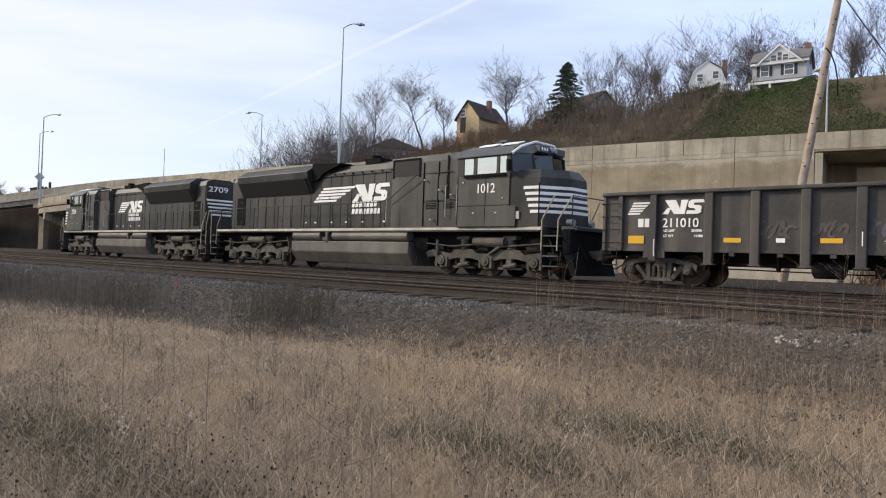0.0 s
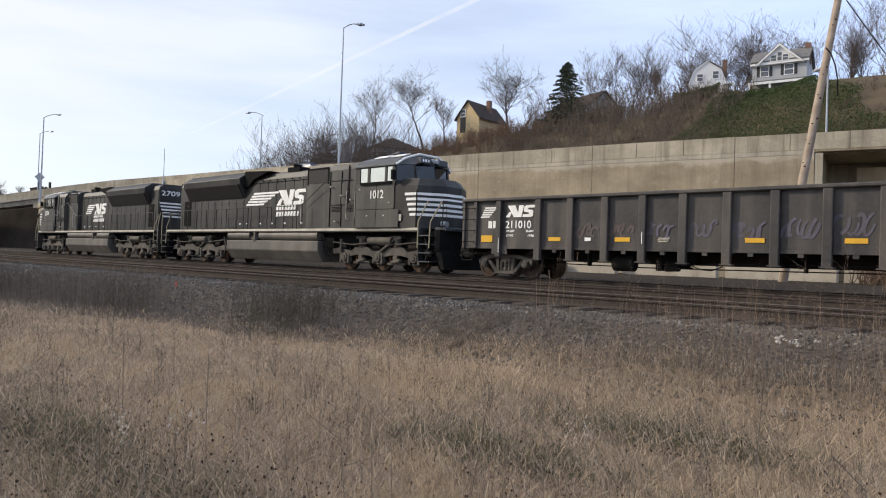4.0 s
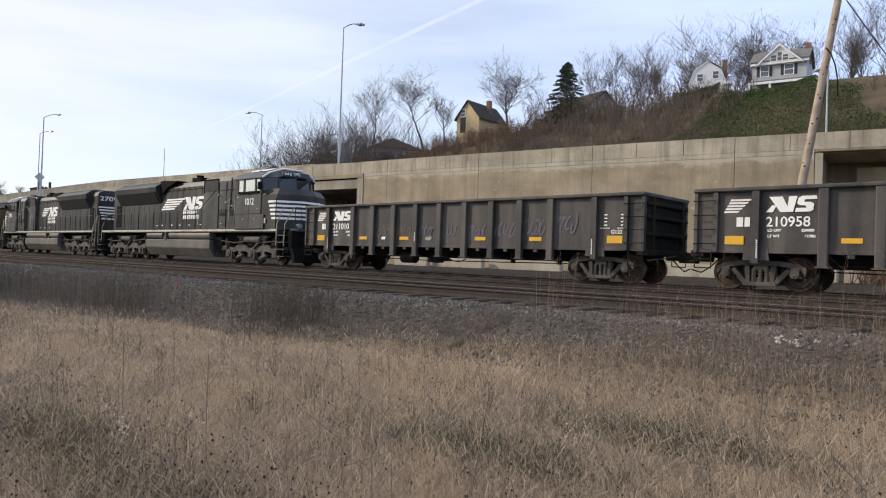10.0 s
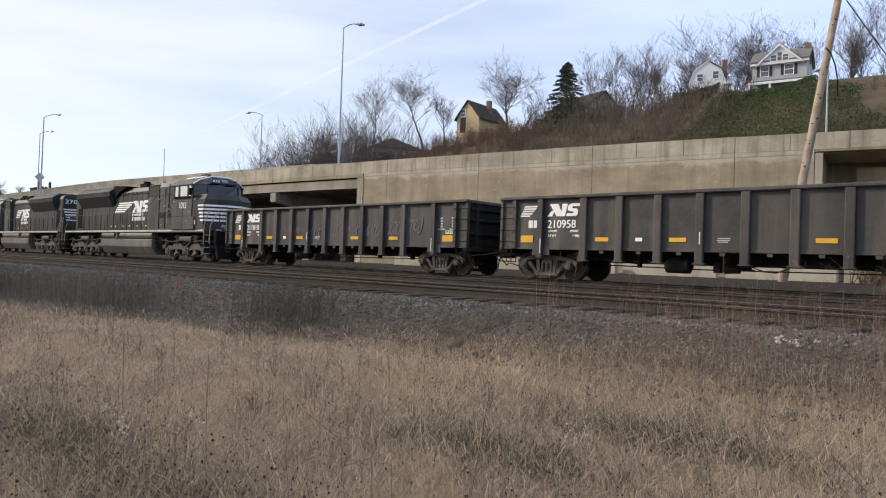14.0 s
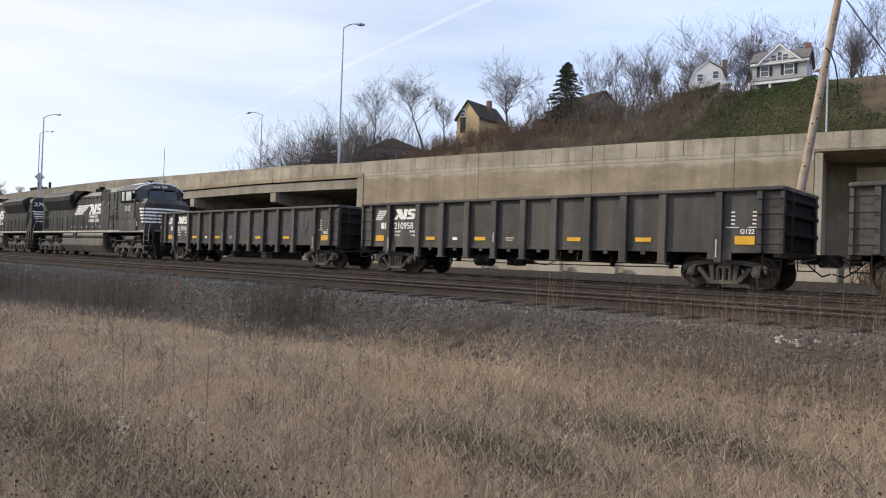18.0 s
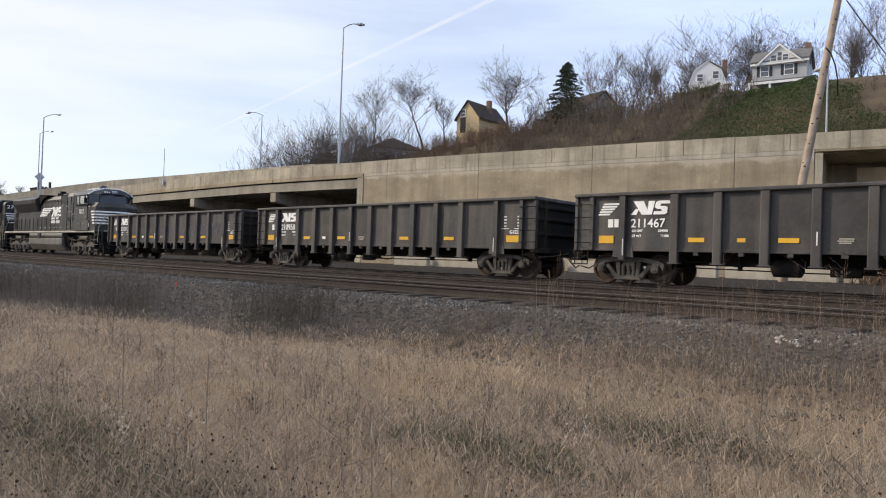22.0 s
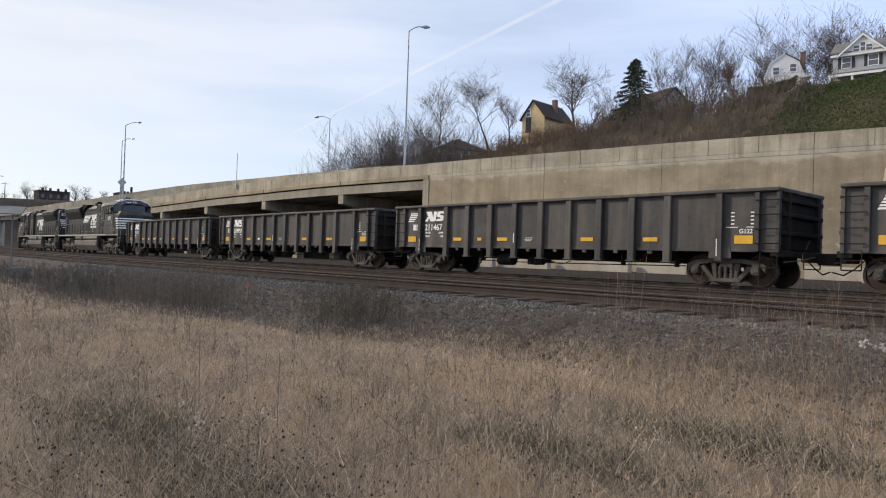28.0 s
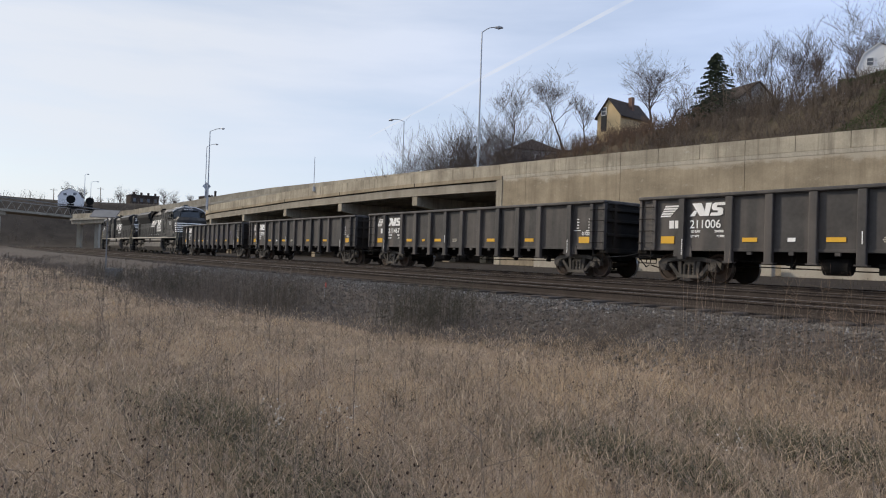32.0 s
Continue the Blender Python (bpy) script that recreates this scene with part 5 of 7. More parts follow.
    for k in range(4):
        pipe(bm, [(d * (3.85 + 0.12 * k), -1.35, 1.35), (d * (4.0 + 0.14 * k), -1.38, 0.95), (d * (4.1 + 0.2 * k), -1.3, 0.5)], 0.025)
    part("hanging_hoses", bm, BLACK, g)
    part("battery_box", many([bx(6.3, 8.9, -1.565, -1.545, 1.74, 2.45)]), LOCO_DUST_SHEEN, g, bevel=0.012)
    # seams, grab irons and latches on the cab side and cabinets
    for x0 in (6.26, 7.55, 8.60):
        part("cab_seam", many([bx(x0, x0 + 0.02, -1.556, -1.54, 2.46 if x0 > 7 else 1.8, 3.5)]), BLACK, g)
    part("cab_seam", many([bx(6.3, 8.6, -1.556, -1.54, 2.47, 2.49)]), BLACK, g)
    part("box_seam", many([bx(7.55, 7.57, -1.57, -1.56, 1.8, 2.42)]), BLACK, g)
    part("cabinet_seam", many([bx(4.36, 6.2, -1.43, -1.415, 2.70, 2.72)]), BLACK, g)
    for x0 in (4.40, 5.18, 6.16):
        part("cabinet_seam", many([bx(x0, x0 + 0.02, -1.452, -1.415, 1.8, 4.2)]), BLACK, g)
    for x0, z0, z1 in ((5.66, 2.1, 3.3), (6.22, 2.1, 3.3), (2.46, 2.0, 3.0)):
        bm = bmesh.new()
        pipe(bm, [(d * x0, -1.45, z0), (d * x0, -1.54, z0 + 0.04), (d * x0, -1.54, z1 - 0.04), (d * x0, -1.45, z1)], 0.014)
        part("grab_iron", bm, STRIPE, g, "pale grab iron")
    for x0, z0 in ((4.55, 3.5), (5.3, 3.1), (5.9, 2.9), (6.5, 3.3), (8.3, 2.7), (4.9, 2.0), (7.0, 2.2), (8.0, 2.2)):
        part("door_latch", many([bx(x0, x0 + 0.07, -1.58, -1.44, z0, z0 + 0.05)]), STRIPE, g)
    for x0 in np.linspace(-2.8, 2.1, 9):
        part("lifting_eye", many([bx(x0, x0 + 0.08, -1.02, -0.985, 4.12, 4.17)]), BLACK, g)
    part("mirror", many([bx(8.62, 8.72, -1.78, -1.60, 3.62, 4.0)]), BLACK, g, "black cab mirror")
    for s in (-7.35, 7.35):
        loco_truck(g, s, d)
    # markings
    y = -1.002
    bm = bmesh.new()
    lx = -2.9 if d > 0 else -1.35
    bar_emblem(bm, lx - 0.1, 2.94, 0.68, y, 2.9 if d > 0 else 1.75)
    part("striped_emblem", bm, WHITE, g, "five white slanting bars")
    bm = bmesh.new()
    block_emblem(bm, lx + 2.62 if d > 0 else lx + 1.45, 2.90, 0.72, y, 2.35 if d > 0 else 2.1)
    part("letter_emblem", bm, WHITE, g, "white heavy leaning emblem")
    bm = bmesh.new()
    tx = lx + 2.60 if d > 0 else lx + 1.35
    for row, cnt in ((2.66, 7), (2.36, 8)):
        for i in range(cnt):
            extrude(bm, [(tx + 0.235 * i, row), (tx + 0.235 * i + 0.17, row), (tx + 0.235 * i + 0.215, row + 0.225), (tx + 0.235 * i + 0.045, row + 0.225)], "y", y - 0.01, y + 0.004)
    part("road_name", bm, WHITE, g, "white road name in plain slanting bars")
    lettering(number, 0.46, WHITE, g, 7.12 if d > 0 else -8.3, 2.93, -1.556, 0.95, "cab_number")
    bm = bmesh.new()
    bars(bm, [(d * 8.9 - 0.12, 2.0, 0.26, 0.26)], -1.535)
    part("data_plate", bm, STRIPE, g, "small tan data plate")
    bm = bmesh.new()
    for x0 in (-3.6, -2.9, -1.7, -0.7, 0.4, 1.7):
        bars(bm, [(x0, 2.0, 0.14, 0.06)], y)
    part("warning_labels", bm, WHITE, g, kind="stuff")
    if rear_number:
        ob = lettering(number, 0.42, WHITE, g, -0.86, 3.88, -10.066, 1.45, "hood_number")
        ob.matrix_basis = pose(0, 0, 0, 0, 0, 90)
        for k in range(5):
            part("end_stripe", many([(10.061, 10.068, -0.94 + 0.06 * k, 0.86, 3.36 - 0.2 * k, 3.46 - 0.2 * k)]), WHITE, g, "white stripe across the hood end")
    return g


def motions():
    """The train draws away to -x, gathering speed; its wheels turn with it."""
    def run(t):
        return 2.038e-5 * t ** 3 - 0.014678 * t ** 2 - 1.3617 * t
    times = [0.0, 2.0, 4.0, 6.0, 8.0, 10.0, 12.0, 14.0, 16.0, 18.0, 20.0, 22.0, 24.0, 26.0, 28.0, 30.0, 32.0]
    def stand(v, half):
        a, b = track_at(v - half)[0], track_at(v + half)[0]
        return pose((a.x + b.x) / 2, (a.y + b.y) / 2, 0, 0, 0, math.degrees(math.atan2(b.y - a.y, b.x - a.x)))
    for ob, x0 in TRAIN:
        half = 7.35 if ob.name.startswith("locomotive") else G_BOL
        walk(ob, [(t, stand(x0 + run(t), half)) for t in times])
    for ws, x, r in WHEELS:
        rows, t, last = [], 0.0, None
        step = 0.25
        while t <= 32.001:
            rows.append((t, pose(x, 0, r, 0, math.degrees(run(t) / r), 0)))
            t += step
        walk(ws, rows)
    for ob, rows in MOVERS:
        walk(ob, rows)


TRAIN, MOVERS = [], []
g1 = gondola("black side-stake gondola car with faded lilac spray paint")
for k in range(4):
    g = g1 if k == 0 else copy_thing(g1, pose(0, 0, 0))
    TRAIN.append((g, -2.85 + 17.927 * k))
loco_b = locomotive("dusty black diesel locomotive with white nose stripes, cab next to gondolas", "1012", 1, False)
loco_a = locomotive("dusty black leading diesel locomotive, its long hood coupled behind", "2709", -1, True)
TRAIN.append((loco_b, -23.25))
TRAIN.append((loco_a, -46.10))
for k, (g, _) in enumerate(TRAIN[:4]):
    if k:
        tagged(g, "black side-stake gondola car with clean lettering" if k != 2 else "black side-stake gondola car with dented side sheets")
    gondola_marks(g, ("211010", "210958", "211467", "211006")[k], k != 2)
graffiti(g1)
# the copies' wheelsets turn as well
WHEELS += [(o, o.matrix_basis.translation.x, 0.457) for g, _ in TRAIN[1:4] for o in g.children_recursive if o.name.startswith("wheelset")]

# ---- street lamps, signs and poles ----
def street_lamp(x, y, base_z, h, arm, label, reach, r=0.11):
    g = thing("street_lamp", label, "street lamp", pose(x, y, base_z), "street lamps along the viaduct")
    bm = bmesh.new()
    tube(bm, (0, 0, 0), (0, 0, h), r, r * 0.6, 12)
    tube(bm, (0, 0, 0), (0, 0, 0.3), r * 1.8, r * 1.6, 12)
    part("pole", bm, STEEL, g)
    bm = bmesh.new()
    pts = [(reach[0] * arm * u, reach[1] * arm * u, h - 0.05 + 0.42 * math.sin(u * 1.9)) for u in (0, 0.2, 0.4, 0.6, 0.8, 1.0)]
    pipe(bm, pts, r * 0.45)
    part("arm", bm, STEEL, g)
    bm = bmesh.new()
    p = Vector(pts[-1])
    q = p + Vector((reach[0] * 0.85, reach[1] * 0.85, -0.08))
    tube(bm, p, (p + q) / 2, 0.07, 0.19, 8)
    tube(bm, (p + q) / 2, q, 0.19, 0.08, 8)
    part("lamp_head", bm, STEEL, g)
    return g


street_lamp(-52.95, 42.6, 8.55, 13.8, 1.2, "tall grey steel street lamp on the viaduct parapet", (0.80, 0.60), 0.105)
street_lamp(-124.5, 39.80, 7.55, 13.75, 2.6, "tall grey steel street lamp at the viaduct's bend", (0.9, 0.43), 0.13)
street_lamp(-150.0, 47.4, -0.6, 22.9, 2.4, "grey steel street lamp across the roadway", (0.9, 0.43), 0.12)
street_lamp(-87.7, 56.4, 11.6, 8.8, 1.7, "grey steel street lamp behind the roadway", (-0.86, -0.5), 0.10)
street_lamp(-15.2, 59.5, 8.5, 7.6, 0.7, "short grey street lamp behind the underpass parapet", (-0.8, 0.5), 0.09)
bm = bmesh.new()
tube(bm, (0, 0, 0), (0, 0, 4.0), 0.05, 0.035, 8)
box(bm, -0.12, 0.12, -0.12, 0.12, -0.45, 0.1)
solid("signal_post", bm, STEEL, "thin grey post fixed to the parapet", "post", pose(-83.8, wall_y(-83.8) - 0.10, 9.0))
sign = thing("road_sign", "diamond-shaped grey road sign seen from behind", "road sign", pose(-133.6, 42.45, 7.25, 0, 0, 60))
bm = bmesh.new()
extrude(bm, [(0, -0.78), (0.78, 0), (0, 0.78), (-0.78, 0)], "y", -0.03, 0.03)
bm.verts.ensure_lookup_table()
bmesh.ops.translate(bm, verts=bm.verts, vec=(0, 0, 5.2))
part("plate", bm, STEEL, sign)
part("post", many([(-0.06, 0.06, 0.04, 0.14, 0, 5.6)]), STEEL, sign)

# leaning timber pole with its cables
pole = thing("utility_pole", "leaning brown timber utility pole with dark knots", "utility pole", pose(-10.98, 36.0, -0.3, 0, 9.0, 0))
bm = bmesh.new()
tube(bm, (0, 0, 0), (0, 0, 16.0), 0.215, 0.15, 14)
part("shaft", bm, WOODPOLE, pole)
rnd = random.Random(77)
for k in range(24):
    zz, a = 3.0 + 0.54 * k + rnd.uniform(-0.3, 0.3), rnd.uniform(-2.8, -0.2)
    rr = 0.212 - 0.004 * zz
    bm = bmesh.new()
    c = Vector((rr * math.cos(a), rr * math.sin(a), zz))
    n = Vector((math.cos(a), math.sin(a), 0))
    tube(bm, c - n * 0.03, c + n * 0.02, rnd.uniform(0.04, 0.085), 0.03, 7)
    part("knot", bm, KNOT, pole)
cable = thing("cable", "thick black cable hanging off the timber pole", "cable")
bm = bmesh.new()
a, b = Vector((-8.72, 36.0, 13.45)), Vector((0.6, 36.4, -0.1))
pts = []
for k in range(15):
    u = k / 14
    p = a.lerp(b, u)
    p.z -= 0.9 * math.sin(math.pi * u) * (1 - 0.4 * u)
    pts.append(p)
pipe(bm, pts, 0.024, 6)
part("strand", bm, BLACK, cable)
bm = bmesh.new()
pipe(bm, [(-9.25, 35.8, 10.95), (-9.0, 35.6, 10.62), (-8.8, 35.6, 10.05), (-8.69, 35.6, 9.39), (-8.66, 35.6, 8.6)], 0.035, 6)
part("drop", bm, BLACK, cable)

# ---- a car that crosses the viaduct ----
def car_on_road():
    g = thing("car", "blue-grey car driving along the viaduct", "car")
    bm = bmesh.new()
    extrude(bm, [(-2.3, 0.35), (-2.35, 0.85), (-2.1, 1.02), (-1.2, 1.08), (1.1, 1.10), (2.1, 0.98), (2.35, 0.75), (2.3, 0.35)], "y", -0.92, 0.92)
    part("body", bm, BLUE_CAR, g, bevel=0.05)
    bm = bmesh.new()
    lo = [(-2.05, -0.86), (1.25, -0.86), (1.25, 0.86), (-2.05, 0.86)]
    hi = [(-1.55, -0.68), (0.45, -0.68), (0.45, 0.68), (-1.55, 0.68)]
    a = [bm.verts.new((x, y, 1.06)) for x, y in lo]
    b = [bm.verts.new((x, y, 1.70)) for x, y in hi]
    for i in range(4):
        bm.faces.new((a[i], a[(i + 1) % 4], b[(i + 1) % 4], b[i]))
    bm.faces.new(b), bm.faces.new(a[::-1])
    part("glasshouse", bm, WINDOW, g, "dark car windows")
    part("roof", many([(-1.62, 0.52, -0.72, 0.72, 1.69, 1.78)]), BLUE_CAR, g, bevel=0.03)
    for sx in (-0.62, -1.6, 0.5):
        for sy in (-1, 1):
            bm = bmesh.new()
            tube(bm, (sx * 1.22, sy * 0.87, 1.06), (sx, sy * 0.69, 1.70), 0.045, n=6)
            part("pillar", bm, BLUE_CAR, g)
    for sx in (-1.45, 1.45):
        for sy in (-1, 1):
            bm = bmesh.new()
            tube(bm, (sx, sy * 0.74, 0.33), (sx, sy * 0.94, 0.33), 0.33, n=16)
            part("wheel", bm, BLACK, g)
    rows = []
    for t, x in ((0, -129), (2, -95.5), (4, -61.5), (5.5, -36.2), (6.0, -27.6), (6.5, -18.8), (7.0, -10.0), (8.0, 7.0), (9.5, 24.0), (12.0, 31.0), (32.0, 31.2)):
        d = (wall_y(x + 0.5) - wall_y(x - 0.5))
        rows.append((t, pose(x, wall_y(x) + 4.2, deck_z(x) - 0.82, 0, 0, math.degrees(math.atan(d)))))
    MOVERS.append((g, rows))


car_on_road()

# ---- vapour trail high up, drifting slowly ----
TRAIL = bpy.data.materials.new("vapour_trail")
TRAIL.use_nodes = True
tn, tl = TRAIL.node_tree.nodes, TRAIL.node_tree.links
# Emission stands for sunlight scattered by the vapour; the trail is no lamp.
t_em, t_tr, t_mx = tn.new("ShaderNodeEmission"), tn.new("ShaderNodeBsdfTransparent"), tn.new("ShaderNodeMixShader")
t_em.inputs["Color"].default_value, t_em.inputs["Strength"].default_value = (1, 1, 1, 1), 1.0
t_co, t_no, t_rp = tn.new("ShaderNodeTexCoord"), tn.new("ShaderNodeTexNoise"), tn.new("ShaderNodeMapRange")
t_no.inputs["Scale"].default_value, t_no.inputs["Detail"].default_value = 0.012, 4
t_rp.inputs["From Min"].default_value, t_rp.inputs["From Max"].default_value = 0.25, 0.7
t_rp.inputs["To Min"].default_value, t_rp.inputs["To Max"].default_value = 0.02, 0.29
tl.new(t_co.outputs["Object"], t_no.inputs["Vector"])
tl.new(t_no.outputs["Fac"], t_rp.inputs["Value"])
tl.new(t_rp.outputs["Result"], t_mx.inputs["Fac"])
tl.new(t_tr.outputs["BSDF"], t_mx.inputs[1])
tl.new(t_em.outputs["Emission"], t_mx.inputs[2])
tl.new(t_mx.outputs["Shader"], tn["Material Output"].inputs["Surface"])
bm = bmesh.new()
a, b = Vector((-916, 513, 178)) * 2.0, Vector((-560, 834, 423)) * 2.0
tube(bm, a, a.lerp(b, 0.35), 2.0, 5.0, 8)
tube(bm, a.lerp(b, 0.35), b, 5.0, 6.0, 8)
trail = solid("vapour_trail", bm, TRAIL, "thin white vapour trail across a pale blue sky", "vapour trail", kind="structure")
MOVERS.append((trail, [(0.0, pose(-64, -58, -28)), (24.0, pose(0, 0, -11)), (32.0, pose(21, 19, -8))]))

# ---- houses on the hill ----
def window(parent, x, z, w, h, y, shutters=False, name="window"):
    win = new(name)
    win.parent = parent
    part("pane", many([(x - w / 2, x + w / 2, y - 0.02, y + 0.02, z, z + h)]), WINDOW, win)
    part("window_frame", many([(x - w / 2 - 0.1, x - w / 2, y - 0.06, y + 0.03, z - 0.1, z + h + 0.12), (x + w / 2, x + w / 2 + 0.1, y - 0.06, y + 0.03, z - 0.1, z + h + 0.12),
                               (x - w / 2, x + w / 2, y - 0.06, y + 0.03, z + h, z + h + 0.12), (x - w / 2, x + w / 2, y - 0.08, y + 0.03, z - 0.1, z), (x - w / 2, x + w / 2, y - 0.05, y + 0.02, z + h * 0.48, z + h * 0.54)]), TRIM_WHITE, win)
    if shutters:
        for s in (-1, 1):
            xc = x + s * (w / 2 + 0.36)
            part("shutter", many([(xc - 0.22, xc + 0.22, y - 0.05, y + 0.01, z - 0.05, z + h + 0.05)]), SHUTTER, win)
    return win


def gable_house(m):
    """Two-storey house: side-gabled body with a wide front gable, porch, shutters and a chimney."""
    g = thing("house", "white and grey timber house with black shutters and porch", "house", m)
    part("wall", many([(-4.0, 4.0, 0, 7.0, -2.0, 4.9)]), SIDING_GREY, g)
    for k in range(14):
        part("siding_board", many([(-4.02, 4.02, -0.03, 0.0, 1.9 + 0.21 * k, 2.09 + 0.21 * k)]), SIDING_GREY, g)
    bm = bmesh.new()
    extrude(bm, [(-0.55, 4.75), (3.5, 7.3), (7.55, 4.75), (7.55, 4.95), (3.5, 7.55), (-0.55, 4.95)], "x", -4.4, 4.4)
    part("roof", bm, SHINGLE_GREY, g)
    bm = bmesh.new()
    extrude(bm, [(0.05, 4.8), (3.5, 7.25), (6.95, 4.8)], "x", -3.98, 3.98)
    part("side_gable", bm, SIDING_GREY, g)
    bm = bmesh.new()
    extrude(bm, [(-3.0, 4.4), (3.0, 4.4), (0.1, 7.2)], "y", -0.5, 3.0)
    part("front_gable", bm, SIDING_WHITE, g)
    for s in (-1, 1):
        bm = bmesh.new()
        pts = [(0.1, 7.12), (s * 3.5 + 0.1, 3.98), (s * 3.5 + 0.1, 4.26), (0.1, 7.48)]
        extrude(bm, pts, "y", -0.85, -0.45)
        part("bargeboard", bm, TRIM_WHITE, g)
        bm = bmesh.new()
        extrude(bm, [(0.1, 7.38), (s * 3.5 + 0.1, 4.20), (s * 3.5 + 0.1, 4.36), (0.1, 7.56)], "y", -0.84, 3.6)
        part("gable_roof", bm, SHINGLE_GREY, g)
    part("cornice", many([(-4.3, 4.3, -0.55, -0.02, 4.28, 4.60)]), TRIM_WHITE, g)
    window(g, -0.75, 4.75, 0.8, 0.9, -0.53), window(g, 0.1, 4.75, 0.62, 1.35, -0.53), window(g, 0.95, 4.75, 0.8, 0.9, -0.53)
    window(g, -2.15, 2.5, 1.15, 1.6, -0.04, True), window(g, 1.45, 2.5, 1.25, 1.6, -0.04, True)
    bm = bmesh.new()
    extrude(bm, [(-2.1, 1.30), (0.0, 1.85), (0.0, 1.70), (-2.1, 1.12)], "x", -4.3, 4.3)
    part("porch_roof", bm, SHINGLE_GREY, g)
    part("porch_beam", many([(-4.3, 4.3, -2.1, -1.8, 0.75, 1.14)]), TRIM_WHITE, g)
    for x in (-4.1, -1.0, 3.2):
        part("porch_column", many([(x - 0.14, x + 0.14, -2.05, -1.8, -1.6, 0.76)]), TRIM_WHITE, g)
    part("porch_floor", many([(-4.3, 4.3, -2.15, 0, -1.9, -1.55)]), TRIM_WHITE, g)
    part("front_door", many([(0.4, 1.4, -0.06, 0.0, -1.5, 0.55)]), SHUTTER, g)
    part("chimney", many([(3.3, 4.15, 3.0, 3.9, 4.8, 8.2)]), BRICK, g, bevel=0.03)
    w = window(g, 0, 2.5, 1.0, 1.5, 0)
    w.matrix_basis = pose(4.05, 3.0, 0, 0, 0, 90)
    return g


def gambrel_house(m, label="white house with a gambrel roof and brick chimney", near=True):
    g = thing("house", label, "house", m)
    outline = [(-3.3, -3.5), (-3.3, 0.1), (-2.3, 2.3), (0.0, 3.6), (2.3, 2.3), (3.3, 0.1), (3.3, -3.5)]
    bm = bmesh.new()
    extrude(bm, outline, "y", 0, 8)
    part("wall", bm, SIDING_WHITE, g)
    for (x0, z0), (x1, z1) in zip(outline[1:5], outline[2:6]):
        bm = bmesh.new()
        n = Vector((-(z1 - z0), x1 - x0)).normalized() * 0.14
        extrude(bm, [(x0, z0), (x1, z1), (x1 + n.x, z1 + n.y), (x0 + n.x, z0 + n.y)], "y", -0.12 if x0 < 2 else 0.3, 8.2)
        part("roof", bm, SIDING_WHITE if x1 <= 0 and near else SHINGLE, g)
    window(g, -1.35, 0.7, 0.95, 1.0, -0.03), window(g, 1.35, 0.95, 0.95, 1.05, -0.03)
    if not near:
        return g
    part("chimney", many([(2.3, 3.1, 1.6, 2.4, 1.6, 3.95)]), BRICK, g, bevel=0.03)
    part("chimney_cap", many([(2.22, 3.18, 1.52, 2.48, 3.95, 4.05)]), BRICK, g)
    part("side_porch", many([(2.7, 4.6, -1.6, -0.1, -0.35, -0.15)]), TRIM_WHITE, g)
    for x in (2.8, 4.4):
        part("porch_column", many([(x - 0.1, x + 0.1, -1.55, -1.35, -1.8, -0.35)]), TRIM_WHITE, g)
    return g


def plain_house(m, label, w, d, h, ridge, wall_mat, hip=0.0, chimney=True):
    """Gable front on -y, ridge along y."""
    g = thing("house", label, "house", m)
    bm = bmesh.new()
    extrude(bm, [(-w / 2, -2.0), (w / 2, -2.0), (w / 2, h), (0, ridge if not hip else h), (-w / 2, h)], "y", 0, d)
    part("wall", bm, wall_mat, g)
    for s in (-1, 1):
        bm = bmesh.new()
        o = 0.35
        ex = s * (w / 2 + o)
        ez = h - (ridge - h) * o / (w / 2)
        q = [(ex, -o, ez), (ex, d + o, ez), (0, d + o - hip, ridge), (0, -o + hip, ridge)]
        a = [bm.verts.new(p) for p in q]
        b = [bm.verts.new((p[0], p[1], p[2] + 0.18)) for p in q]
        for i in range(4):
            bm.faces.new((a[i], a[(i + 1) % 4], b[(i + 1) % 4], b[i]))
        bm.faces.new(b), bm.faces.new(a[::-1])
        part("roof", bm, SHINGLE, g)
    if hip:
        for y0, y1 in ((-0.35, -0.35 + hip), (d + 0.35, d + 0.35 - hip)):
            bm = bmesh.new()
            ez = h - (ridge - h) * 0.35 / (w / 2)
            q = [(-w / 2 - 0.35, y0, ez), (w / 2 + 0.35, y0, ez), (0, y1, ridge)]
            a = [bm.verts.new(p) for p in q]
            b = [bm.verts.new((p[0], p[1], p[2] + 0.18)) for p in q]
            for i in range(3):
                bm.faces.new((a[i], a[(i + 1) % 3], b[(i + 1) % 3], b[i]))
            bm.faces.new(b), bm.faces.new(a[::-1])
            part("hip_roof", bm, SHINGLE, g)
    if chimney:
        part("chimney", many([(0.6, 1.3, d * 0.55, d * 0.55 + 0.7, h, ridge + 0.8)]), BRICK, g)
    return g


gable_house(pose(-29.0, 92.0, 23.0, 0, 0, 9) @ Matrix.Diagonal((0.77, 0.80, 0.76, 1)))
gambrel_house(pose(-36.7, 89.0, 24.1, 0, 0, 18) @ Matrix.Diagonal((0.70, 0.85, 0.86, 1)))
y_house = plain_house(pose(-76.5, 88.3, 21.7, 0, 0, 4), "yellow house with steep dark shingle roof on hill", 4.5, 7.8, 2.6, 5.3, SIDING_YELLOW)
part("trim", many([(-1.5, -0.4, -0.05, 0.0, 0.1, 2.7)]), SHUTTER, y_house, "dark panel on the gable")
window(y_house, -0.95, 2.8, 0.8, 1.1, -0.06)
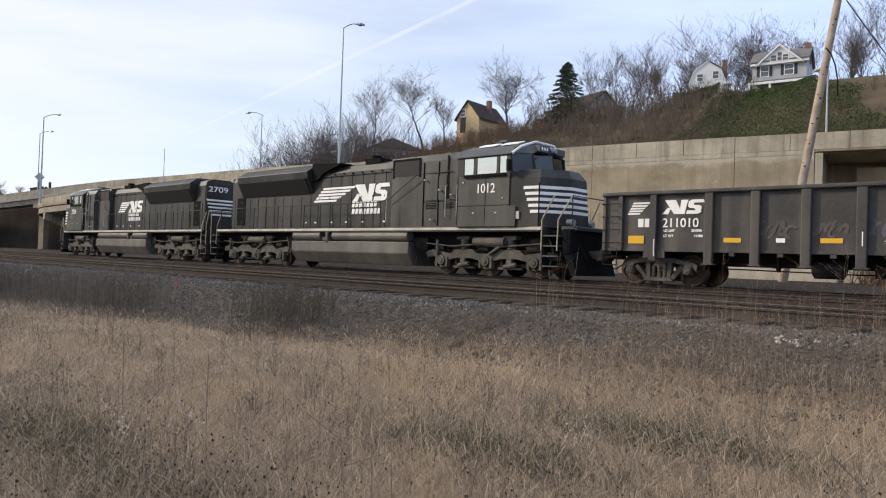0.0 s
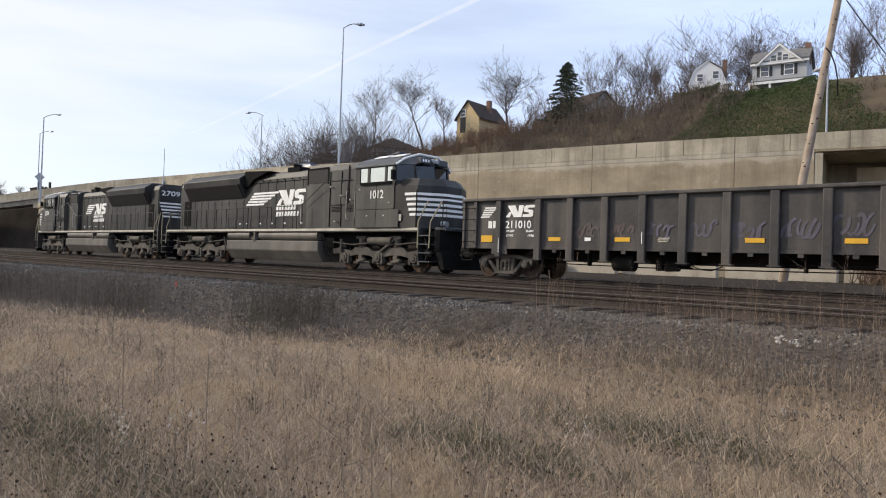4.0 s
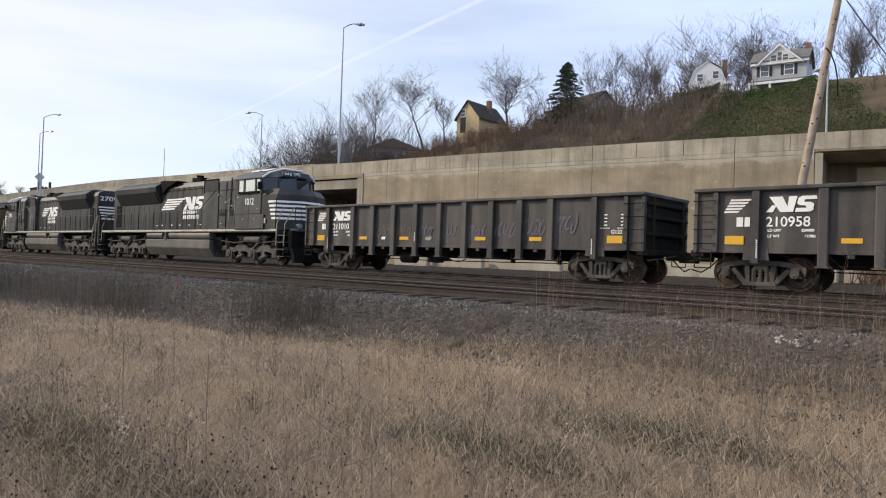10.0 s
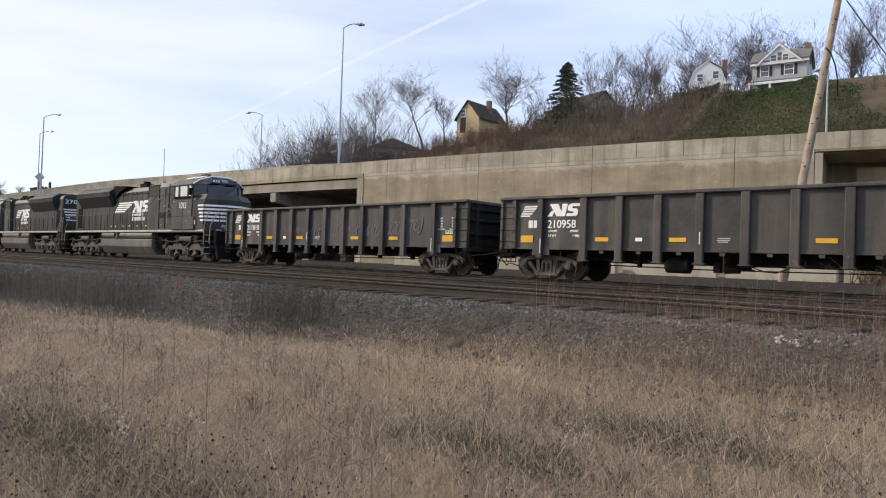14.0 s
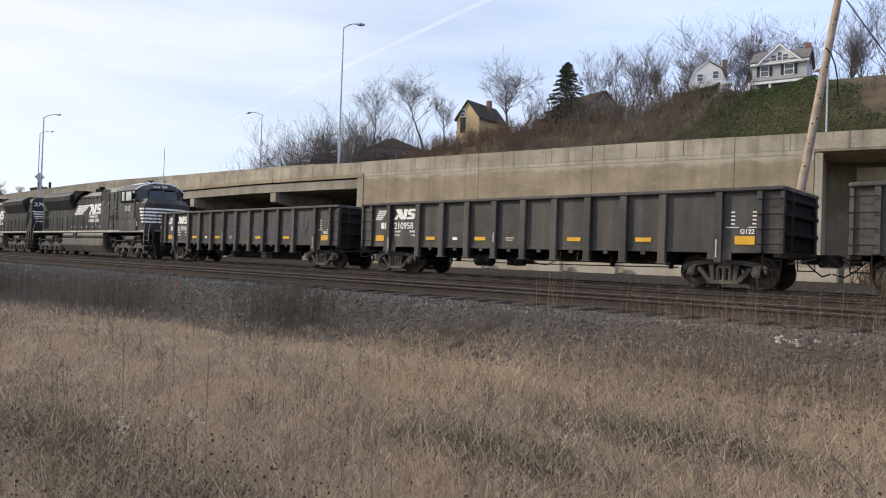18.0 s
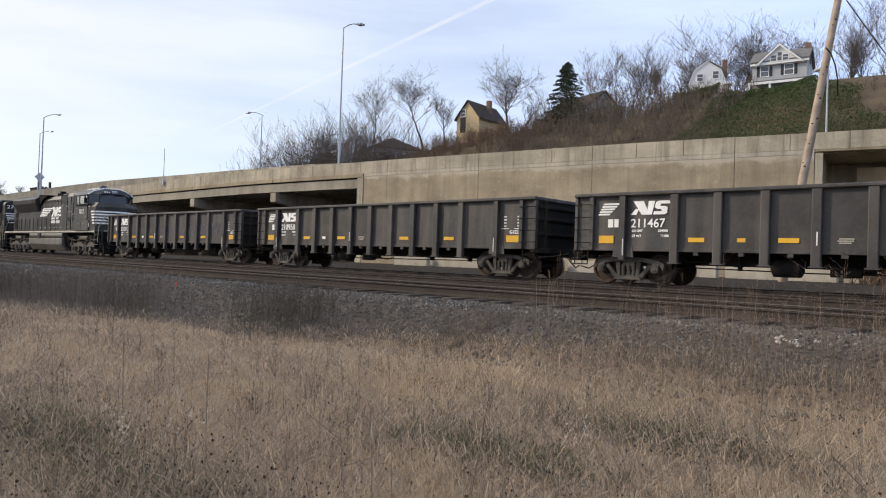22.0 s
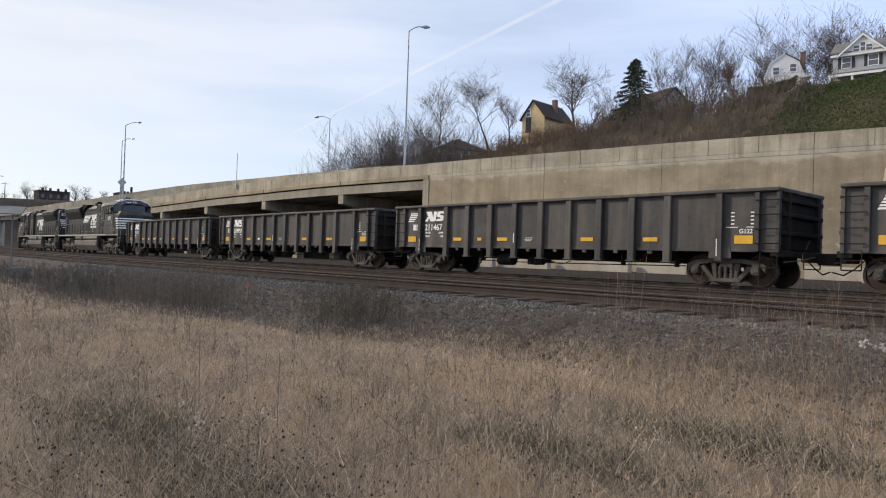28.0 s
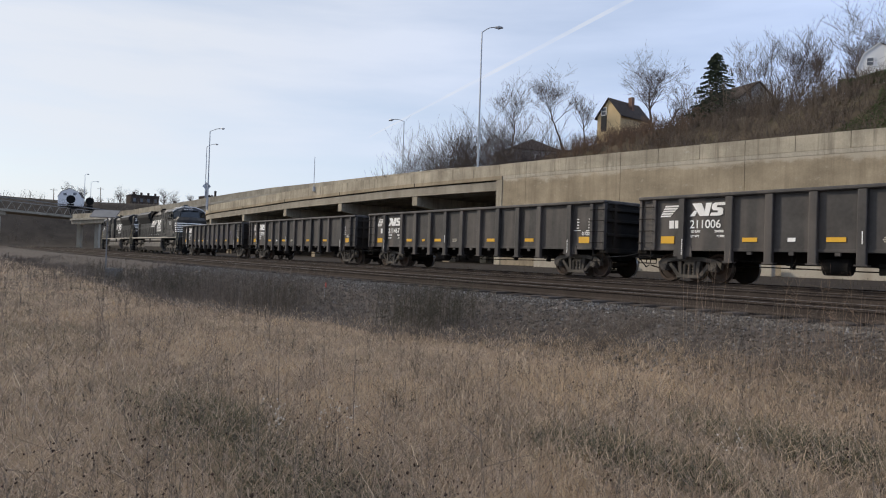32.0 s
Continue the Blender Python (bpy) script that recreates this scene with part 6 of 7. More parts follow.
plain_house(pose(-55.9, 96.5, 22.2, 0, 0, 75), "grey house with brown roof behind bare trees", 7.0, 9.0, 2.6, 5.2, SIDING_GREY, 0.0, False)
h_house = plain_house(pose(-88.0, 84.0, 16.2, 0, 0, 70), "low pale house with dark hipped roof", 9.0, 11.0, 3.2, 5.4, SIDING_GREY, 3.5, False)
for x in (-3.0, 0.0, 3.0):
    window(h_house, x, 0.8, 1.1, 1.5, -0.03)

# guard rail along the lane on the brow
rail = thing("guard_rail", "grey steel guard rail on timber posts along the hilltop", "guard rail", pose(-23.9, 92.0, 22.45, 0, 0, 26))
for k in range(10):
    part("post", many([(2.0 * k - 0.08, 2.0 * k + 0.08, 0.06, 0.22, -2.6, 0.95)]), WOODPOLE, rail)
part("beam", many([(-0.5, 19, 0.0, 0.055, 0.62, 0.92)]), DULL_STEEL, rail, bevel=0.01)

# ---- far bridge over the tracks ----
bridge = thing("road_bridge", "dark steel truss bridge with a concrete pier over the tracks", "bridge", pose(-228.0, 39.5, 0, 0, 0, -40.5))
L = 150.0
part("deck", many([(-10, L, -0.6, 8.0, 7.75, 8.3)]), GIRDER, bridge)
part("edge_beam", many([(-10, L, -0.75, -0.601, 7.7, 8.6)]), CONCRETE, bridge)
part("top_chord", many([(-10, L, -0.74, -0.5, 10.75, 10.98)]), TRUSS, bridge)
part("far_chord", many([(-10, L, 7.6, 7.8, 10.75, 10.98)]), TRUSS, bridge)
for k in range(40):
    bm = bmesh.new()
    x = 3.8 * k - 6
    tube(bm, (x, -0.62, 8.6), (x + 1.9, -0.62, 10.8), 0.10, n=5)
    tube(bm, (x + 1.9, -0.62, 10.8), (x + 3.8, -0.62, 8.6), 0.10, n=5)
    part("truss_web", bm, TRUSS, bridge)
for x in (7.5, 48.0, 89.0):
    for y in (0.4, 5.6):
        part("pier_column", many([(x - 0.55, x + 0.55, y, y + 1.1, -1.0, 6.9)]), CONCRETE_WHITE, bridge)
    part("pier_cap", many([(x - 0.8, x + 0.8, -0.5, 7.6, 6.9, 7.68)]), CONCRETE_PALE, bridge)

# signals beside the track
for x, y, z in ((-221.3, 32.7, 4.8), (-228.3, 38.7, 5.0)):
    s = thing("railway_signal", "black round-faced railway signal on a mast on the bridge", "railway signal", pose(x, y, 8.6), "railway signals")
    bm = bmesh.new()
    tube(bm, (0, 0, -0.05), (0, 0, z + 0.2), 0.14, 0.12, 10)
    part("mast", bm, BLACK, s)
    bm = bmesh.new()
    tube(bm, (0.15, 0, z), (0.28, 0, z), 1.15, n=20)
    part("target", bm, BLACK, s)
    bm = bmesh.new()
    tube(bm, (0.25, 0, z), (0.6, 0, z), 0.3, n=12)
    part("lens_hood", bm, BLACK, s)
    part("platform", many([(-0.8, 0.8, -1.6, 1.6, z - 2.6, z - 2.45)]), BLACK, s)
    part("case", many([(-0.5, 0.5, -0.8, 0.8, z - 2.44, z - 1.2)]), BLACK, s)
# skyline beyond the bridge
gambrel_house(pose(-270, 39.6, 16.9, 0, 0, 72) @ Matrix.Diagonal((1.1, 0.7, 0.85, 1)), "distant white house with a dark rounded gambrel roof", False)
for x, y, w, h, label in ((-300, 70.0, 10.5, 4.6, "long dark brick building on the skyline"), (-300, 96.0, 5.2, 6.2, "dark brick building with chimneys on the skyline")):
    z0 = float(ground_z(x, y)) - 0.5
    g = thing("brick_building", label, "building", pose(x, y, z0), "distant dark buildings")
    part("wall", many([(-4, 4, -w / 2, w / 2, 0, h)]), DARK_BRICK, g)
    part("roof", many([(-4.2, 4.2, -w / 2 - 0.2, w / 2 + 0.2, h, h + 0.25)]), SHINGLE, g)
    for k in range(4):
        yy = -w / 2 + w * (k + 0.5) / 4
        part("chimney", many([(3.0, 3.8, yy - 0.35, yy + 0.35, h + 0.2, h + (1.2 if w > 6 else (2.6 if k in (0, 3) else 0.7)))]), DARK_BRICK, g)
        part("window", many([(4.0, 4.03, yy - 0.5, yy + 0.5, h * 0.45, h * 0.75)]), WINDOW, g)
for x, y, h in ((-280, 36, 4.2), (-285, 51.8, 5.6), (-280, 18, 4.5)):
    bm = bmesh.new()
    tube(bm, (0, 0, -0.5), (0, 0, h), 0.16, 0.11, 8)
    box(bm, -0.07, 0.07, -1.1, 1.1, h - 0.7, h - 0.55)
    solid("power_pole", bm, WOODPOLE, "distant timber power pole with a crossarm", "power pole", pose(x, y, float(ground_z(x, y))), group="distant power poles")
street_lamp(-282, 46.0, float(ground_z(-282, 46.0)), 9.6, 0.6, "distant tall grey street lamp", (0.1, 0.9), 0.13)
street_lamp(-284, 48.4, float(ground_z(-284, 48.4)), 7.2, 1.8, "distant grey street lamp with a long arm", (0.0, 1.0), 0.11)

# ---- plants ----
rng = np.random.default_rng(5)


def tubes(segs, n=4):
    """All the segments (start, end, two radii) of a plant as one set of tapered tubes."""
    s = np.asarray(segs, float)
    p, q, r0, r1 = s[:, 0:3], s[:, 3:6], s[:, 6], s[:, 7]
    w = q - p
    w /= np.linalg.norm(w, axis=1, keepdims=True) + 1e-9
    ref = np.where(np.abs(w[:, 2:3]) < 0.9, np.array([[0, 0, 1.0]]), np.array([[1.0, 0, 0]]))
    u = np.cross(w, ref)
    u /= np.linalg.norm(u, axis=1, keepdims=True) + 1e-9
    t = np.cross(w, u)
    ang = 2 * np.pi * np.arange(n) / n
    ring = u[:, None, :] * np.cos(ang)[None, :, None] + t[:, None, :] * np.sin(ang)[None, :, None]
    a, b = p[:, None, :] + ring * r0[:, None, None], q[:, None, :] + ring * r1[:, None, None]
    verts = np.concatenate([a, b], 1).reshape(-1, 3)
    base = (np.arange(len(s)) * 2 * n)[:, None]
    i = np.arange(n)[None, :]
    j = (np.arange(n)[None, :] + 1) % n
    faces = np.stack([base + i, base + j, base + n + j, base + n + i], 2).reshape(-1, 4)
    return verts, faces


def grow(rnd, out, p, way, length, r, level, spread, droop=0.0, kids=(6, 5, 5), tip=0.012, low=0.28):
    """A limb that wanders upwards and carries smaller limbs."""
    steps = (8, 5, 3, 2, 1)[level]
    d = way.copy()
    pts, radii = [p.copy()], [r]
    for k in range(steps):
        bend = 0.15 if level == 0 else 0.10
        d = (d + Vector((rnd.gauss(0, bend), rnd.gauss(0, bend), (0.09 if level == 0 else 0.06) - droop + rnd.gauss(0, 0.07)))).normalized()
        pts.append(pts[-1] + d * (length / steps))
        radii.append(max(tip, r * (1 - 0.85 * (k + 1) / steps)))
    for a, b, ra, rb in zip(pts, pts[1:], radii, radii[1:]):
        out.append((*a, *b, ra, rb, level))
    if level >= len(kids):
        return
    for k in range(kids[level]):
        u = rnd.uniform(low if level == 0 else 0.22, 1.0)
        i = min(int(u * steps), steps - 1)
        c = pts[i].lerp(pts[i + 1], u * steps - i)
        side = Vector((rnd.gauss(0, 1), rnd.gauss(0, 1), rnd.uniform(-0.1, 0.5))).normalized()
        nw = (d * (1.1 - spread) + side * spread).normalized()
        grow(rnd, out, c, nw, length * (rnd.uniform(0.34, 0.60) if level == 0 else rnd.uniform(0.48, 0.80)), max(tip, radii[i] * rnd.uniform(0.5, 0.75)), level + 1, spread, droop, kids, tip)


BARK = mat("grey_brown_bark", (0.095, 0.075, 0.060), 0.95, 0, 0.3, 1, 14, 0.4)
TWIG = island_mat("bare_twigs", [(0.098, 0.080, 0.070), (0.135, 0.112, 0.10), (0.078, 0.062, 0.054)], 0.9)
THICKET = island_mat("brown_thicket", [(0.115, 0.092, 0.074), (0.185, 0.152, 0.122), (0.08, 0.064, 0.052), (0.155, 0.128, 0.105)], 0.95)
RUSSET = island_mat("russet_thicket", [(0.145, 0.090, 0.062), (0.12, 0.085, 0.062), (0.18, 0.128, 0.095), (0.095, 0.070, 0.054)], 0.95)
IVY = island_mat("ivy_leaves", [(0.056, 0.080, 0.031), (0.070, 0.098, 0.038), (0.084, 0.108, 0.047), (0.060, 0.082, 0.034)], 0.6, 0.15)
FIR = island_mat("fir_needles", [(0.040, 0.052, 0.034), (0.060, 0.072, 0.048), (0.034, 0.042, 0.030)], 0.8)


def bare_tree(x, y, top, spread, label, seed, r=0.20, fork=1, kids=(8, 6, 5), wide=0.9, low=0.25, base=None, lean=(0, 0), rise=0.0):
    rnd = random.Random(seed)
    z0 = float(ground_z(x, y)) - 0.3 if base is None else base
    h = max(4.0, top - z0)
    g = thing("bare_tree", label, "tree", pose(x, y, z0), "bare trees on the hill")
    segs = []
    for k in range(fork):
        way = Vector((lean[0] + rnd.gauss(0, 0.16 if fork > 1 else 0.03), lean[1] + rnd.gauss(0, 0.16 if fork > 1 else 0.03), 1)).normalized()
        grow(rnd, segs, Vector((rnd.uniform(-0.2, 0.2) * (fork > 1), 0, 0)), way, h * rnd.uniform(0.86, 1.0) * 0.92, r * (1 if fork == 1 else 0.75), 0, spread, -rise, kids, 0.011, low)
    s = np.array(segs)
    k = h / np.percentile(s[:, 5], 99.7)
    s[:, [0, 1, 3, 4]] *= k * wide
    s[:, [2, 5]] *= k
    thick = s[:, 8] < 1
    me = raw("trunk", *tubes(s[thick, :8], 7), BARK, True)
    t = new("trunk", me)
    t.parent = g
    me = raw("crown", *tubes(s[~thick, :8], 3), TWIG)
    c = tagged(new("crown", me), "fine bare branches and twigs")
    c.parent = g
    return g


TREES = [(-96.6, 59.6, 14.5, 5), (-94.0, 60.0, 15.2, 5), (-92.1, 60.4, 15.8, 5), (-88.6, 59.6, 16.4, 5), (-86.9, 60.0, 17.2, 5), (-85.3, 60.4, 18.4, 5), (-82.0, 59.6, 20.0, 5), (-80.6, 60.0, 20.3, 5),
         (-79.3, 60.4, 20.4, 5), (-76.2, 59.6, 19.3, 5), (-74.6, 60.0, 18.7, 5), (-73.2, 60.4, 19.7, 5), (-70.3, 59.6, 18.0, 5), (-69.3, 60.0, 20.2, 5), (-66.5, 60.4, 18.8, 5), (-64.3, 59.6, 18.3, 5), (-62.1, 60.4, 18.3, 5),
         (-94.9, 84.0, 33.9, 4), (-86.4, 88.0, 33.8, 2), (-80.5, 87.0, 29.3, 1), (-67.4, 88.0, 32.6, 3), (-53.3, 92.0, 32.9, 1), (-52.1, 94.0, 32.5, 1), (-50.8, 96.0, 33.9, 1),
         (-49.2, 95.0, 33.7, 1), (-46.6, 94.0, 31.9, 1), (-44.6, 93.0, 30.2, 1), (-43.3, 95.0, 30.8, 1), (-41.9, 95.0, 29.8, 1), (-44.4, 108.0, 39.3, 0), (-40.4, 108.0, 37.2, 0), (-37.1, 108.0, 37.6, 0),
         (-36.0, 110.0, 40.0, 0), (-33.1, 108.0, 37.0, 0), (-29.0, 110.0, 34.8, 1), (-24.9, 104.0, 35.2, 1), (-23.6, 104.0, 36.9, 1), (-22.2, 104.0, 38.5, 1), (-20.5, 104.0, 38.0, 1)]
for i, (x, y, top, kind) in enumerate(TREES):
    if kind == 0:
        bare_tree(x, y, top, 0.56, "bare many-stemmed tree with a dense twiggy crown", 100 + i, 0.17, 1, (15, 6, 4, 3), 1.0, 0.30, rise=0.05)
    elif kind == 1:
        bare_tree(x, y, top, 0.50, "tall slim bare tree with upright branches", 100 + i, 0.17, 1, (11, 4, 4, 3), 0.9, 0.40, rise=0.05)
    elif kind == 2:
        bare_tree(x, y, top, 0.66, "bare tree with a spreading umbrella crown", 100 + i, 0.24, 1, (12, 5, 5, 3), 1.0, 0.62, lean=(0.10, 0), rise=0.04)
    elif kind == 5:
        bare_tree(x, y, top, 0.52, "bare tree with a dense dark twiggy crown", 100 + i, 0.20, 3, (7, 5, 4, 2), 0.80, 0.35, rise=0.02)
    elif kind == 4:
        bare_tree(x, y, top, 0.66, "tall bare tree with a winding trunk and short branches", 100 + i, 0.24, 1, (15, 4, 4, 3), 0.72, 0.34)
    else:
        bare_tree(x, y, top, 0.62, "bare tree with heavy spreading limbs", 100 + i, 0.26, 1, (12, 6, 5, 3), 1.1, 0.38)
bare_tree(-64.0, 86.0, 27.2, 0.5, "small bare tree leaning over the thicket", 181, 0.16, 1, (8, 5, 4, 2), lean=(0.85, 0.2))
for i, (x, y, top) in enumerate([(-300, 62, 24.8), (-302, 66, 24.2), (-303, 79, 25.4), (-303, 83, 25), (-300, 88, 23.5), (-296, 42, 24.4), (-296, 47, 23.4)]):
    bare_tree(x, y, top, 0.6, "distant bare tree on the skyline", 300 + i, 0.3, 2, (8, 6, 4))


def fir_tree(x, y, top):
    z0 = float(ground_z(x, y)) - 0.3
    h = top - z0
    g = thing("fir_tree", "dark green conical fir tree among bare shrubs", "tree", pose(x, y, z0))
    bm = bmesh.new()
    tube(bm, (0, 0, 0), (0, 0, h), 0.2, 0.02, 8)
    part("trunk", bm, BARK, g)
    r = np.random.default_rng(9)
    vs, fs = [], []
    for k in range(150):
        u = k / 150
        zz, ln = h * (0.12 + 0.88 * u), (0.3 + 3.9 * (1 - u) ** 0.7) * r.uniform(0.75, 1.1)
        a = k * 2.4 + r.uniform(-0.3, 0.3)
        d = np.array([math.cos(a), math.sin(a), 0])
        sd = np.array([-math.sin(a), math.cos(a), 0])
        for j in range(34):
            v = r.uniform(0.1, 1.0)
            c = d * ln * v + np.array([0, 0, zz - 0.28 * ln * v + r.uniform(-0.12, 0.1)]) + sd * r.uniform(-0.42, 0.42) * (1.15 - v) * ln * 0.5
            e1, e2 = (d * r.uniform(0.06, 0.2) + sd * r.uniform(-0.16, 0.16)), sd * 0.04 + np.array([0, 0, r.uniform(0.05, 0.12)])
            b = len(vs)
            vs += [c - e1, c - e2, c + e1 + np.array([0, 0, -0.05]), c + e2]
            fs.append((b, b + 1, b + 2, b + 3))
    c = tagged(new("crown", raw("crown", vs, fs, FIR)), "dense dark green needles")
    c.parent = g


fir_tree(-55.9, 86.0, 29.5)


def stuff(name, verts, faces, material, label, category):
    return tagged(new(name, raw(name, verts, faces, material)), label, category, kind="stuff")


def shrubs(n, xr, yr, hr, seed, stems=4):
    """Twiggy bushes on the slope."""
    r = np.random.default_rng(seed)
    x, y = r.uniform(*xr, n), r.uniform(*yr, n)
    z = ground_z(x, y) - 0.1
    h = r.uniform(*hr, n)
    segs = []
    for k in range(stems):
        a, lean = r.uniform(0, 2 * np.pi, n), r.uniform(0.05, 0.45, n)
        p = np.stack([x, y, z], 1)
        e = np.stack([x + np.cos(a) * lean * h, y + np.sin(a) * lean * h, z + h * r.uniform(0.7, 1.0, n)], 1)
        mid = p + (e - p) * 0.5 + r.normal(0, 0.10, (n, 3)) * h[:, None] * 0.5
        segs.append(np.concatenate([p, mid, np.full((n, 1), 0.026), np.full((n, 1), 0.020)], 1))
        segs.append(np.concatenate([mid, e, np.full((n, 1), 0.020), np.full((n, 1), 0.009)], 1))
        for j in range(4):
            u = r.uniform(0.15, 0.95, n)[:, None]
            c = np.where(u < 0.5, p + (mid - p) * u * 2, mid + (e - mid) * (u * 2 - 1))
            q = c + r.normal(0, 1, (n, 3)) * np.array([0.22, 0.22, 0.10]) * h[:, None] + np.array([0, 0, 0.16]) * h[:, None]
            segs.append(np.concatenate([c, q, np.full((n, 1), 0.014), np.full((n, 1), 0.007)], 1))
    return tubes(np.concatenate(segs), 3)


stuff("thicket", *shrubs(1450, (-62, -35), (57, 88), (1.0, 2.6), 11), THICKET, "dense brown leafless thicket covering the hillside", "shrubs")
stuff("thicket", *shrubs(260, (-8.5, 8), (37, 42), (0.5, 1.5), 19), RUSSET, "low russet bushes at the end of the low wall", "shrubs")
stuff("thicket", *shrubs(1100, (-100, -56), (56, 84), (0.9, 2.2), 12), RUSSET, "dense russet leafless thicket on the hillside", "shrubs")
stuff("thicket", *shrubs(420, (-72, -34), (57, 76), (3.0, 6.5), 18, 1), TWIG, "tall pale-stemmed saplings on the slope", "shrubs")
stuff("thicket", *shrubs(190, (-61, -42.5), (82, 94), (2.0, 6.0), 13), THICKET, "tall leafless saplings along the hill's brow", "shrubs")
stuff("thicket", *shrubs(240, (-82, -56), (79, 86.5), (1.4, 3.0), 17), RUSSET, "russet brush along the hill's brow below the house", "shrubs")
stuff("thicket", *shrubs(300, (-41, -30), (58, 88), (1.0, 3.2), 16), THICKET, "thin brown saplings growing through the ivy", "shrubs")
stuff("thicket", *shrubs(450, (-19, 12), (57, 90), (0.6, 1.6), 14), THICKET, "brown brush on the bank above the underpass", "shrubs")
stuff("thicket", *shrubs(600, (-290, -236), (-30, 95), (1.5, 3.6), 15, 3), THICKET, "brown distant brush under the bridge", "shrubs")


def leaves(n, xr, yr, hmax, size, seed, keep=None):
    r = np.random.default_rng(seed)
    x, y = r.uniform(*xr, n), r.uniform(*yr, n)
    if keep is not None:
        m = keep(x, y)
        x, y = x[m], y[m]
        n = len(x)
    lump = 0.5 + 0.5 * wave(x, y, 1.6, 4)
    z = ground_z(x, y) + r.uniform(0, 1, n) ** 0.5 * hmax * (0.35 + 0.65 * lump)
    c = np.stack([x, y, z], 1)
    a = r.normal(0, 1, (n, 3))
    a /= np.linalg.norm(a, axis=1, keepdims=True)
    b = np.cross(a, r.normal(0, 1, (n, 3)))
    b /= np.linalg.norm(b, axis=1, keepdims=True)
    s = r.uniform(0.6, 1.3, n)[:, None] * size
    v = np.stack([c - a * s, c - b * s * 0.6, c + a * s, c + b * s * 0.6], 1).reshape(-1, 3)
    return v, np.arange(4 * n).reshape(-1, 4)


stuff("ivy", *leaves(170000, (-38, -4), (58, 92), 1.0, 0.082, 21, lambda x, y: 0.9 * wave(x, y, 5, 2) + 0.5 * wave(x, y, 1.7, 5) + 2.6 * smooth(-38, -29, x) - 1.9 * smooth(-25, -14, x) - 2.2 * smooth(80, 85, y) * smooth(-27, -23, x) > 0.75), IVY,
      "dark green ivy covering the bank", "ivy")
stuff("ivy", *leaves(16000, (-39.6, -34.6), (85.0, 88.0), 2.3, 0.085, 22), IVY, "dark green evergreen bush before the white house", "bush")

# ---- dry grass, weeds and stones near the camera ----
GRASS_A = island_mat("tan_grass", [(0.57, 0.435, 0.285), (0.45, 0.335, 0.215), (0.67, 0.525, 0.36), (0.32, 0.235, 0.152)], 0.85, 0.12)
GRASS_B = island_mat("grey_brown_grass", [(0.385, 0.30, 0.22), (0.50, 0.395, 0.295), (0.25, 0.192, 0.143), (0.44, 0.345, 0.258)], 0.9, 0.12)
GRASS_C = island_mat("pale_straw", [(0.66, 0.54, 0.39), (0.54, 0.43, 0.30), (0.45, 0.35, 0.24)], 0.85, 0.2)
GRASS_G = island_mat("winter_green_grass", [(0.205, 0.175, 0.112), (0.265, 0.22, 0.152), (0.155, 0.135, 0.088), (0.31, 0.252, 0.182)], 0.85, 0.25)
REED = island_mat("russet_reeds", [(0.25, 0.175, 0.125), (0.36, 0.27, 0.20), (0.17, 0.125, 0.095), (0.30, 0.23, 0.175)], 0.9, 0.1)
WEED = island_mat("dark_dry_weeds", [(0.125, 0.105, 0.088), (0.18, 0.152, 0.128), (0.088, 0.073, 0.062), (0.225, 0.19, 0.155)], 0.95)
DARK_WEED = island_mat("dark_green_brown_weeds", [(0.06, 0.056, 0.042), (0.10, 0.09, 0.07), (0.045, 0.042, 0.032)], 0.95)
SEED = island_mat("seed_heads", [(0.045, 0.032, 0.026), (0.07, 0.05, 0.04)], 0.95)
FLUFF = island_mat("pale_seed_fluff", [(0.62, 0.58, 0.52), (0.5, 0.46, 0.4)], 0.95)
STONE = island_mat("ballast_stones", [(0.115, 0.101, 0.087), (0.18, 0.162, 0.142), (0.072, 0.063, 0.054), (0.13, 0.115, 0.097), (0.28, 0.262, 0.24)], 0.9)


def blades(x, y, h, w, lean, r, z=None):
    n = len(x)
    z = ground_z(x, y) - 0.03 if z is None else z
    a, b = r.uniform(0, 2 * np.pi, n), r.uniform(0, 2 * np.pi, n)
    out = np.stack([np.cos(a), np.sin(a), np.zeros(n)], 1) * (lean * h)[:, None]
    side = np.stack([np.cos(b), np.sin(b), np.zeros(n)], 1) * w[:, None]
    p = np.stack([x, y, z], 1)
    up = np.stack([np.zeros(n), np.zeros(n), h], 1)
    m = p + up * 0.62 + out * 0.30
    t = p + up * (1 - 0.25 * lean[:, None] ** 2) + out
    v = np.stack([p - side, p + side, m + side * 0.8, m - side * 0.8, t], 1).reshape(-1, 3)
    k = np.arange(n)[:, None] * 5
    return v, np.concatenate([k + np.array([[0, 1, 2]]), k + np.array([[0, 2, 3]]), k + np.array([[3, 2, 4]])], 0)


def meadow(n, seed):
    """Places of grass over the verge, thinning with distance from the stand of the camera."""
    r = np.random.default_rng(seed)
    d = 1.7 * (75 / 1.7) ** r.uniform(0, 1, n)
    a = r.uniform(radians(2), radians(97), n)
    x, y = -np.sin(a) * d, np.cos(a) * d
    keep = y < verge(x) - 0.35 * r.uniform(0, 1, n) ** 2
    return x[keep], y[keep], d[keep], r


def patch(x, y, spots):
    return sum(k * np.exp(-((x - cx) / sx) ** 2 - ((y - cy) / sy) ** 2) for cx, cy, sx, sy, k in spots)


x, y, d, r = meadow(450000, 31)
tone = 1.15 * wave(x, y, 1.1, 2) + 0.75 * wave(x, y, 0.4, 8) + 0.3 * wave(x, y, 0.17, 5) - 0.55 * smooth(-11, -22, x) + r.normal(0, 0.14, len(x))
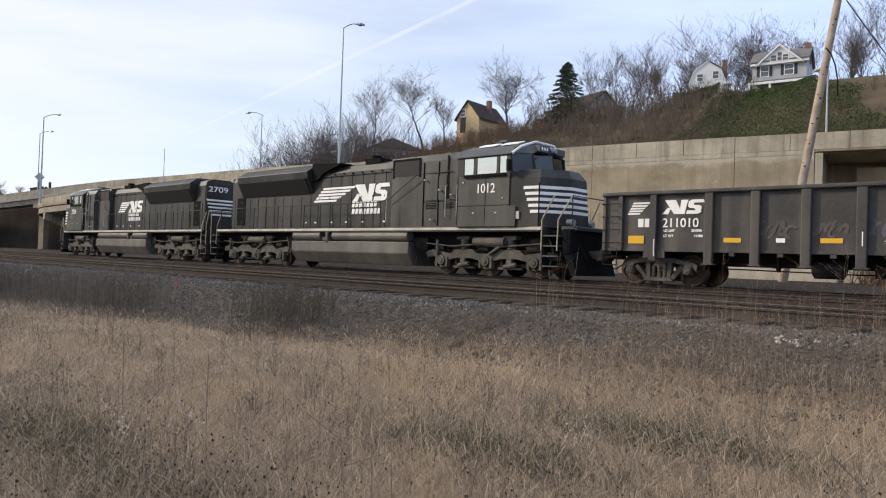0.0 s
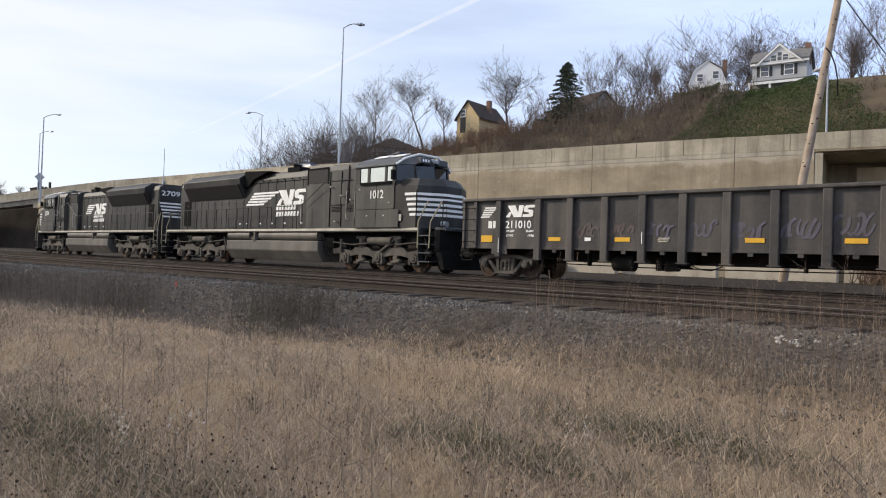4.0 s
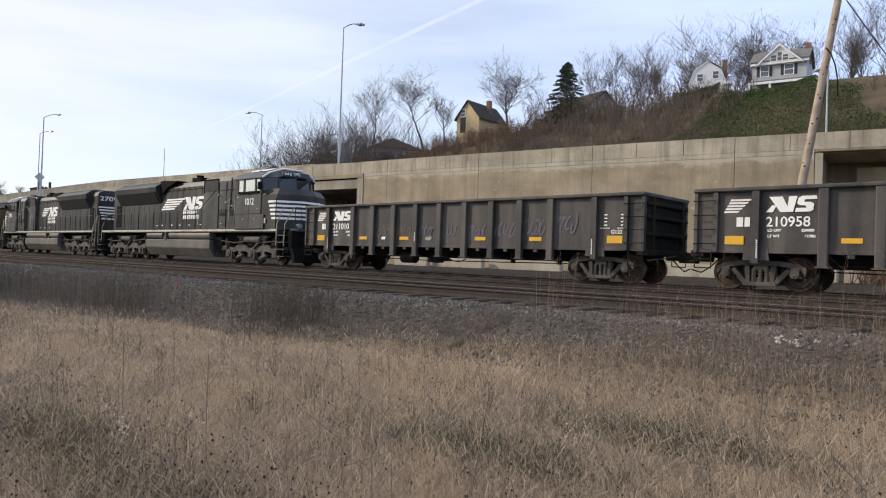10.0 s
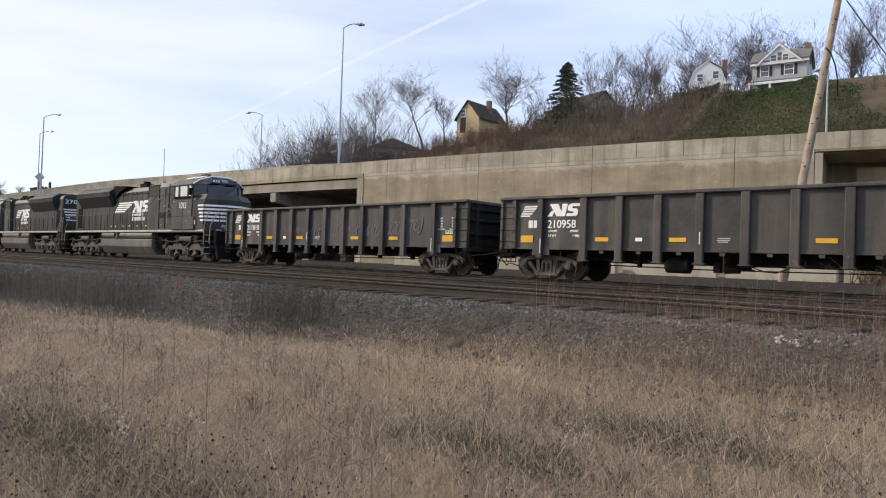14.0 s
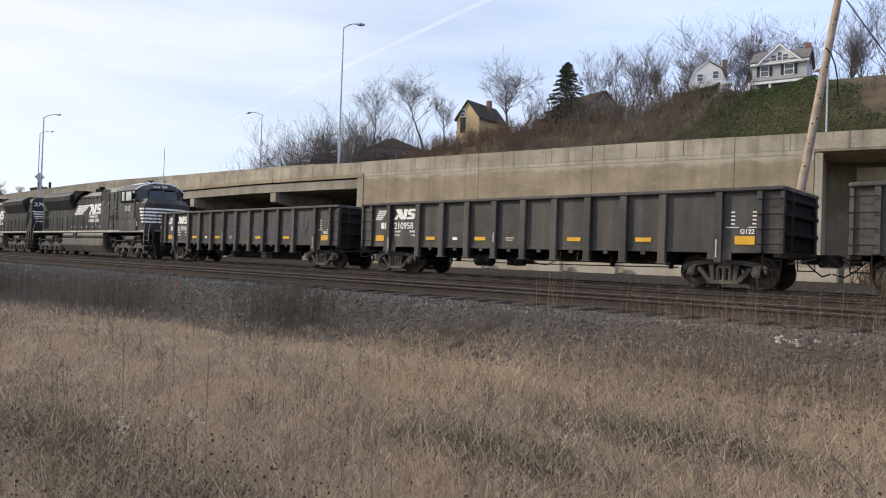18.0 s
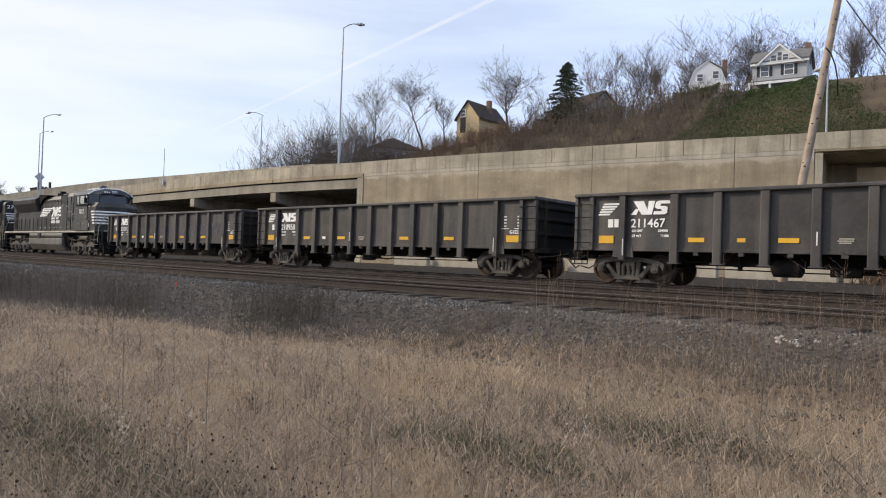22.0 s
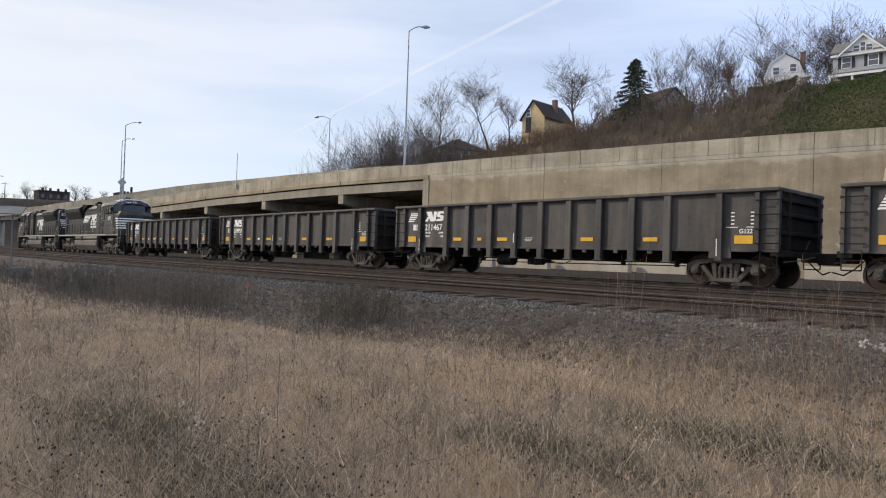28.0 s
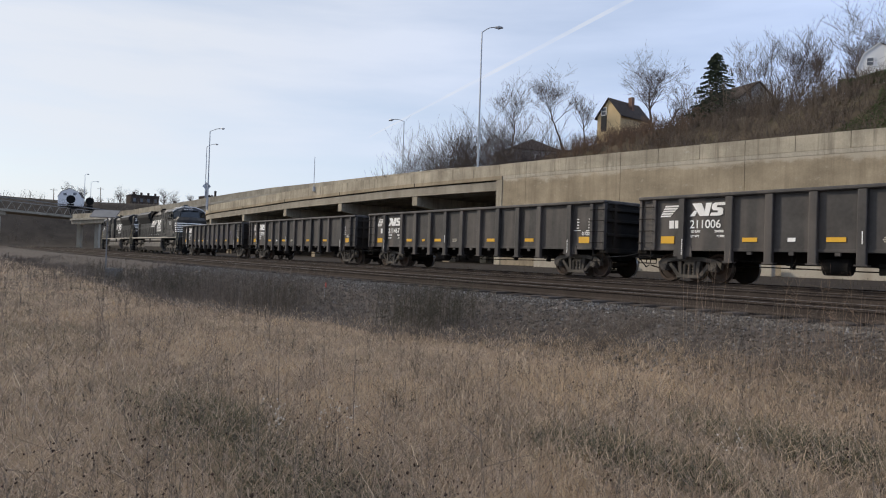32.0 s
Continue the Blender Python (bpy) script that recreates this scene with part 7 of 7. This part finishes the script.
spots = [(-2.3, 5.0, 0.6, 0.45, -1.2), (-3.0, 3.7, 0.7, 0.45, -0.8), (-5.2, 1.75, 0.7, 0.4, -0.7), (-2.4, 3.0, 0.6, 0.4, -0.5), (-5.0, 6.5, 0.9, 0.4, 1.2), (-1.6, 7.0, 0.8, 0.5, 0.9), (-6.6, 5.0, 1.6, 0.6, 0.6), (-1.7, 4.3, 0.5, 0.4, 0.7)]
tone = tone + patch(x, y, spots) - 1.3 * smooth(2.4, 0.6, y)
tall = (0.72 + 0.40 * wave(x, y, 2.4, 6) + 0.2 * wave(x, y, 0.6, 2)) * (1 - 0.35 * np.clip(patch(x, y, spots[4:6]), 0, 1))
for mask, material, hh, label in ((tone > 0.22, GRASS_A, (0.07, 0.27), "dense tan dry meadow grass"), ((tone <= 0.22) & (tone > -0.62), GRASS_B, (0.05, 0.20), "dense grey-brown dry meadow grass"),
                                  (tone <= -0.62, GRASS_G, (0.05, 0.16), "short greenish winter grass between dry tufts")):
    n = int(mask.sum())
    h = r.uniform(*hh, n) * tall[mask] * (0.55 + 0.45 * smooth(2, 9, d[mask]))
    w = 0.0003 + 0.00021 * d[mask]
    stuff("dry_grass", *blades(x[mask], y[mask], h, w * r.uniform(0.4, 1.2, n), np.where(r.uniform(0, 1, n) < 0.7, r.uniform(0.15, 1.3, n), r.uniform(0.8, 2.8, n)), r), material, label, "grass")
x, y, d, r = meadow(6500, 32)
n = len(x)
stuff("straw", *blades(x, y, r.uniform(0.10, 0.30, n), 0.0004 + 0.00018 * d, r.uniform(0.2, 2.0, n), r), GRASS_C, "pale straw stalks standing out of the grass", "grass")

x, y, d, r = meadow(22000, 34)
n = len(x)
stuff("dead_stems", *blades(x, y, r.uniform(0.08, 0.30, n), 0.0007 + 0.00024 * d, r.uniform(0.2, 2.4, n), r), WEED, "dark dead stems tangled in the grass", "grass")
x, y, d, r = meadow(5500, 35)
n = len(x)
stuff("straw", *blades(x, y, r.uniform(0.05, 0.16, n), 0.0007 + 0.00024 * d, r.uniform(1.0, 4.0, n), r, ground_z(x, y) + r.uniform(0.05, 0.2, n)), GRASS_C, "pale bent straw lying over the grass", "grass")
x, y, d, r = meadow(110000, 33)
n = len(x)
stuff("matted_grass", *blades(x, y, r.uniform(0.04, 0.12, n), 0.0005 + 0.00024 * d, r.uniform(0.8, 2.6, n), r, ground_z(x, y) + r.uniform(0.02, 0.2, n)), GRASS_B, "matted fallen grass stems", "grass")


def weeds(x, y, h, r, thick, branches=9, base=None):
    """Upright dead stalks with short side twigs."""
    n = len(x)
    z = ground_z(x, y) - 0.03
    a, ln = r.uniform(0, 2 * np.pi, n), r.uniform(0.0, 0.22, n)
    p = np.stack([x, y, z], 1)
    e = p + np.stack([np.cos(a) * ln * h, np.sin(a) * ln * h, h], 1)
    th = np.broadcast_to(np.asarray(thick, float), (n,))[:, None]
    segs = [np.concatenate([p, e, th, th * 0.5], 1)]
    for j in range(branches):
        u = r.uniform(0.25, 1.0, n)[:, None]
        c = p + (e - p) * u
        q = c + r.normal(0, 1, (n, 3)) * np.array([0.13, 0.13, 0.05]) * h[:, None] + np.array([0, 0, 0.13]) * h[:, None]
        segs.append(np.concatenate([c, q, th * 0.6, th * 0.35], 1))
    return np.concatenate(segs), e


def nuggets(c, s, r):
    """Small six-cornered lumps."""
    n = len(c)
    o = np.array([[1, 0, 0], [-1, 0, 0], [0, 1, 0], [0, -1, 0], [0, 0, 1], [0, 0, -1]], float)
    v = c[:, None, :] + o[None] * s[:, None, None] * r.uniform(0.55, 1.25, (n, 6, 1)) + r.normal(0, 0.16, (n, 6, 3)) * s[:, None, None]
    f = np.array([[0, 2, 4], [2, 1, 4], [1, 3, 4], [3, 0, 4], [2, 0, 5], [1, 2, 5], [3, 1, 5], [0, 3, 5]])
    return v.reshape(-1, 3), (np.arange(n)[:, None, None] * 6 + f[None]).reshape(-1, 3)


# dark weeds along the foot of the ballast
r = np.random.default_rng(41)
n = 5600
x = -6.0 - 60 * r.uniform(0, 1, n) ** 1.9
y = verge(x) - 0.5 + (8.6 - verge(x)) * r.uniform(0, 1, n) ** 1.2
h = r.uniform(0.35, 0.85, n) * np.interp(x, [-72, -36, -24, -18, -11, -5.5], [0.35, 0.38, 0.7, 1.0, 0.85, 0.45]) * (0.38 + 1.05 * smooth(-0.05, 0.65, wave(x, 0.6 * y, 2.3, 3) + 0.3 * wave(x, y, 0.7, 5)))
s, _ = weeds(x, y, h, r, 0.0016 + 0.00013 * np.abs(x), 10)
stuff("dry_weeds", *tubes(s, 3), WEED, "dark tangled dead weeds along the ballast's foot", "weeds")
r = np.random.default_rng(48)
n = 1900
x = 1.2 - 7.7 * r.uniform(0, 1, n) ** 1.3
y = 6.5 + 1.7 * r.uniform(0, 1, n) ** 1.2
s, _ = weeds(x, y, r.uniform(0.12, 0.50, n), r, 0.0014, 9)
stuff("dry_weeds", *tubes(s, 3), WEED, "low brown dead weeds on the ballast shoulder", "weeds")
n = 1300
x, y = r.uniform(-75, -15, n), r.uniform(-4, 6, n)
s, _ = weeds(x, y, r.uniform(0.2, 0.55, n), r, 0.003 + 0.00016 * np.abs(x), 9)
stuff("dry_weeds", *tubes(s, 3), WEED, "dark dead weeds scattered over the far meadow", "weeds")
n = 760
x = np.concatenate([r.normal(-9.6, 0.7, 200), r.normal(-14.5, 0.8, 160), r.normal(-20, 2.2, 260), r.normal(-28, 4.0, 140)])
y = np.concatenate([r.normal(6.9, 0.4, 200), r.normal(6.1, 0.4, 160), r.normal(5.9, 0.5, 260), r.normal(5.8, 0.6, 140)])
s, _ = weeds(x, y, r.uniform(0.35, 0.78, n), r, 0.0020 + 0.00008 * np.abs(x), 13)
stuff("dry_weeds", *tubes(s, 3), DARK_WEED, "dense dark clump of dead weeds", "weeds")
n = 1500
x, y = r.uniform(-48, 6, n), r.uniform(23.4, 30, n)
s, _ = weeds(x, y, r.uniform(0.08, 0.28, n), r, 0.004, 7)
stuff("dry_weeds", *tubes(s, 3), DARK_WEED, "low dark weeds beyond the far track", "weeds")
# tall reedy stalks
r = np.random.default_rng(42)
n = 300
x, y = 0.3 - 4.2 * r.uniform(0, 1, n) ** 1.2, r.uniform(6.4, 8.1, n)
h = r.uniform(0.45, 1.10, n)
s, e = weeds(x, y, h * np.where(r.uniform(0, 1, n) < 0.6, 0.65, 1.0), r, 0.0014, 9)
n2 = 11
x2, y2 = r.normal(-5.15, 0.16, n2), r.normal(7.8, 0.2, n2)
s2, e2 = weeds(x2, y2, r.uniform(0.75, 1.12, n2), r, 0.0018, 2)
stuff("tall_stalks", *tubes(np.concatenate([s, s2]), 3), REED, "tall tan stalks by the ballast", "weeds")
n = 2600
x, y = r.uniform(-4.5, 0.6, n), r.uniform(6.0, 7.3, n)
stuff("dry_grass", *blades(x, y, r.uniform(0.12, 0.42, n), np.full(n, 0.0013), r.uniform(0.1, 0.7, n), r), GRASS_B, "tall thin tan grass among the stalks", "grass")
# dead flower stalks with dark heads, scattered over the meadow
r = np.random.default_rng(43)
x, y, d, _ = meadow(900, 44)
s, e = weeds(x, y, r.uniform(0.3, 0.6, len(x)), r, 0.0009 + 0.00017 * d, 12)
stuff("dead_flowers", *tubes(s, 3), WEED, "dead brown flower stalks in the meadow", "weeds")
k = len(x)
heads = s[k:, 3:6][r.uniform(0, 1, len(s) - k) < 0.5]
stuff("seed_heads", *nuggets(heads, r.uniform(0.004, 0.0075, len(heads)), r), SEED, "dark dry seed heads on the dead stalks", "weeds")
x = np.concatenate([r.normal(-4.6, 0.08, 5), r.normal(-4.5, 0.1, 7), r.normal(-2.6, 0.1, 4)])
y = np.concatenate([r.normal(2.05, 0.05, 5), r.normal(2.45, 0.08, 7), r.normal(4.4, 0.1, 4)])
s, e = weeds(x, y, r.uniform(0.16, 0.26, len(x)), r, 0.003, 5)
stuff("fluffy_weeds", *nuggets(s[:, 3:6], r.uniform(0.005, 0.011, len(s)), r), FLUFF, "small pale seed tufts in the grass", "weeds")
# tufts: dark twiggy dead plants and pale bunches of straw
r = np.random.default_rng(73)
x, y, d, _ = meadow(270, 71)
x, y, d = np.repeat(x, 11), np.repeat(y, 11), np.repeat(d, 11)
n = len(x)
x, y = x + r.normal(0, 1, n) * (0.05 + 0.010 * d), y + r.normal(0, 1, n) * (0.05 + 0.010 * d)
s, e = weeds(x, y, r.uniform(0.08, 0.26, n), r, 0.0009 + 0.00016 * d, 6)
stuff("dead_plants", *tubes(s, 3), DARK_WEED, "dark twiggy tufts of dead plants in the grass", "weeds")
x, y, d, _ = meadow(300, 72)
x, y, d = np.repeat(x, 40), np.repeat(y, 40), np.repeat(d, 40)
n = len(x)
x, y = x + r.normal(0, 1, n) * (0.03 + 0.008 * d), y + r.normal(0, 1, n) * (0.03 + 0.008 * d)
stuff("straw_tufts", *blades(x, y, r.uniform(0.06, 0.24, n), 0.0004 + 0.00019 * d, r.uniform(0.2, 1.5, n), r), GRASS_C, "pale bunches of bent straw in the meadow", "grass")
# a few tall single stems
r = np.random.default_rng(45)
x, y, d, _ = meadow(36, 46)
s, e = weeds(x, y, r.uniform(0.5, 0.8, len(x)), r, 0.0018 + 0.0003 * d, 3)
stuff("single_stems", *tubes(s, 4), WEED, "single tall dead stems in the meadow", "weeds")
# ballast stones on the shoulder and between the tracks
r = np.random.default_rng(47)
n = 24000
x, y = -34 * r.uniform(0, 1, n) ** 1.3 + 3, 6.3 + 3.3 * r.uniform(0, 1, n) ** 0.8
sz = r.uniform(0.012, 0.030, n)
stuff("ballast_stones", *nuggets(np.stack([x, y, ground_z(x, y) + sz * 0.35], 1), sz, r), STONE, "loose grey ballast stones on the shoulder", "stones")
n = 8000
x, y = r.uniform(-40, 2, n), r.uniform(9.3, 24, n)
sz = r.uniform(0.02, 0.04, n)
stuff("ballast_stones", *nuggets(np.stack([x, y, ground_z(x, y) + sz * 0.2], 1), sz, r), GRAVEL, "brown ballast stones between the tracks", "stones")
n = 18
x, y = r.normal(-2.3, 0.13, n), r.normal(8.2, 0.09, n)
stuff("pale_stones", *nuggets(np.stack([x, y, ground_z(x, y) + 0.02], 1), r.uniform(0.012, 0.035, n), r), FLUFF, "cluster of pale broken stones", "stones")

flag = thing("survey_flag", "small red marker flag on a wire in the weeds", "marker flag", pose(-14.4, 7.3, float(ground_z(-14.4, 7.3))))
bm = bmesh.new()
tube(bm, (0, 0, -0.1), (0, 0, 0.36), 0.004, n=5)
part("wire", bm, STEEL, flag)
part("flag", many([(0, 0.06, -0.004, 0.004, 0.25, 0.36)]), RED, flag)
solar = thing("solar_post", "grey solar panel on a thin post with pale cabinet", "solar panel", pose(-31.1, 5.95, float(ground_z(-31.1, 5.95)), 0, 0, 54))
bm = bmesh.new()
tube(bm, (0, 0, -0.1), (0, 0, 2.6), 0.028, n=8)
part("post", bm, DULL_STEEL, solar)
bm = bmesh.new()
extrude(bm, [(-0.22, 2.42), (0.20, 2.72), (0.18, 2.75), (-0.24, 2.45)], "x", -0.62, 0.42)
part("panel", bm, DULL_STEEL, solar, "tilted grey solar panel")
part("cabinet", many([(0.02, 0.66, -0.15, 0.12, 0.08, 0.42)]), DULL_STEEL, solar, "pale grey battery cabinet", bevel=0.02)
part("cabinet_leg", many([(0.1, 0.15, -0.05, 0.0, -0.1, 0.08)]), DULL_STEEL, solar)
part("cabinet_leg", many([(0.52, 0.57, -0.05, 0.0, -0.1, 0.08)]), DULL_STEEL, solar)

# low green weeds in the damp patches
r = np.random.default_rng(51)
n = 9000
which = r.integers(0, 4, n)
cx, cy = np.array([-2.3, -3.0, -5.2, -3.3])[which], np.array([5.0, 3.7, 1.75, 1.7])[which]
x, y = cx + r.normal(0, 0.55, n), cy + r.normal(0, 0.22, n)
WEED_GREEN = island_mat("low_green_weeds", [(0.105, 0.105, 0.064), (0.155, 0.148, 0.095), (0.078, 0.076, 0.048), (0.20, 0.182, 0.13)], 0.85, 0.2)
stuff("green_weeds", *blades(x, y, r.uniform(0.06, 0.24, n), r.uniform(0.0012, 0.0034, n), r.uniform(0.3, 1.8, n), r), WEED_GREEN, "low grey-green winter weeds", "weeds")
# the verge goes on around and behind the stand
r = np.random.default_rng(61)
n = 60000
x, y = r.uniform(-30, 26, n), r.uniform(-24, 6.2, n)
a = np.degrees(np.arctan2(-x, y))
keep = (a < 2.5) | (a > 96.5) | (np.hypot(x, y) < 1.75)
keep &= np.hypot(x, y) > 0.5
x, y = x[keep], y[keep]
n = len(x)
stuff("dry_grass", *blades(x, y, r.uniform(0.07, 0.24, n), r.uniform(0.003, 0.006, n), r.uniform(0.3, 2.5, n), r), GRASS_B, "dry grey-brown grass around the verge", "grass")

motions()
